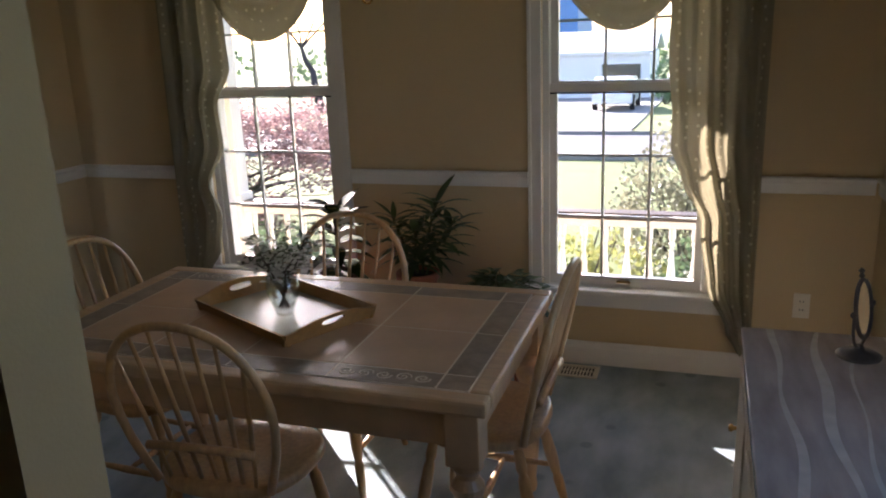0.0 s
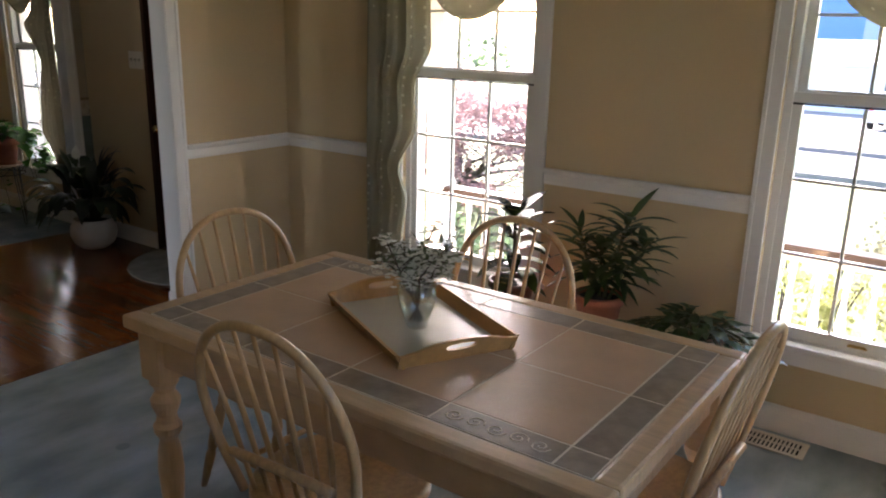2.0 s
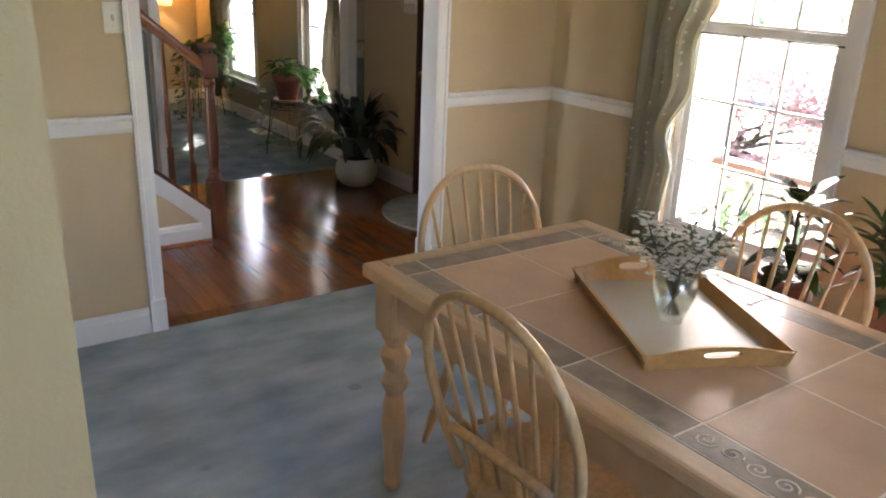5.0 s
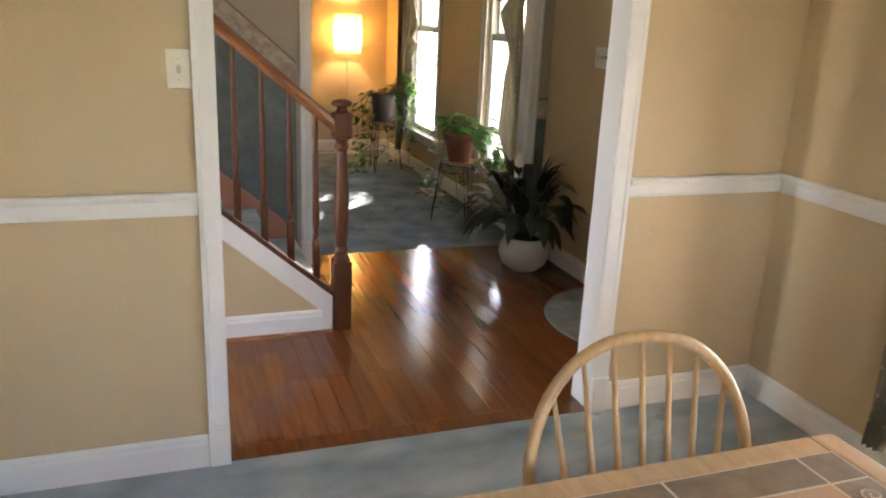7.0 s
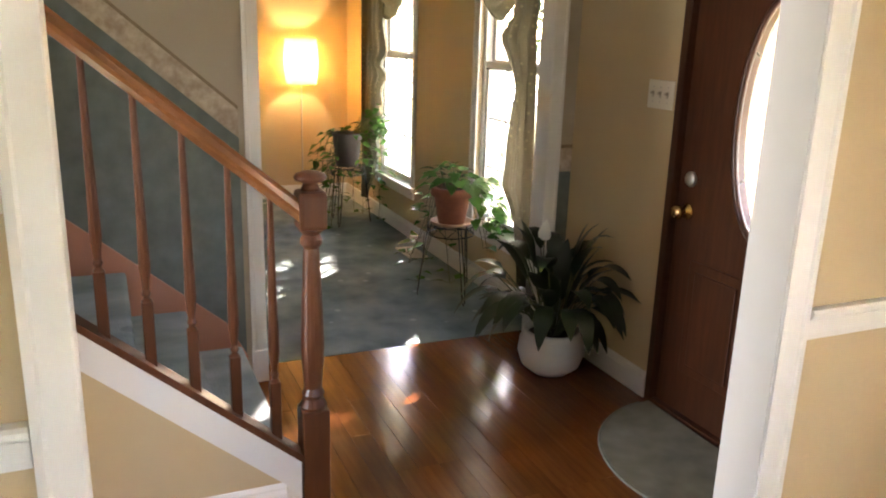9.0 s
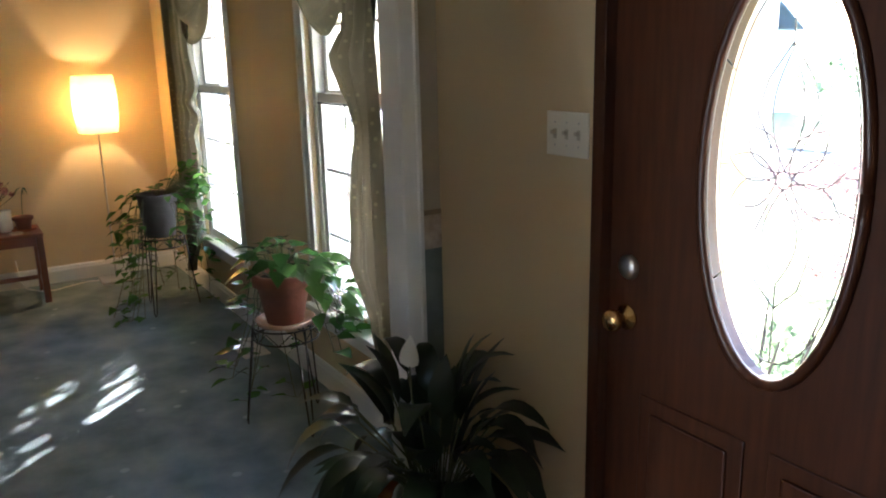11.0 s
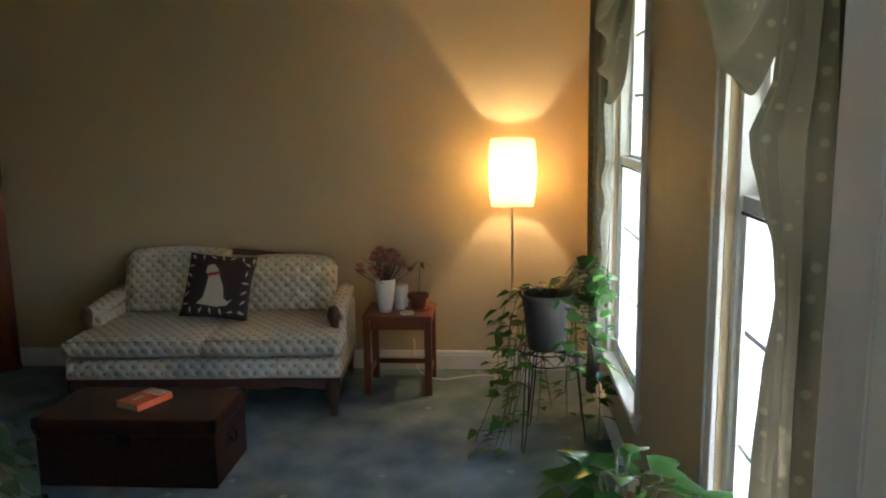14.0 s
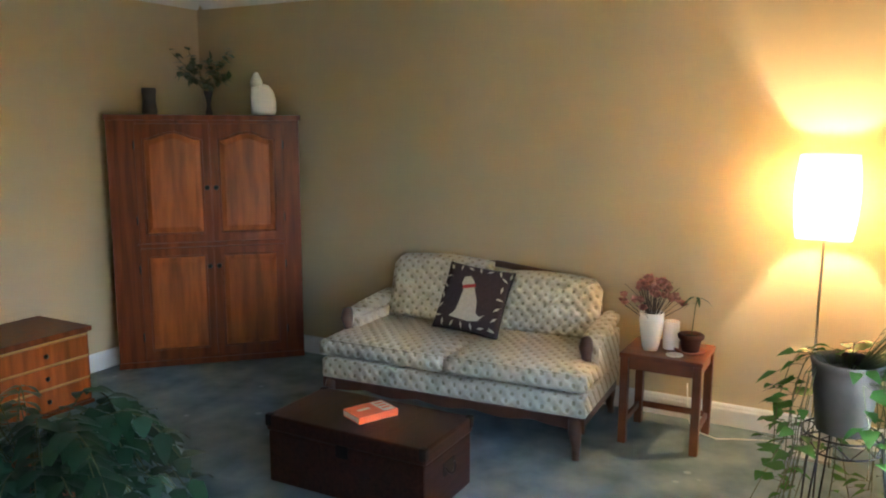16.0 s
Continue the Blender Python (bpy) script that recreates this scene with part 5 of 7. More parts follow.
    for p, q in ((a0, a1), (b0, b1), ((a0 + a1) / 2, (b0 + b1) / 2)):
        part("stretcher", tube(bmesh.new(), [p, p.lerp(q, 0.3), p.lerp(q, 0.5), p.lerp(q, 0.7), q], [0.008, 0.011, 0.014, 0.011, 0.008], 10), M_CHAIR, e, smooth=True)
    return e


chair = windsor(pose(-1.03, 2.015, 0, 0, 0, 3))
copy_thing(chair, pose(-1.635, 2.385, 0, 0, 0, -94))
copy_thing(chair, pose(-1.08, 2.70, 0, 0, 0, 180))
copy_thing(chair, pose(-0.40, 2.455, 0, 0, 0, 89))

# ---- tray and vase ----
ty = thing("serving_tray", pose(-1.072, 2.392, 0.7505, 0, 0, -27) @ Matrix.Diagonal((0.925, 0.925, 1, 1)), "beech serving tray with slotted handle ends on the tiled table", "tray")
part("tray_base", box(bmesh.new(), -0.265, 0.265, -0.165, 0.165, 0.0, 0.008), M_TRAYB, ty, "pale laminate base")
for s in (-1, 1):
    bm = bmesh.new()
    vs = []
    for x in (-0.285, 0.285):
        vs.append([bm.verts.new((x, s * y, z)) for y, z in ((0.166, 0.0), (0.176, 0.0), (0.197, 0.040), (0.187, 0.040))])
    for i in range(4):
        j = (i + 1) % 4
        bm.faces.new((vs[0][i], vs[0][j], vs[1][j], vs[1][i]))
    bm.faces.new(vs[0])
    bm.faces.new(list(reversed(vs[1])))
    part("side_rail", bm, M_TRAY, ty)
    # end with an arched top and a rounded slot
    bm = bmesh.new()
    def topz(y):
        return 0.040 + 0.026 * max(0, 1 - (y / 0.155) ** 2)
    ang = [2 * math.pi * i / 32 for i in range(32)]
    inner = [(0.048 * math.copysign(abs(math.cos(a)) ** 0.6, math.cos(a)), 0.042 + 0.010 * math.copysign(abs(math.sin(a)) ** 0.7, math.sin(a))) for a in ang]
    outer = []
    for a in ang:
        c, q = math.cos(a), math.sin(a)
        if abs(c) > 0.92:
            outer.append((0.186 * math.copysign(1, c), 0.02 + 0.02 * q / 0.4))
        else:
            y = 0.186 * c / 0.92
            outer.append((y, topz(y) if q > 0 else 0.0))
    def loc(y, z, d):
        return (s * (0.266 + d + z * 0.48), y, z)
    I = [[bm.verts.new(loc(y, z, d)) for y, z in inner] for d in (0, 0.011)]
    O = [[bm.verts.new(loc(y, max(0, z), d)) for y, z in outer] for d in (0, 0.011)]
    for i in range(32):
        j = (i + 1) % 32
        for q in (0, 1):
            bm.faces.new((I[q][i], I[q][j], O[q][j], O[q][i]))
        bm.faces.new((I[0][i], I[0][j], I[1][j], I[1][i]))
        bm.faces.new((O[0][i], O[0][j], O[1][j], O[1][i]))
    part("handle_end", bm, M_TRAY, ty, "arched end with a hand slot")
vz = thing("flower_vase", pose(-1.055, 2.37, 0.7595), "clear glass vase of white blossom twigs on the tray", "vase")
g = part("glass", lathe(bmesh.new(), [(0.001, 0.0), (0.029, 0.0), (0.031, 0.012), (0.040, 0.034), (0.052, 0.068), (0.0555, 0.095), (0.052, 0.128), (0.0495, 0.128), (0.053, 0.095), (0.0495, 0.068), (0.038, 0.036), (0.026, 0.020), (0.001, 0.018)], 28), M_VASEGL, vz, "tapered clear glass", smooth=True)
rng = random.Random(17)
tw, bl, gl = bmesh.new(), bmesh.new(), bmesh.new()


def sprig(pts, rads, flowers):
    """A twig along points with clusters of five-petalled blossoms and small leaves on its outer half."""
    tube(tw, pts, rads, 5)
    for i in range(flowers):
        t = rng.uniform(0.35, 1.0) * (len(pts) - 1)
        k = min(int(t), len(pts) - 2)
        hub = pts[k].lerp(pts[k + 1], t - k) + Vector((rng.gauss(0, 0.010), rng.gauss(0, 0.010), rng.gauss(0.006, 0.008)))
        for _ in range(rng.choice((2, 3, 4))):
            c = hub + Vector((rng.gauss(0, 0.009), rng.gauss(0, 0.009), rng.gauss(0, 0.008)))
            q, up = rng.uniform(0, 6.28), rng.uniform(-0.2, 0.6)
            for j in range(5):
                leaf(bl, c, Vector((math.cos(q + j * 1.257), math.sin(q + j * 1.257), up)), rng.uniform(0.009, 0.013), 0.0058, 0.2, n=2, tip=0.8)
        for _ in range(2):
            leaf(gl, hub, (rng.uniform(-1, 1), rng.uniform(-1, 1), rng.uniform(-0.2, 0.9)), rng.uniform(0.018, 0.034), 0.0062, 0.4, n=3)


for k in range(10):
    a = k * 2.4
    out, h = rng.uniform(0.05, 0.17), rng.uniform(0.19, 0.32)
    o = Vector((math.cos(a), math.sin(a), 0))
    knee = o * out * 0.55 + Vector((rng.uniform(-0.02, 0.02), rng.uniform(-0.02, 0.02), h * 0.72))
    pts = [Vector((0, 0, 0.022)) - o * 0.018, Vector((0, 0, 0.10)) + o * 0.022, knee, o * out + Vector((0, 0, h))]
    sprig(pts, [0.0032, 0.003, 0.0024, 0.0013], 9)
    for _ in range(2):
        w = Vector((rng.uniform(-1, 1), rng.uniform(-1, 1), rng.uniform(0.1, 0.8))).normalized()
        b0 = pts[1].lerp(knee, rng.uniform(0.6, 1.0))
        sprig([b0, b0 + w * 0.035 + Vector((0, 0, 0.008)), b0 + w * 0.075], [0.002, 0.0016, 0.001], 5)
part("twig", tw, M_TWIG, vz, "brown twigs")
part("blossom", bl, M_BLOSSOM, vz, "small white blossoms")
part("foliage", gl, M_SPRIG, vz, "small young leaves")

# ---- sideboard and table mirror ----
sb = thing("sideboard", pose(0.655, 1.90, 0), "cream sideboard with a grey veined marble top", "sideboard")
top = part("marble_top", box(bmesh.new(), -0.30, 0.293, -0.66, 0.685, 0.722, 0.75, 0.004), M_MARBLE, sb, "grey marble top with pale veins")
rng = random.Random(6)
for k, (x, w) in enumerate(((-0.225, 0.011), (-0.12, 0.014), (-0.05, 0.006), (0.04, 0.010), (0.14, 0.007), (0.22, 0.012))):
    bm = bmesh.new()
    rows = []
    for i in range(40):
        t = i / 39
        cx = x + 0.018 * math.sin(5 * t + k) + 0.008 * math.sin(17 * t + 2 * k) + 0.05 * t - 0.02
        ww = w * (0.35 + 0.65 * abs(math.sin(4.5 * t + k * 1.7)))
        rows.append((bm.verts.new((cx - ww, -0.655 + 1.335 * t, 0.7502)), bm.verts.new((cx + ww, -0.655 + 1.335 * t, 0.7502))))
    for a, b in zip(rows, rows[1:]):
        bm.faces.new((a[0], a[1], b[1], b[0]))
    part("vein", bm, M_VEIN, top, "pale marble vein")
part("body", box(bmesh.new(), -0.275, 0.29, -0.635, 0.66, 0.07, 0.7215, 0.004), M_CREAMP, sb)
part("plinth", box(bmesh.new(), -0.25, 0.288, -0.61, 0.635, 0.0, 0.0695, 0.003), M_CREAMP, sb)
for k in range(3):
    y0 = -0.62 + k * 0.425
    dr = part("door", box(box(bmesh.new(), -0.292, -0.2755, y0 + 0.006, y0 + 0.414, 0.10, 0.69, 0.004), -0.298, -0.2925, y0 + 0.06, y0 + 0.36, 0.16, 0.63, 0.003), M_CREAMP, sb)
    part("knob", lathe(bmesh.new(), [(0.006, 0), (0.006, 0.012), (0.013, 0.018), (0.010, 0.026), (0.001, 0.028)], 14, m=Matrix.Translation((-0.2925, y0 + 0.385, 0.45)) @ Matrix.Rotation(radians(-90), 4, "Y")), M_BRASS, dr, "brass knob", smooth=True)
mr = thing("table_mirror", pose(0.645, 2.42, 0.7506, 0, 0, 62), "small oval swivel mirror on a dark metal stand on the sideboard", "mirror")
part("base", lathe(bmesh.new(), [(0.055, 0.0), (0.057, 0.006), (0.045, 0.012), (0.014, 0.02), (0.008, 0.035), (0.001, 0.036)], 24), M_POTDK, mr, smooth=True)
yk = [(0.062 * math.cos(a), 0.0, 0.105 + 0.075 * math.sin(a)) for a in [math.pi + math.pi * i / 16 for i in range(17)]]
part("yoke", tube(bmesh.new(), [(-0.062, 0, 0.135)] + yk + [(0.062, 0, 0.135)], 0.0045, 8), M_POTDK, mr, "curved yoke", smooth=True)
tilt = Matrix.Translation((0, 0, 0.135)) @ Matrix.Rotation(radians(-8), 4, "X")
fr = part("mirror_frame", tube(bmesh.new(), [(0.054 * math.cos(2 * math.pi * i / 32), 0, 0.078 * math.sin(2 * math.pi * i / 32)) for i in range(33)], 0.006, 8), M_POTDK, mr, smooth=True, at=tilt)
bm = bmesh.new()
for y in (-0.001, 0.003):
    bm.faces.new([bm.verts.new((0.052 * math.cos(2 * math.pi * i / 32), y, 0.076 * math.sin(2 * math.pi * i / 32))) for i in range(32)])
part("mirror_glass", bm, M_MIRROR, fr, "silvered glass")
part("finial", lathe(bmesh.new(), [(0.004, 0.0), (0.008, 0.006), (0.004, 0.012), (0.009, 0.02), (0.001, 0.028)], 12, at=(0, 0, 0.084)), M_POTDK, fr, smooth=True)
for s in (-1, 1):
    part("swivel_knob", lathe(bmesh.new(), [(0.008, -0.008), (0.009, 0.0), (0.006, 0.008)], 10, m=Matrix.Translation((s * 0.064, 0, 0.135)) @ Matrix.Rotation(radians(90), 4, "Y")), M_POTDK, mr)

# ---- chandelier over the table ----
CH = (-0.69, 2.36)
ch = thing("chandelier", pose(CH[0], CH[1], 0), "brass chandelier hanging over the dining table", "chandelier")
part("canopy", lathe(bmesh.new(), [(0.06, CEIL - 0.001), (0.055, CEIL - 0.02), (0.012, CEIL - 0.035), (0.001, CEIL - 0.035)], 20), M_BRASS, ch, smooth=True)
part("stem", lathe(bmesh.new(), [(0.001, CHZ + 0.02), (0.022, CHZ + 0.035), (0.03, CHZ + 0.06), (0.012, CHZ + 0.085), (0.02, CHZ + 0.12), (0.03, CHZ + 0.16), (0.012, CHZ + 0.2), (0.005, CHZ + 0.24), (0.005, CEIL - 0.03)], 16), M_BRASS, ch, smooth=True)
part("ring", tube(bmesh.new(), [(0.014 * math.cos(a), 0, CHZ + 0.008 + 0.014 * math.sin(a)) for a in [2 * math.pi * i / 16 for i in range(17)]], 0.003, 6), M_BRASS, ch, smooth=True)
for k in range(5):
    a = 2 * math.pi * k / 5 + 0.5
    c, s = math.cos(a), math.sin(a)
    arm = part("arm", tube(bmesh.new(), [(c * r, s * r, CHZ + z) for r, z in ((0.02, 0.07), (0.07, 0.045), (0.13, 0.036), (0.19, 0.055), (0.21, 0.10))], 0.006, 8), M_BRASS, ch, "curved brass arm", smooth=True)
    part("candle_cup", lathe(bmesh.new(), [(0.008, 0.10), (0.032, 0.108), (0.03, 0.114), (0.012, 0.116), (0.011, 0.19), (0.001, 0.19)], 14, at=(c * 0.21, s * 0.21, CHZ)), M_BRASS, arm, smooth=True)

# ---- living room: sofa ----
so = thing("sofa", pose(-8.72, 1.755, 0, 0, 0, 3), "cream patterned two-seat sofa with a carved walnut frame", "sofa")
W = 0.745


def cushion(nx, ny, fn):
    bm = bmesh.new()
    g = [[[bm.verts.new(fn(i / nx * 2 - 1, j / ny * 2 - 1, k)) for i in range(nx + 1)] for j in range(ny + 1)] for k in (1, -1)]
    for k in (0, 1):
        for j in range(ny):
            for i in range(nx):
                bm.faces.new((g[k][j][i], g[k][j][i + 1], g[k][j + 1][i + 1], g[k][j + 1][i]))
    for i in range(nx):
        for j in (0, ny):
            bm.faces.new((g[0][j][i], g[0][j][i + 1], g[1][j][i + 1], g[1][j][i]))
    for j in range(ny):
        for i in (0, nx):
            bm.faces.new((g[0][j][i], g[0][j + 1][i], g[1][j + 1][i], g[1][j][i]))
    return bm


part("seat_base", box(bmesh.new(), -0.34, 0.355, -W + 0.005, W - 0.005, 0.205, 0.315, 0.018), M_SOFA, so, "patterned seat base")
for s in (-1, 1):
    def seat(u, v, k):
        e = max(abs(u), abs(v))
        th = 0.062 * (1 - 0.5 * max(0, e - 0.86) / 0.14) + 0.012 * (1 - u * u) * (1 - v * v) * (k > 0)
        return (0.035 + 0.335 * u, s * (W / 2) + (W / 2 - 0.006) * v, 0.378 + k * th)
    sc = part("seat_cushion", cushion(20, 20, seat), M_SOFA, so, "patterned seat cushion", smooth=True)
    part("piping", tube(bmesh.new(), [(0.372, s * W / 2 + y, 0.378 + z) for y, z in ((-W / 2 + 0.03, 0.045), (0, 0.046), (W / 2 - 0.03, 0.045))], 0.006, 6), M_SOFA, sc, smooth=True)
    def back(u, v, k):
        e = max(abs(u) ** 3, abs(v) ** 3)
        th = 0.055 * (1 - 0.75 * max(0, e - 0.6) / 0.4)
        if k > 0:
            p, q = u * 3.0, v * 2.0
            tuft = max(0, math.cos(math.pi * p) * math.cos(math.pi * q)) ** 6 + max(0, math.sin(math.pi * p) * math.sin(math.pi * q)) ** 6
            th -= 0.016 * tuft * (1 - e)
        lift = 0.025 * (1 - u * u) * (v > 0) * v
        z = 0.60 - 0.006 * s + 0.165 * v - 0.010 * s * (v + 1) + lift - (0.05 * max(0, abs(u) - 0.85) / 0.15 * (v > 0) * v * (1 if s * u > 0 else 0))
        return (-0.225 - (z - 0.44) * 0.32 + k * th, s * 0.322 + 0.318 * u, z)
    part("back_cushion", cushion(36, 26, back), M_SOFA, so, "tufted back cushion", smooth=True)
    # arm
    y0 = s * (W - 0.06)
    am = part("arm", box(bmesh.new(), -0.33, 0.12, y0 - 0.055, y0 + 0.055, 0.316, 0.50, 0.02), M_SOFA, so, "patterned arm")
    part("arm_pad", tube(bmesh.new(), [(-0.33, y0, 0.545), (-0.20, y0, 0.535), (0.0, y0, 0.52), (0.14, y0, 0.505)], [0.05, 0.055, 0.055, 0.05], 14, 0.75), M_SOFA, am, smooth=True)
    part("arm_scroll", tube(bmesh.new(), [(0.125, y0, 0.32), (0.150, y0, 0.40), (0.165, y0, 0.47), (0.175, y0, 0.505), (0.165, y0, 0.54), (0.14, y0, 0.545)], [0.018, 0.02, 0.028, 0.036, 0.03, 0.015], 12), M_SOFAWOOD, am, "carved walnut scroll", smooth=True)
    for x, fx in ((0.33, 0.03), (-0.31, -0.04)):
        part("leg", tube(bmesh.new(), [(x, s * (W - 0.06), 0.19), (x + fx * 0.6, s * (W - 0.055), 0.13), (x + fx * 0.4, s * (W - 0.05), 0.06), (x + fx, s * (W - 0.045), 0.0)], [0.036, 0.034, 0.022, 0.018], 12), M_SOFAWOOD, so, "curved walnut leg", smooth=True)
scal = [(-W + 0.01, 0.2045), (W - 0.01, 0.2045), (W - 0.01, 0.13)] + [(W - 0.12 - i * (2 * W - 0.24) / 24, 0.165 - 0.018 * abs(math.cos(i * math.pi / 6))) for i in range(25)] + [(-W + 0.01, 0.13)]
part("front_rail", prism(bmesh.new(), scal, 0.325, 0.35, YX), M_SOFAWOOD, so, "scalloped walnut front rail")
for s in (-1, 1):
    part("side_rail", box(bmesh.new(), -0.34, 0.322, s * (W - 0.03) - 0.012, s * (W - 0.03) + 0.012, 0.15, 0.2045, 0.004), M_SOFAWOOD, so)
part("back_frame", box(bmesh.new(), -0.37, -0.342, -0.63, 0.63, 0.15, 0.60, 0.01), M_SOFAWOOD, so)
part("crest_rail", tube(bmesh.new(), [(-0.375, -0.58, 0.70), (-0.385, -0.45, 0.745), (-0.39, 0, 0.775), (-0.385, 0.40, 0.735), (-0.375, 0.54, 0.68)], 0.02, 10), M_SOFAWOOD, so, smooth=True)
part("back_panel", box(bmesh.new(), -0.385, -0.371, -0.58, 0.55, 0.56, 0.70, 0.004), M_SOFAWOOD, so)

# throw pillow
pw = thing("throw_pillow", pose(-8.765, 1.745, 0.628) @ pose(0, 0, 0, 0, 0, 96) @ pose(0, 0, 0, 60, 0, 0) @ pose(0, 0, 0, 0, 0, -6), "dark brown needlepoint pillow with a cream motif leaning on the sofa", "pillow")


def pil(u, v, k):
    e = 1 - max(0, (1 - u * u)) ** 0.5 * max(0, (1 - v * v)) ** 0.5
    pinch = 1 - 0.05 * (1 - u * u) * abs(v) ** 4 - 0.05 * (1 - v * v) * abs(u) ** 4
    return (0.195 * u * pinch, 0.195 * v * pinch, k * 0.062 * (1 - e) ** 0.6)


pillow = part("cushion", cushion(22, 22, pil), M_PILLOW, pw, smooth=True)


def applique(name, outline, material, label, lift=0.002):
    """A flat shape sewn on the pillow's face; it follows the bulge."""
    bm = bmesh.new()
    f = bm.faces.new([bm.verts.new((x, y, 0)) for x, y in outline])
    r = bmesh.ops.triangulate(bm, faces=[f])
    bmesh.ops.subdivide_edges(bm, edges=bm.edges[:], cuts=2, use_grid_fill=True)
    for v in bm.verts:
        u, w = v.co.x / 0.195, v.co.y / 0.195
        v.co.z = pil(max(-0.99, min(0.99, u)), max(-0.99, min(0.99, w)), 1)[2] + lift
    return part(name, bm, material, pillow, label, smooth=True)


applique("motif", [(-0.095, -0.125), (0.02, -0.135), (0.075, -0.125), (0.105, -0.085), (0.08, -0.10), (0.055, -0.085), (0.045, -0.02), (0.015, 0.04), (0.0, 0.085), (-0.03, 0.115), (-0.065, 0.105), (-0.07, 0.07), (-0.05, 0.03), (-0.055, -0.04), (-0.065, -0.09)], M_CREAM, "plain cream motif")
applique("band", [(-0.055, 0.035), (0.015, 0.055), (0.01, 0.075), (-0.06, 0.055)], M_REDW, "red band", 0.004)
rng = random.Random(3)
for k in range(26):
    q = k / 26 * 4
    sd, f = int(q), (q % 1) * 2 - 1
    x, y = ((f, -0.86), (0.86, f), (-f, 0.86), (-0.86, -f))[sd]
    a = rng.uniform(0, 3.14)
    c, s = math.cos(a) * 0.022, math.sin(a) * 0.022
    px, py = x * 0.185, y * 0.185
    applique("leaf_motif", [(px - c, py - s), (px + s * 0.3, py - c * 0.3), (px + c, py + s), (px - s * 0.3, py + c * 0.3)], M_CREAM, "")

# ---- trunk and book ----
tk = thing("storage_trunk", pose(-7.742, 1.740, 0), "dark wooden storage trunk used as a coffee table", "trunk")
part("body", box(bmesh.new(), -0.205, 0.205, -0.398, 0.398, 0.0, 0.235, 0.006), M_TRUNK, tk)
part("lid", box(bmesh.new(), -0.212, 0.212, -0.405, 0.405, 0.239, 0.31, 0.010), M_TRUNK, tk, "flat lid")
for x in (-0.2, 0.2):
    for y in (-0.393, 0.393):
        part("corner_cap", box(bmesh.new(), x - 0.016, x + 0.016, y - 0.016, y + 0.016, 0.26, 0.3135, 0.006), M_BLACK, tk, "dark metal corner")
for s in (-1, 1):
    h = part("handle_plate", box(bmesh.new(), -0.05, 0.05, s * 0.399 - 0.002, s * 0.399 + 0.002, 0.13, 0.19, 0.001), M_BLACK, tk)
    part("handle", tube(bmesh.new(), [(0.036 * math.cos(a), s * (0.406 + 0.012 * abs(math.sin(a))), 0.172 - 0.036 * abs(math.sin(a))) for a in [math.pi * i / 12 for i in range(13)]], 0.005, 8), M_BLACK, h, "drop handle", smooth=True)
part("latch", box(bmesh.new(), 0.2065, 0.213, -0.03, 0.03, 0.19, 0.245, 0.002), M_BLACK, tk, "dark metal latch")
bk = thing("book", pose(-7.745, 1.745, 0.3105, 0, 0, 66), "orange and white paperback lying on the trunk", "book")
part("pages", box(bmesh.new(), -0.066, 0.064, -0.098, 0.098, 0.003, 0.027), M_PAPER, bk, "page block")
part("back_cover", box(bmesh.new(), -0.068, 0.068, -0.10, 0.10, 0.0, 0.0025), M_ORANGE, bk)
cv = part("front_cover", box(bmesh.new(), -0.068, 0.068, -0.10, 0.10, 0.0275, 0.030), M_ORANGE, bk)
part("spine", box(bmesh.new(), 0.0645, 0.068, -0.10, 0.10, 0.0026, 0.0274), M_ORANGE, bk)
part("cover_patch", box(bmesh.new(), -0.06, 0.055, 0.035, 0.095, 0.0301, 0.0304), M_PAPER, cv, "white cover panel")
for k in range(3):
    part("title_bar", box(bmesh.new(), -0.045 + 0.03 * k, -0.03 + 0.03 * k, 0.045, 0.085, 0.0305, 0.0308), M_ORANGE, cv, "unreadable lettering")
part("cover_mark", box(bmesh.new(), -0.02, 0.0, -0.06, 0.0, 0.0301, 0.0304), M_PAPER, cv, "unreadable lettering")

# ---- side table and what stands on it ----
st_ = thing("side_table", pose(-8.885, 2.778, 0), "small cherry side table beside the sofa", "side table")
part("tabletop", box(bmesh.new(), -0.18, 0.18, -0.20, 0.20, 0.445, 0.468, 0.006), M_SIDE, st_)
for x in (-0.155, 0.155):
    for y in (-0.175, 0.175):
        bm = bmesh.new()
        box(bm, x - 0.02, x + 0.02, y - 0.02, y + 0.02, 0.0, 0.4445, 0.003)
        part("leg", bm, M_SIDE, st_)
for s in (-1, 1):
    part("apron", box(bmesh.new(), -0.134, 0.134, s * 0.175 - 0.009, s * 0.175 + 0.009, 0.385, 0.4445, 0.002), M_SIDE, st_)
    part("apron", box(bmesh.new(), s * 0.155 - 0.009, s * 0.155 + 0.009, -0.154, 0.154, 0.385, 0.4445, 0.002), M_SIDE, st_)
    part("stretcher", box(bmesh.new(), -0.134, 0.134, s * 0.175 - 0.008, s * 0.175 + 0.008, 0.09, 0.12, 0.002), M_SIDE, st_)
part("stretcher", box(bmesh.new(), -0.163, -0.147, -0.154, 0.154, 0.09, 0.12, 0.002), M_SIDE, st_)
va = thing("flower_vase", pose(-8.83, 2.70, 0.4685), "white ceramic vase of dried pink roses on the side table", "vase")
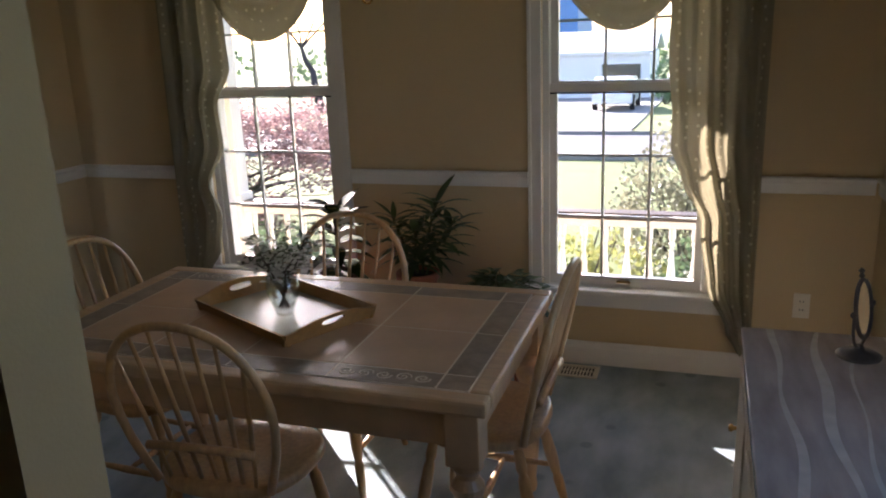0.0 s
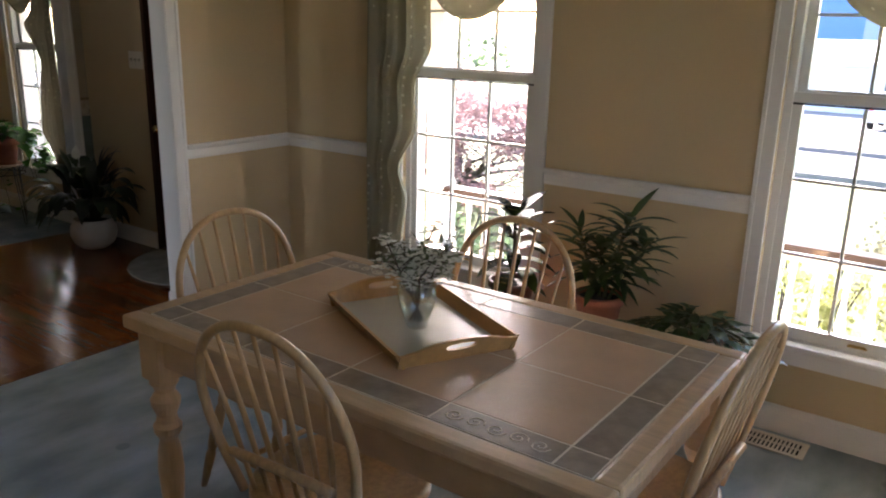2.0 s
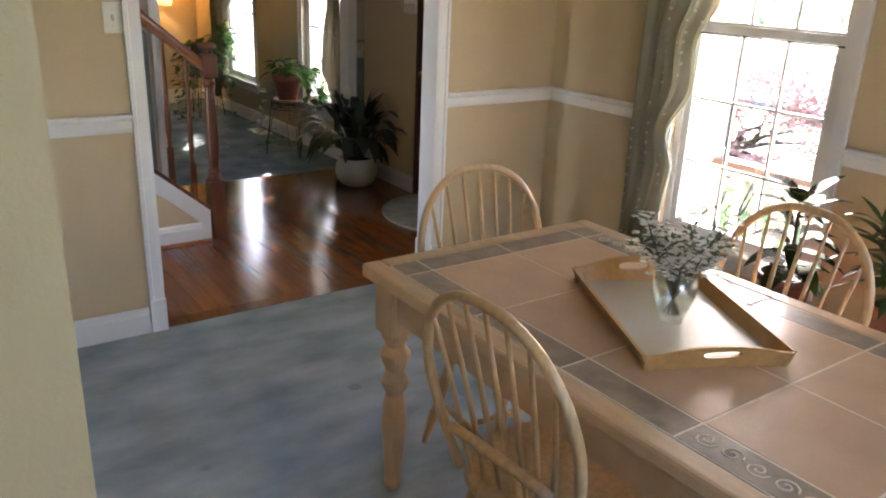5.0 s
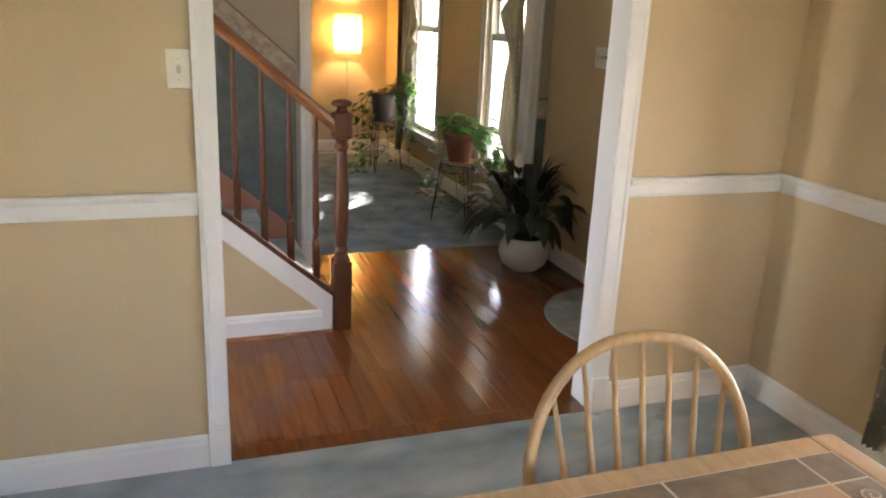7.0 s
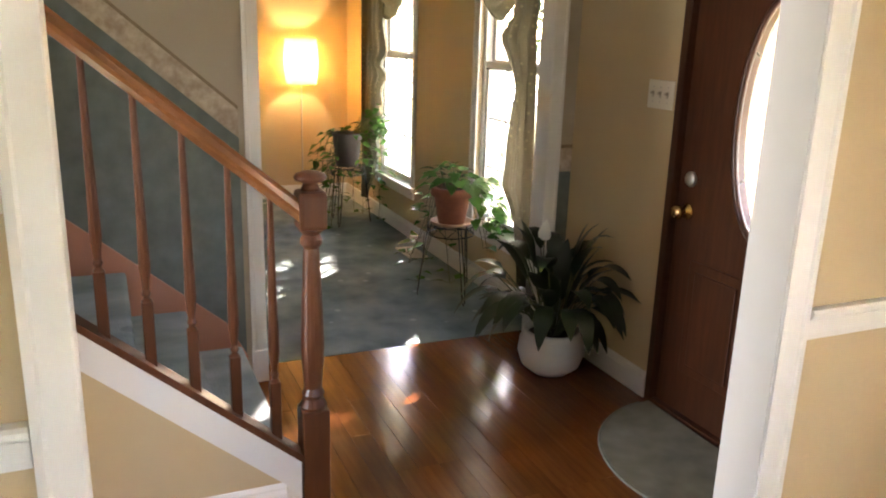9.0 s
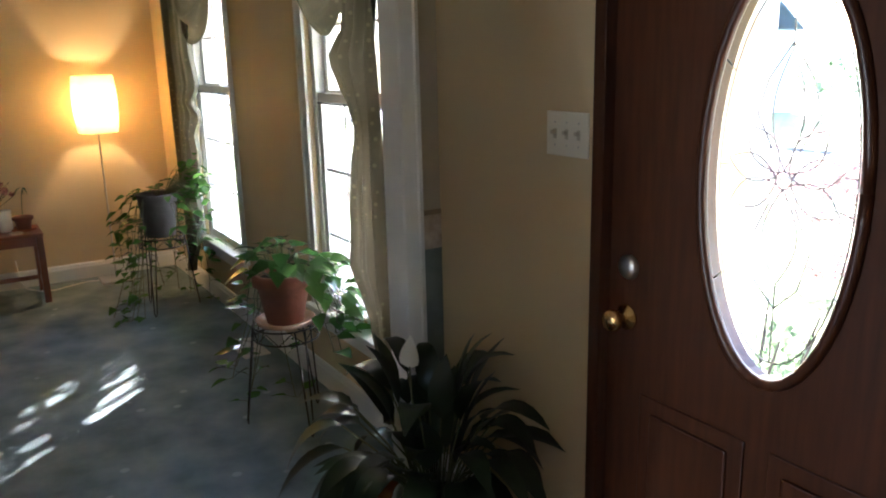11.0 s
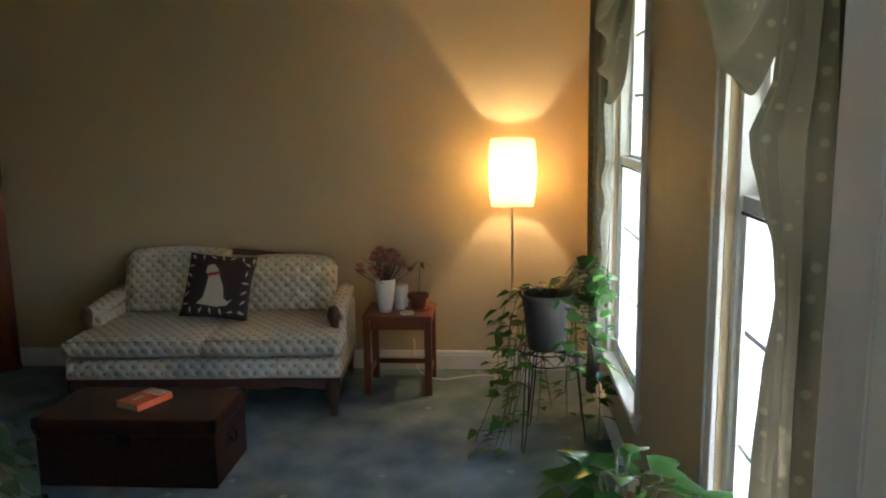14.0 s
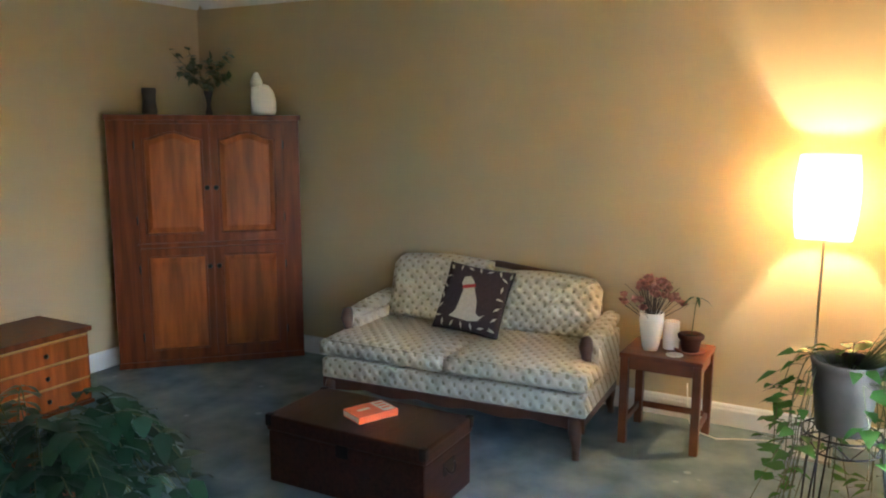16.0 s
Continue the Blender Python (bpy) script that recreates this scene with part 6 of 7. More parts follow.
part("vase", lathe(bmesh.new(), [(0.001, 0), (0.036, 0), (0.044, 0.03), (0.056, 0.11), (0.061, 0.15), (0.059, 0.192), (0.053, 0.192), (0.053, 0.15), (0.001, 0.13)], 24), M_CERAMIC, va, "white glazed vase", smooth=True)
rng = random.Random(14)
ps, ss = bmesh.new(), bmesh.new()
for k in range(44):
    a, q = k * 2.4, rng.uniform(0.15, 1)
    c = Vector((0.15 * q * math.cos(a), 0.15 * q * math.sin(a), 0.215 + 0.115 * (1 - q * q) + rng.uniform(-0.02, 0.025)))
    tube(ss, [(0.01 * math.cos(a), 0.01 * math.sin(a), 0.14), c], 0.0018, 4)
    for j in range(14):
        b = rng.uniform(0, 6.28)
        leaf(ps, c, (math.cos(b), math.sin(b), rng.uniform(0.1, 1.4)), rng.uniform(0.026, 0.042), 0.017, -0.9, n=3, tip=0.8, fold=0.4)
for k in range(5):
    a = k * 1.3
    tube(ss, [(0, 0, 0.14), (0.07 * math.cos(a), 0.07 * math.sin(a), 0.27), (0.14 * math.cos(a), 0.14 * math.sin(a), 0.335)], 0.0015, 4)
tagged(part("dried_bouquet", ps, M_DRIED, va, "dried pink and cream rose heads"), kind="stuff")
part("stem", ss, M_TWIG, va)
cn = tagged(part("pillar_candle", lathe(bmesh.new(), [(0.001, 0), (0.038, 0), (0.04, 0.004), (0.04, 0.138), (0.036, 0.142), (0.02, 0.136), (0.001, 0.136)], 24), M_CERAMIC, smooth=True, at=pose(-8.90, 2.785, 0.4685)), "plain white cylindrical vase on the side table", "vase")
co = tagged(part("coaster", lathe(bmesh.new(), [(0.001, 0), (0.04, 0), (0.042, 0.005), (0.04, 0.008), (0.03, 0.006), (0.001, 0.006)], 24), M_CERAMIC, smooth=True, at=pose(-8.78, 2.83, 0.4685)), "small white dish on the side table", "dish")
sp_ = thing("potted_plant", pose(-8.88, 2.885, 0.4685) @ Matrix.Diagonal((1.2, 1.2, 1.15, 1)), "thin-stemmed seedling in a small clay pot with saucer", "potted plant")
part("saucer", lathe(bmesh.new(), [(0.001, 0), (0.058, 0), (0.066, 0.012), (0.062, 0.014), (0.05, 0.005), (0.001, 0.005)], 22), M_TERRA, sp_, smooth=True)
pot(sp_, [(r, z + 0.006) for r, z in potprof(0.034, 0.046, 0.075, 0.02, 0.005)], mat("dark_clay_pot", (0.16, 0.055, 0.035), 0.7, var=0.3, scale=20), 0.038, 0.066, "small dark clay pot")
bm, lv = bmesh.new(), bmesh.new()
tube(bm, [(0, 0, 0.06), (-0.012, 0.004, 0.13), (-0.006, 0.01, 0.20), (0.01, 0.02, 0.245)], 0.0022, 5)
for z, a, l in ((0.245, 0.4, 0.07), (0.24, 1.6, 0.09), (0.23, 3.0, 0.06), (0.215, 4.4, 0.07), (0.245, 5.5, 0.08)):
    leaf(lv, (0.005, 0.015, z), (math.cos(a), math.sin(a), 0.4), l, 0.007, 1.8, n=5)
part("stem", bm, M_STEM, sp_)
part("foliage", lv, M_LEAFMID, sp_)

# ---- floor lamp ----
LX, LYP = -9.03, 3.434
fl = thing("floor_lamp", pose(LX, LYP, 0), "lit floor lamp with paper shade on a thin steel pole", "floor lamp")
part("base", box(bmesh.new(), -0.11, 0.11, -0.11, 0.11, 0.0, 0.016, 0.004), M_CHROME, fl, "flat square base")
part("pole", lathe(bmesh.new(), [(0.006, 0.016), (0.006, 1.16), (0.001, 1.16)], 10), M_CHROME, fl)
def shade_at(u, v):
    a = 2 * math.pi * u
    c, s = math.cos(a), math.sin(a)
    n = (abs(c) ** 5 + abs(s) ** 5) ** (-1 / 5)
    r = (0.112 + 0.026 * math.sin(math.pi * (0.12 + 0.72 * v))) * n
    return (r * c, r * s, 1.062 + 0.382 * v)
sh = cloth("shade", shade_at, 48, 10, M_SHADE, fl, label="glowing cream paper shade")
part("shade_spider", tube(tube(bmesh.new(), [(-0.12, 0, 1.16), (0.12, 0, 1.16)], 0.002, 5), [(0, -0.12, 1.161), (0, 0.12, 1.161)], 0.002, 5), M_CHROME, fl)
M_BULB = bpy.data.materials.new("lit_bulb")
M_BULB.use_nodes = True
M_BULB.node_tree.nodes["Principled BSDF"].inputs["Emission Color"].default_value = (1.0, 0.72, 0.36, 1)
M_BULB.node_tree.nodes["Principled BSDF"].inputs["Emission Strength"].default_value = 8.0
part("socket", lathe(bmesh.new(), [(0.016, 1.16), (0.018, 1.20), (0.001, 1.20)], 12), M_CHROME, fl)
bulb = part("bulb", lathe(bmesh.new(), [(0.012, 1.201), (0.02, 1.22), (0.029, 1.245), (0.024, 1.27), (0.001, 1.278)], 16), M_BULB, fl, "lit bulb", smooth=True)
bulb.visible_shadow = False
lamp = new("lamp_bulb_light", bpy.data.lights.new("lamp_bulb_light", "POINT"))
lamp.data.energy, lamp.data.color, lamp.data.shadow_soft_size = LAMP_W, (1.0, 0.67, 0.32), 0.028
lamp.parent, lamp.location = fl, (0, 0, 1.245)
cable = [(-9.03, 3.40, 0.008), (-9.08, 3.25, 0.006), (-9.03, 3.12, 0.006), (-8.98, 3.02, 0.006), (-9.02, 2.93, 0.006), (-9.12, 2.86, 0.01), (-9.19, 2.83, 0.05), (-9.203, 2.82, 0.2)]
tagged(part("power_cord", tube(bmesh.new(), cable, 0.0035, 6), M_WHITE, smooth=True), "white lamp cord lying on the carpet by the wall", "cord")

# ---- corner cabinet ----
A_, B_ = Vector((-8.30, -0.565)), Vector((-9.135, 0.27))
mid = (A_ + B_) / 2
ac = thing("corner_cabinet", Matrix.Translation((mid.x, mid.y, 0)) @ Matrix.Rotation(radians(135), 4, "Z"), "tall red-stained pine corner cabinet with four panelled doors", "cabinet")
AW = (B_ - A_).length / 2           # local x along the front, +y out of the corner is -y below
bm = bmesh.new()
out = [(-AW, 0.0), (AW, 0.0), (AW - 0.06, 0.075), (0.12, 0.60), (-0.12, 0.60), (-AW + 0.06, 0.075)]
for z0, z1, g in ((0.04, 1.595, 1.0),):
    lo = [bm.verts.new((x, y, z0)) for x, y in out]
    hi = [bm.verts.new((x, y, z1)) for x, y in out]
    bm.faces.new(list(reversed(lo)))
    bm.faces.new(hi)
    for i in range(6):
        j = (i + 1) % 6
        bm.faces.new((lo[i], lo[j], hi[j], hi[i]))
part("body", bm, M_ARM, ac)
def slab(name, g, z0, z1, yoff):
    bm = bmesh.new()
    o = [(x * g, y - yoff if y == 0 else y - 0.002) for x, y in out]
    lo = [bm.verts.new((x, y, z0)) for x, y in o]
    hi = [bm.verts.new((x, y, z1)) for x, y in o]
    bm.faces.new(list(reversed(lo)))
    bm.faces.new(hi)
    for i in range(6):
        j = (i + 1) % 6
        bm.faces.new((lo[i], lo[j], hi[j], hi[i]))
    part(name, bm, M_ARM, ac)
slab("cornice", 1.015, 1.5955, 1.63, 0.022)
slab("plinth", 1.005, 0.0, 0.0395, 0.008)
part("mid_rail", box(bmesh.new(), -AW + 0.15, AW - 0.10, -0.012, -0.0005, 0.79, 0.815, 0.003), M_ARM, ac)
X0, X1 = -AW + 0.165, AW - 0.115
XM = (X0 + X1) / 2
for z0, z1, arch in ((0.06, 0.785, 0), (0.82, 1.575, 1)):
    for a, b, s in ((X0, XM - 0.003, -1), (XM + 0.003, X1, 1)):
        dr = part("door", box(bmesh.new(), a, b, -0.02, -0.0005, z0, z1, 0.004), M_ARM, ac, "panelled door")
        p0, p1, q0, q1 = a + 0.05, b - 0.05, z0 + 0.06, z1 - 0.055
        n = 14
        tp_ = [(p1 + (p0 - p1) * i / n, q1 - (0.0 if not arch else 0.045 * (0.5 + 0.5 * math.cos(2 * math.pi * i / n)))) for i in range(n + 1)]
        rim = [(p0, q0), (p1, q0)] + tp_
        shrink = lambda pts, k, h: [((x - (p0 + p1) / 2) * k + (p0 + p1) / 2, (z - (q0 + q1) / 2) * h + (q0 + q1) / 2) for x, z in pts]
        part("panel_moulding", tube(bmesh.new(), [(x, -0.0205, z) for x, z in rim + rim[:2]], 0.0065, 8), M_ARM, dr, "rounded moulding round the panel", smooth=True)
        rings = [(rim, -0.0204), (shrink(rim, 0.955, 0.975), -0.0208), (shrink(rim, 0.80, 0.875), -0.0345), (shrink(rim, 0.785, 0.865), -0.0345)]
        bm = bmesh.new()
        loops = [[bm.verts.new((x, y, z)) for x, z in pts] for pts, y in rings]
        for a_, b_ in zip(loops, loops[1:]):
            for i in range(len(a_)):
                k = (i + 1) % len(a_)
                bm.faces.new((a_[i], a_[k], b_[k], b_[i]))
        bm.faces.new(loops[-1])
        part("raised_panel", bm, M_ARMP, dr, "lighter raised panel with sloped edges")
        kz = 1.17 if arch else 0.66
        kx = (b - 0.025) if s < 0 else (a + 0.025)
        part("knob", lathe(bmesh.new(), [(0.007, 0), (0.007, 0.012), (0.016, 0.02), (0.013, 0.03), (0.001, 0.033)], 14, m=Matrix.Translation((kx, -0.0205, kz)) @ Matrix.Rotation(radians(90), 4, "X")), M_BLACK, dr, "dark knob", smooth=True)
    for x in (X0 - 0.012, X1 + 0.004):
        for z in (z0 + 0.12, z1 - 0.16):
            part("hinge", box(bmesh.new(), x, x + 0.008, -0.024, -0.001, z, z + 0.05, 0.001), M_BLACK, ac)
def ontop(lx, ly):
    v = ac.matrix_basis @ Vector((lx, ly, 1.6305))
    return v
v = ontop(-0.33, 0.07)
tagged(part("jar", lathe(bmesh.new(), [(0.001, 0), (0.045, 0), (0.048, 0.02), (0.04, 0.08), (0.045, 0.15), (0.042, 0.165), (0.034, 0.165), (0.001, 0.15)], 20), M_POTDK, smooth=True, at=pose(*v)), "small dark jar on the corner cabinet", "jar")
v = ontop(0.03, 0.10)
vs_ = thing("flower_vase", pose(*v), "slim dark vase of green leafy sprigs on the corner cabinet", "vase")
part("vase", lathe(bmesh.new(), [(0.001, 0), (0.026, 0), (0.018, 0.03), (0.012, 0.06), (0.02, 0.11), (0.032, 0.15), (0.028, 0.15), (0.001, 0.11)], 18), M_POTDK, vs_, smooth=True)
rng = random.Random(44)
lv, st = bmesh.new(), bmesh.new()
for k in range(15):
    a = k * 2.4
    o = Vector((math.cos(a), math.sin(a) * 0.6, 0))
    e_ = o * rng.uniform(0.06, 0.26) + Vector((0, 0, rng.uniform(0.2, 0.42)))
    pts = [Vector((0, 0, 0.12)), e_ * 0.5 + Vector((0, 0, 0.09)), e_]
    tube(st, pts, 0.0016, 4)
    for j in range(12):
        c = pts[1].lerp(e_, rng.uniform(0, 1)) + Vector((rng.gauss(0, 0.012), rng.gauss(0, 0.012), rng.gauss(0, 0.012)))
        leaf(lv, c, (rng.uniform(-1, 1), rng.uniform(-1, 1), rng.uniform(-0.4, 0.8)), rng.uniform(0.045, 0.07), 0.019, 0.5, n=3)
part("foliage", lv, M_SPRIG, vs_)
part("stem", st, M_STEM, vs_)
v = ontop(0.36, 0.07)
tagged(part("figurine", lathe(lathe(lathe(bmesh.new(), [(0.001, 0), (0.07, 0), (0.08, 0.03), (0.08, 0.09), (0.066, 0.15), (0.035, 0.19), (0.001, 0.2)], 18, at=(-0.012, 0.012, 0)), [(0.001, 0.0), (0.05, 0.01), (0.052, 0.10), (0.045, 0.18), (0.001, 0.21)], 16, at=(0.012, -0.012, 0)), [(0.001, 0.17), (0.035, 0.18), (0.042, 0.205), (0.033, 0.235), (0.014, 0.272), (0.001, 0.275)], 16, at=(0.02, -0.02, 0)), M_CERAMIC, smooth=True, at=pose(*v)), "white ceramic figurine on the corner cabinet", "figurine")

# ---- cedar chest ----
cc = thing("cedar_chest", pose(-7.29, -0.43, 0), "red cedar chest of low drawers against the back wall", "chest")
part("body", box(bmesh.new(), -0.53, 0.53, -0.23, 0.215, 0.02, 0.42, 0.004), M_ARM, cc)
part("lid", box(bmesh.new(), -0.545, 0.545, -0.235, 0.235, 0.4205, 0.45, 0.006), M_ARM, cc)
part("plinth", box(bmesh.new(), -0.54, 0.54, -0.235, 0.225, 0.0, 0.0195, 0.002), M_ARM, cc)
for z0, z1 in ((0.035, 0.15), (0.165, 0.275), (0.29, 0.40)):
    f = part("drawer_front", box(bmesh.new(), -0.515, 0.515, 0.2155, 0.228, z0, z1, 0.003), M_ARMP, cc)
    for x in (-0.25, 0.25):
        part("pull", lathe(bmesh.new(), [(0.006, 0), (0.006, 0.01), (0.014, 0.016), (0.001, 0.026)], 12, m=Matrix.Translation((x, 0.2285, (z0 + z1) / 2)) @ Matrix.Rotation(radians(-90), 4, "X")), M_BLACK, f, smooth=True)
    part("pale_strip", box(bmesh.new(), -0.52, 0.52, 0.2155, 0.222, z1 + 0.002, z1 + 0.012), M_TRAY, cc, "pale edge strip")


# ---- outside ----
GZ = -0.85
gz = lambda y: GZ - 0.0376 * min(max(y - 8.0, 0.0), 62.0)      # the lawn falls gently towards the street


def strip(y0, y1, x0, x1, lift, drop, material, name, label, category):
    """A slab that follows the falling ground."""
    ys = [y0] + [y for y in (8.0, 70.0) if y0 < y < y1] + [y1]
    return structure(name, prism(bmesh.new(), [(y, gz(y) + lift) for y in ys] + [(y, gz(y) - drop) for y in reversed(ys)], x0, x1, YX), material, label, category)


strip(-300, 700, -400, 400, 0.0, 0.5, M_LAWN, "ground", "sunlit lawn falling towards the street", "ground")
strip(17.5, 23.0, -300, 300, 0.03, 0.1, M_ROAD, "road", "street beyond the lawn, coloured dark for tree shadows", "road")
strip(23.05, 44.0, -12.0, -1.9, 0.04, 0.1, M_DRIVE, "driveway", "pale driveway across the street", "driveway")
for y in (17.4, 23.0):
    strip(y, y + (0.09 if y < 20 else 0.045), -300, 300, 0.13, 0.1, M_DRIVE, "kerb", "low concrete kerb", "kerb")

# porch
PF = -0.28
porch = thing("porch", pose(0, 0, 0), "white front porch with a balustrade and roof", "porch")
part("porch_floor", box(bmesh.new(), -10.2, 1.6, YF + 0.151, 5.38, PF - 0.12, PF), M_DECK, porch, "grey boarded floor")
part("porch_foundation", box(bmesh.new(), -10.1, 1.5, YF + 0.16, 5.30, GZ - 0.1, PF - 0.121), M_DRIVE, porch)
part("porch_roof", box(bmesh.new(), -10.3, 1.7, YF + 0.151, 5.62, 2.62, 2.74), M_SIDING, porch, "white porch ceiling")
part("porch_beam", box(bmesh.new(), -10.2, 1.6, 5.14, 5.28, 2.05, 2.619), M_SIDING, porch)
PY = 5.21
# The post at -1.18 is unseen, added to shade part of the dining floor
posts = [-9.6, -6.85, -5.27, -3.07, -1.18, 1.3]
for x in posts:
    # The wide post is set to block the sun through the door's oval
    hw = 0.21 if x == -5.27 else 0.065
    part("porch_post", box(bmesh.new(), x - hw, x + hw, PY - 0.065, PY + 0.065, PF, 2.049, 0.006), M_SIDING, porch) if hw > 0.1 else part("porch_post", box(box(box(bmesh.new(), x - 0.065, x + 0.065, PY - 0.065, PY + 0.065, PF, 2.049, 0.006), x - 0.085, x + 0.085, PY - 0.085, PY + 0.085, PF, PF + 0.16, 0.008), x - 0.085, x + 0.085, PY - 0.085, PY + 0.085, 0.46, 0.53, 0.008), M_SIDING, porch)
BAL = [(0.022, 0.0), (0.022, 0.10), (0.014, 0.115), (0.024, 0.16), (0.028, 0.21), (0.022, 0.28), (0.014, 0.36), (0.013, 0.42), (0.02, 0.44), (0.014, 0.455), (0.022, 0.475), (0.022, 0.56)]
bal_data = None
for a, b in zip(posts, posts[1:]):
    if a == -5.27:
        continue                # steps up to the entrance
    part("rail_cap", box(bmesh.new(), a + 0.066, b - 0.066, PY - 0.055, PY + 0.055, 0.44, 0.485, 0.006), M_PORCHRAIL, porch, "brown rail cap")
    part("lower_rail", box(bmesh.new(), a + 0.066, b - 0.066, PY - 0.03, PY + 0.03, PF + 0.08, PF + 0.13, 0.004), M_SIDING, porch)
    part("upper_rail", box(bmesh.new(), a + 0.066, b - 0.066, PY - 0.035, PY + 0.035, 0.39, 0.4395, 0.004), M_SIDING, porch)
    n = int((b - a - 0.13) / 0.135)
    for k in range(n):
        x = a + 0.065 + (k + 0.5) * (b - a - 0.13) / n
        if bal_data is None:
            o = part("baluster", lathe(bmesh.new(), BAL, 10), M_SIDING, porch)
            bal_data = o.data
        else:
            o = new("baluster", bal_data)
            o.parent = porch
        o.matrix_basis = pose(x, PY, PF + 0.125)


def clump(bm, c, r, n, size, rng, flat=1.0, hollow=0.55):
    """Small leaves scattered through a rounded mass, thicker towards its outside."""
    for _ in range(n):
        v = Vector((rng.gauss(0, 1), rng.gauss(0, 1), rng.gauss(0, 1))).normalized()
        q = r * (hollow + (1 - hollow) * rng.random() ** 0.5) * (1 + 0.12 * math.sin(5 * v.x + 3 * v.z) + 0.1 * math.sin(7 * v.y))
        p = Vector(c) + Vector((v.x * q, v.y * q, v.z * q * flat))
        w = (v + Vector((rng.uniform(-1, 1), rng.uniform(-1, 1), rng.uniform(-1, 1)))).normalized()
        s = w.cross(Vector((rng.uniform(-1, 1), rng.uniform(-1, 1), 0.3))).normalized() * size * 0.45
        u = w * size
        bm.faces.new([bm.verts.new(p - s * 0.3), bm.verts.new(p + s + u * 0.5), bm.verts.new(p + u), bm.verts.new(p - s + u * 0.5)])


def shrub(name, at, balls, n, size, material, label, seed):
    rng = random.Random(seed)
    e = thing(name, pose(at[0], at[1], gz(at[1])), label, "shrub")
    bm = bmesh.new()
    for x, y, z, r, f in balls:
        clump(bm, (x, y, z), r, int(n * r * r), size, rng, f)
    part("foliage", bm, material, e)
    st = bmesh.new()
    for k in range(9):
        a = k * 2.4
        tube(st, [(0.08 * math.cos(a), 0.08 * math.sin(a), -0.02), (0.3 * math.cos(a), 0.3 * math.sin(a), 0.45), (0.45 * math.cos(a), 0.4 * math.sin(a), 0.85)], [0.02, 0.013, 0.006], 6)
    part("stems", st, M_BARK, e)
    return e


shrub("shrub", (0.05, 8.6), [(0, 0, 0.75, 0.62, 1.15), (0.45, 0.1, 0.85, 0.6, 1.1), (-0.2, -0.1, 0.45, 0.55, 0.9), (0.9, 0.1, 0.7, 0.55, 1.1)], 4200, 0.055, M_TWIGGY, "large rounded budding shrub on the lawn", 1)
shrub("shrub", (-0.85, 6.3), [(0, 0, 0.55, 0.42, 0.9), (0.45, 0.1, 0.5, 0.4, 0.9)], 3600, 0.05, M_SHRUBY, "yellow-green shrub behind the porch rail", 2)
shrub("shrub", (0.75, 6.3), [(0, 0, 0.55, 0.48, 0.9), (-0.5, 0.05, 0.45, 0.38, 0.9)], 3600, 0.05, M_HEDGE, "green shrub behind the porch rail", 3)
for k, (x, r) in enumerate(((-2.2, 0.42), (-3.9, 0.4), (-5.9, 0.45), (-7.6, 0.45), (-8.9, 0.5))):
    shrub("shrub", (x, 6.35), [(0, 0, 0.48, r, 0.9), (0.4, 0.1, 0.4, r * 0.85, 0.9)], 2600, 0.05, M_HEDGE, "clipped green shrub along the porch", 10 + k)


def tree(at, height, spread, seed, label, leaves=None, trunk=0.09, size=0.07, n=900, limbs=7, levels=3, flat=0.5, reach=1.6, top=None):
    rng = random.Random(seed)
    e = thing("tree", pose(at[0], at[1], gz(at[1])), label, "tree")
    wood, crown = bmesh.new(), bmesh.new()
    tips = []
    def grow(p, d, length, rad, level):
        pts, rads = [p.copy()], [rad]
        for i in range(5):
            d = (d + Vector((rng.gauss(0, 0.22), rng.gauss(0, 0.22), rng.gauss(0.02, 0.14)))).normalized()
            p = p + d * length / 5
            pts.append(p.copy())
            rads.append(rad * (1 - 0.13 * (i + 1)))
        tube(wood, pts, rads, 7 if level < 2 else 5)
        if level >= levels:
            tips.extend(pts[2:])
            return
        for k in range(limbs if level == 0 else 3):
            a = rng.uniform(0, 6.28) + k * 6.28 / limbs
            q = pts[-1] if (level == 0 or k == 0) else pts[rng.choice((3, 4, 5))]
            out = Vector((math.cos(a), math.sin(a), 0))
            nd = (d * (0.35 if level == 0 else 0.8) + out * spread * (1.0 if level == 0 else 0.6) + Vector((0, 0, flat))).normalized()
            grow(q, nd, length * rng.uniform(0.65, 0.95) * (reach if level == 0 else 0.85), rads[-1] * 0.66, level + 1)
    grow(Vector((0, 0, -0.05)), Vector((0.08, 0, 1)), height, trunk, 0)
    part("trunk", wood, M_BARK, e, "dark branching trunk")
    if leaves:
        for _ in range(n):
            c = rng.choice(tips) + Vector((rng.gauss(0, 0.10), rng.gauss(0, 0.10), rng.gauss(0.04, 0.08)))
            clump(crown, c, 0.08, 4, size, rng)
        part("crown", crown, leaves, e, "thin crown of small leaves")
    if top:
        e.matrix_basis = e.matrix_basis @ Matrix.Diagonal((1.25, 1.15, top / max(p.z for p in tips), 1))
    return e


tree((-6.4, 10.8), 0.42, 1.3, 5, "low spreading maple with pinkish red leaves on the lawn", M_MAPLE, 0.27, 0.05, 5200, 11, 4, 0.30, 3.2, 1.95)
tree((-12.5, 27.0), 3.2, 0.8, 8, "tall bare tree across the street", None, 0.22, levels=4, limbs=5, flat=0.9)
tree((-17.0, 34.0), 3.6, 0.8, 12, "tall bare tree far across the street", None, 0.25, levels=3, limbs=5, flat=0.9)
tree((-26.0, 30.0), 3.0, 0.8, 15, "tall bare tree far across the street", None, 0.22, levels=3, limbs=5, flat=0.9)
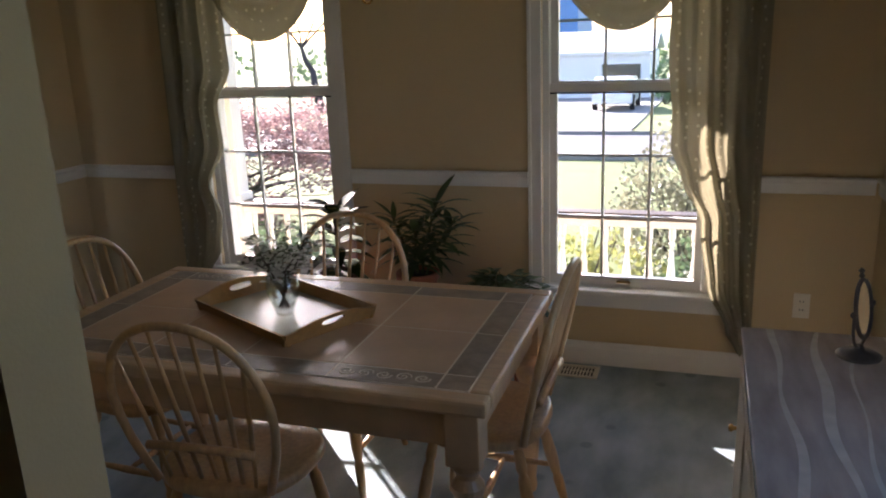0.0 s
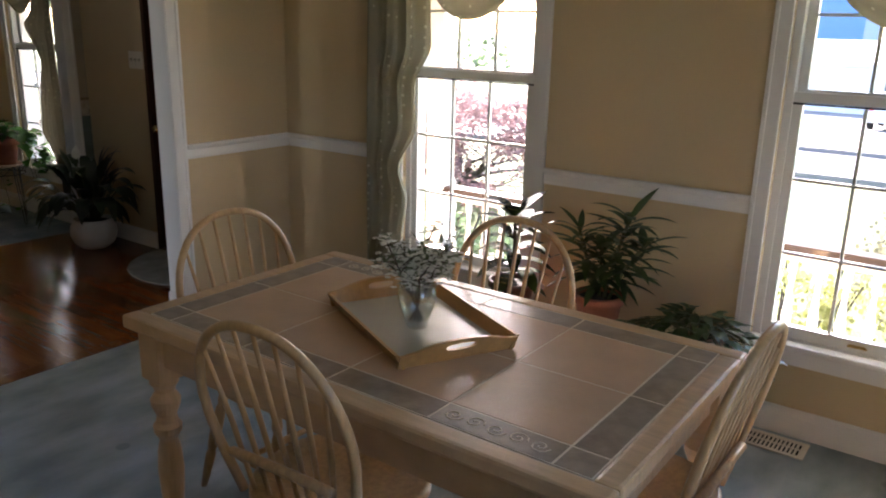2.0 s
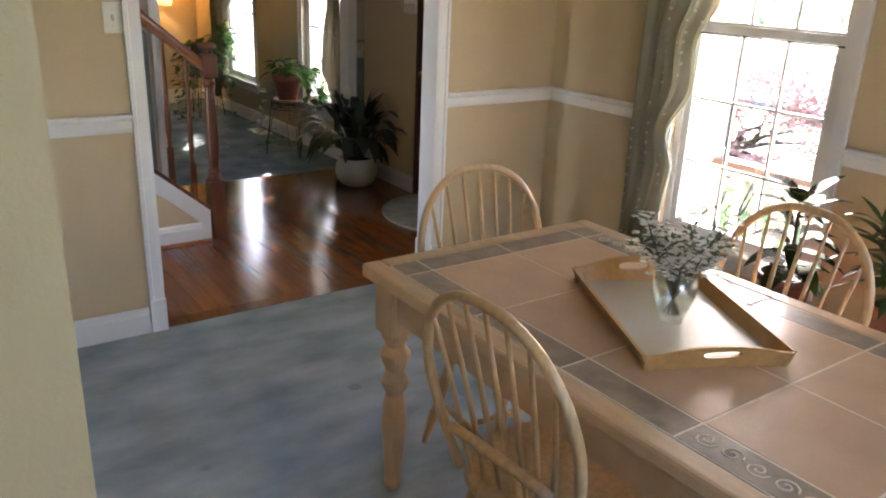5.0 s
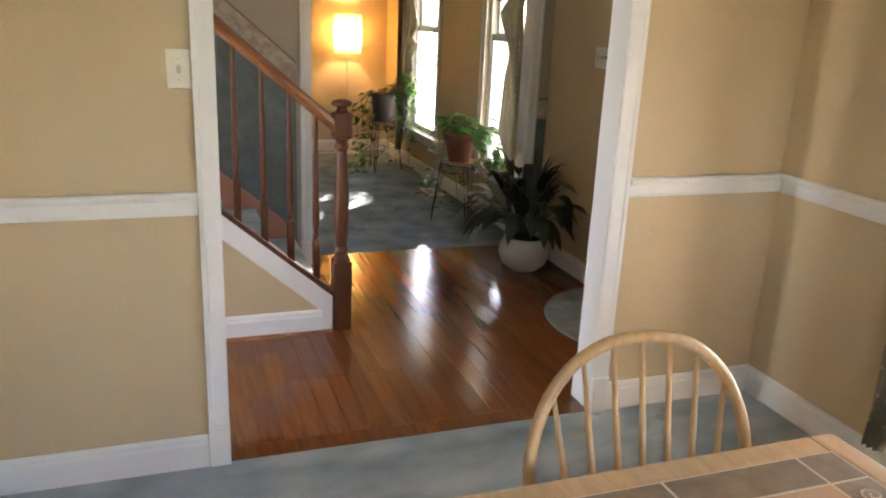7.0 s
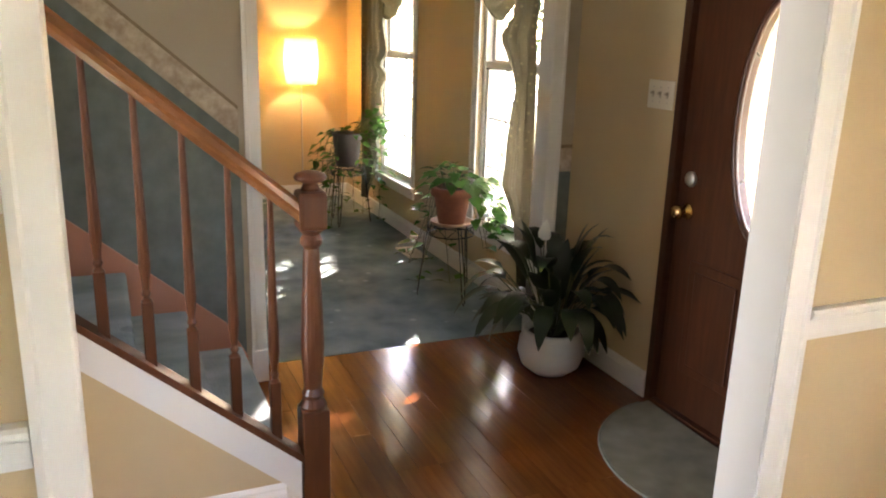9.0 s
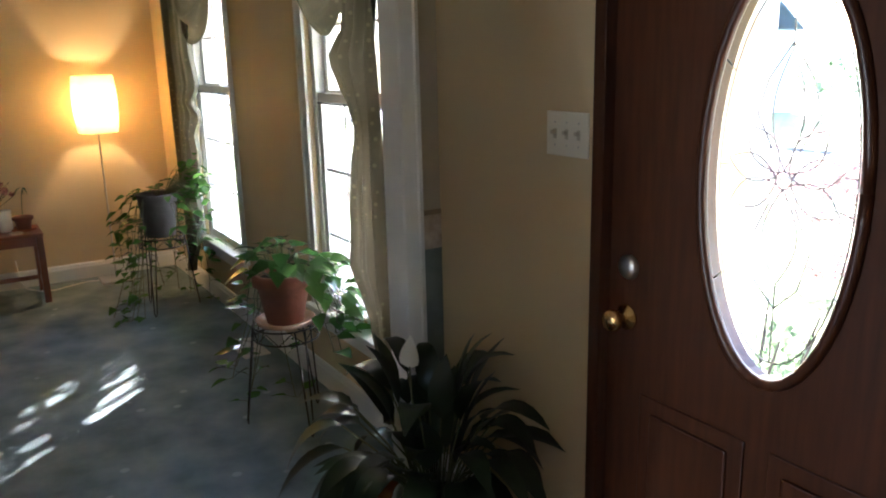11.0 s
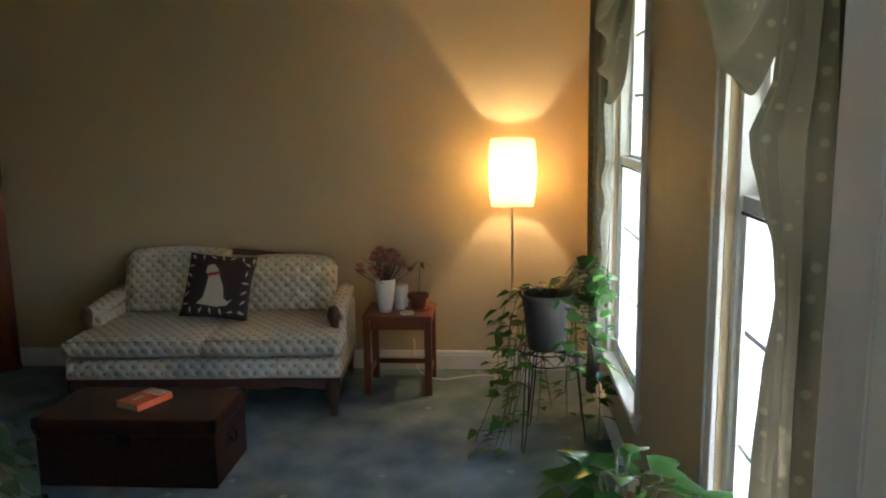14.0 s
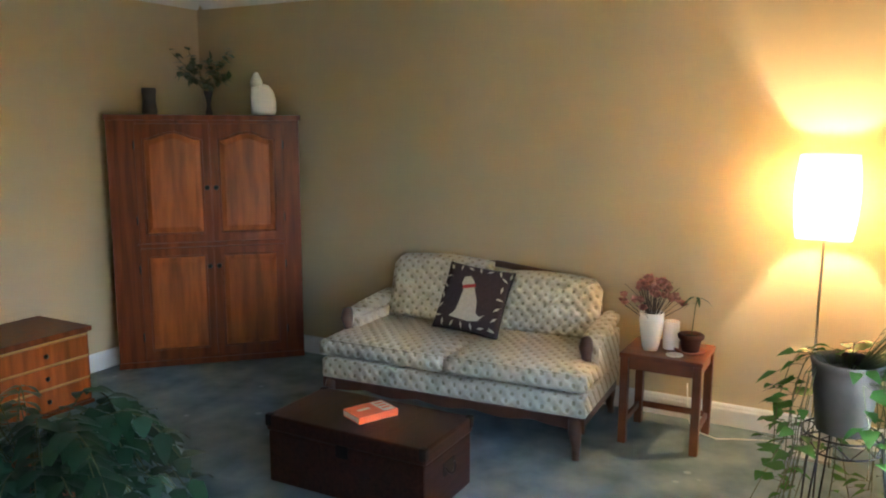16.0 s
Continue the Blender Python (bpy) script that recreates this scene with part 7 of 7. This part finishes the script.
shrub("shrub", (-1.55, 38.0), [(0, 0, 1.15, 0.62, 1.5), (0.5, 0.3, 0.8, 0.6, 1.3)], 1600, 0.12, M_EVERGREEN, "green evergreen shrub beside the far driveway", 30)

# made-up slender trees by the porch, added so that their leaves break up the sun
for tx, ty_, seed, dense in ((-10.75, 7.0, 61, 40), (-9.0, 7.25, 62, 46)):
    yt = thing("tree", pose(tx, ty_, GZ), "slender young tree with small green leaves, added beside the porch to dapple the sun", "tree")
    wood, crown = bmesh.new(), bmesh.new()
    rng = random.Random(seed)
    tube(wood, [(0, 0, -0.05), (0.02, 0, 1.5), (-0.02, 0.03, 2.8), (0.03, 0, 4.4)], [0.045, 0.036, 0.026, 0.008], 8)
    for k in range(18):
        a, z = k * 2.4, 2.1 + 0.125 * k
        r = 0.85 - 0.028 * k
        tip = Vector((r * math.cos(a), r * math.sin(a), z + 0.5))
        tube(wood, [(0, 0, z), tip * 0.5 + Vector((0, 0, 0.5 * z)), tip], [0.014, 0.009, 0.004], 5)
        for f in (0.25, 0.5, 0.75, 1.0):
            clump(crown, Vector((0, 0, z)).lerp(tip, f), 0.19, dense, 0.08, rng)
    part("trunk", wood, M_BARK, yt, "thin grey trunk with upswept twigs")
    part("crown", crown, M_HEDGE, yt, "small leaves with gaps")

# white hatchback on the far driveway
van = thing("car", pose(-3.46, 33.0, gz(33.0) + 0.04, -2.15), "white hatchback parked tail first on the driveway across the street", "car")
bm = bmesh.new()
side = [(-0.1, 0.28), (0.0, 0.70), (0.08, 0.86), (0.34, 1.26), (0.6, 1.36), (2.3, 1.34), (3.1, 0.95), (4.1, 0.80), (4.3, 0.5), (4.3, 0.28)]
prism(bm, side, -0.80, 0.80, YX)
bmesh.ops.bevel(bm, geom=bm.edges[:], offset=0.05, segments=2, affect="EDGES")
part("body", bm, M_CARWH, van, "white painted body")
rw = bmesh.new()
vsq = [rw.verts.new(p) for p in ((-0.66, 0.085, 0.90), (0.66, 0.085, 0.90), (0.60, 0.305, 1.23), (-0.60, 0.305, 1.23))]
f = rw.faces.new(vsq)
bmesh.ops.solidify(rw, geom=[f], thickness=0.02)
part("rear_window", rw, M_CARGL, van, "dark rear window")
for s in (-1, 1):
    part("tail_light", box(bmesh.new(), s * 0.70 - 0.07, s * 0.70 + 0.07, -0.03, 0.06, 0.70, 0.84, 0.01), M_LAMPRED, van, "red tail light")
    for y in (0.75, 3.5):
        wm = Matrix.Translation((s * 0.76, y, 0.31)) @ Matrix.Rotation(radians(90), 4, "Y")
        wh = part("wheel", lathe(bmesh.new(), [(0.001, -0.09), (0.2, -0.1), (0.31, -0.09), (0.31, 0.09), (0.2, 0.1), (0.001, 0.09)], 24, m=wm), M_RUBBER, van, "black tyre")
        part("rim", lathe(bmesh.new(), [(0.001, -0.105), (0.19, -0.105), (0.19, 0.105), (0.001, 0.105)], 18, m=wm), M_CHROME, wh)
part("number_plate", box(bmesh.new(), -0.15, 0.15, -0.095, -0.05, 0.56, 0.68, 0.004), M_PAPER, van, "pale number plate")
part("bumper", box(bmesh.new(), -0.78, 0.78, -0.14, 0.0, 0.30, 0.50, 0.03), M_CARWH, van)


def house(x0, x1, y0, y1, eave, ridge, label, siding, roofing, garage=None, wins=()):
    e = thing("house", pose(0, 0, 0), label, "house")
    base = gz(y1) - 0.1
    part("wall", holed(bmesh.new(), "x", x0, x1, y0, y0 + 0.25, base, eave, [w for w in wins] + ([garage] if garage else [])), siding, e, "clapboard front")
    deep = 5.0 if garage else 0.3
    part("wall", box(bmesh.new(), x0, x1, y0 + deep, y1, base, eave - 0.02), siding, e)
    for a in (x0, x1 - 0.25):
        part("wall", box(bmesh.new(), a, a + 0.25, y0 + 0.251, y0 + deep - 0.001, base, eave - 0.02), siding, e)
    ym = (y0 + y1) / 2
    part("roof", prism(bmesh.new(), [(y0 - 0.3, eave), (ym, ridge), (y1 + 0.3, eave), (y1 + 0.3, eave + 0.15), (ym, ridge + 0.2), (y0 - 0.3, eave + 0.15)], x0 - 0.3, x1 + 0.3, YX), roofing, e, "shingled roof")
    n = int((eave - base) / 0.22)
    cb = bmesh.new()
    for k in range(n):
        z = base + 0.22 * k
        zz = [(h0, h1) for h0, h1, s, t in (list(wins) + ([garage] if garage else [])) if s < z + 0.1 < t]
        at = x0
        for h0, h1 in sorted(zz) + [(x1, x1)]:
            if h0 - at > 0.05:
                box(cb, at, h0, y0 - 0.02, y0 - 0.001, z, z + 0.16)
            at = h1
    part("clapboard", cb, siding, e)
    for h0, h1, s, t in wins:
        w = part("window", box(box(box(box(bmesh.new(), h0 - 0.1, h0, y0 - 0.06, y0 - 0.021, s - 0.1, t + 0.1), h1, h1 + 0.1, y0 - 0.06, y0 - 0.021, s - 0.1, t + 0.1), h0, h1, y0 - 0.06, y0 - 0.021, s - 0.1, s), h0, h1, y0 - 0.06, y0 - 0.021, t, t + 0.1), M_SIDING, e)
        part("pane", box(bmesh.new(), h0, h1, y0 + 0.1, y0 + 0.12, s, t), M_CARGL, w)
    if garage:
        for a, b in ((garage[0] - 0.12, garage[0]), (garage[1], garage[1] + 0.12)):
            part("door_trim", box(bmesh.new(), a, b, y0 - 0.06, y0 - 0.021, base, garage[3] + 0.1), M_SIDING, e)
    return e


house(-13.5, -2.75, 44.0, 52.0, 0.12, 1.1, "white clapboard house with an open garage across the street", M_SIDING, M_SIDING, (-5.26, -3.2, gz(52.0) - 0.1, -0.42), ((-9.6, -8.6, -1.4, -0.3),))
house(-17.0, -8.1, 54.0, 61.0, 4.2, 6.0, "blue clapboard two-storey house behind the garage", M_BLUESIDE, M_ROOF, None, ((-15.6, -14.6, 1.6, 2.9),))
house(-46.0, -32.0, 36.0, 45.0, 2.4, 5.5, "white two-storey house farther along the street", M_SIDING, M_ROOF, None, ((-44, -43, -0.8, 0.5), (-40, -39, -0.8, 0.5), (-36, -35, -0.8, 0.5), (-42, -41, 1.0, 2.1), (-37, -36, 1.0, 2.1)))
# far woods behind the street
rng = random.Random(77)
bm = bmesh.new()
for k in range(60):
    x, y = -120 + k * 3.6 + rng.uniform(-1, 1), 75 + rng.uniform(-6, 12)
    clump(bm, (x, y, gz(y) + 0.8), rng.uniform(1.6, 2.7), 60, 0.7, rng, 1.1)
tagged(part("far_woods", bm, M_HEDGE), "hazy green line of far trees", "trees", kind="stuff")


# ---- hall floor boards ----
rng = random.Random(2)
boards = {}


def board(x0, x1, y, w):
    key = (round(x1 - x0, 2), round(w, 4))
    if key not in boards:
        o = part("plank", box(bmesh.new(), 0, x1 - x0 - 0.0015, -w / 2 + 0.0007, w / 2 - 0.0007, -0.012, 0.0), M_OAK, floor_hall)
        boards[key] = o.data
    else:
        o = new("plank", boards[key])
        o.parent = floor_hall
    o.matrix_basis = pose(x0, y, rng.uniform(-0.0005, 0.0))


BW = 0.083
y = YF - BW / 2
while y > -0.2:
    cuts = [-5.49]
    x = -5.49 + rng.choice((0.5, 0.8, 1.1, 1.4))
    while x < -3.33 - 0.25:
        cuts.append(x)
        x += rng.choice((0.6, 0.9, 1.2, 1.5))
    cuts.append(-3.313)
    for p, q in zip(cuts, cuts[1:]):
        board(p, q, y, BW)
    y -= BW
for y0, y1 in ((OP1[0] + 0.02, 2.5), (2.5, OP1[1] - 0.02)):
    tagged(part("plank", box(bmesh.new(), -3.311, XK + 0.004, y0, y1 - 0.0015, -0.012, 0.001, 0.001), M_OAK, floor_hall))
structure("floor_hall_back", box(bmesh.new(), -5.49, -3.346, YB, -0.2, -0.0119, -0.001), M_OAK, "oak floor at the back of the hall", "wood floor")
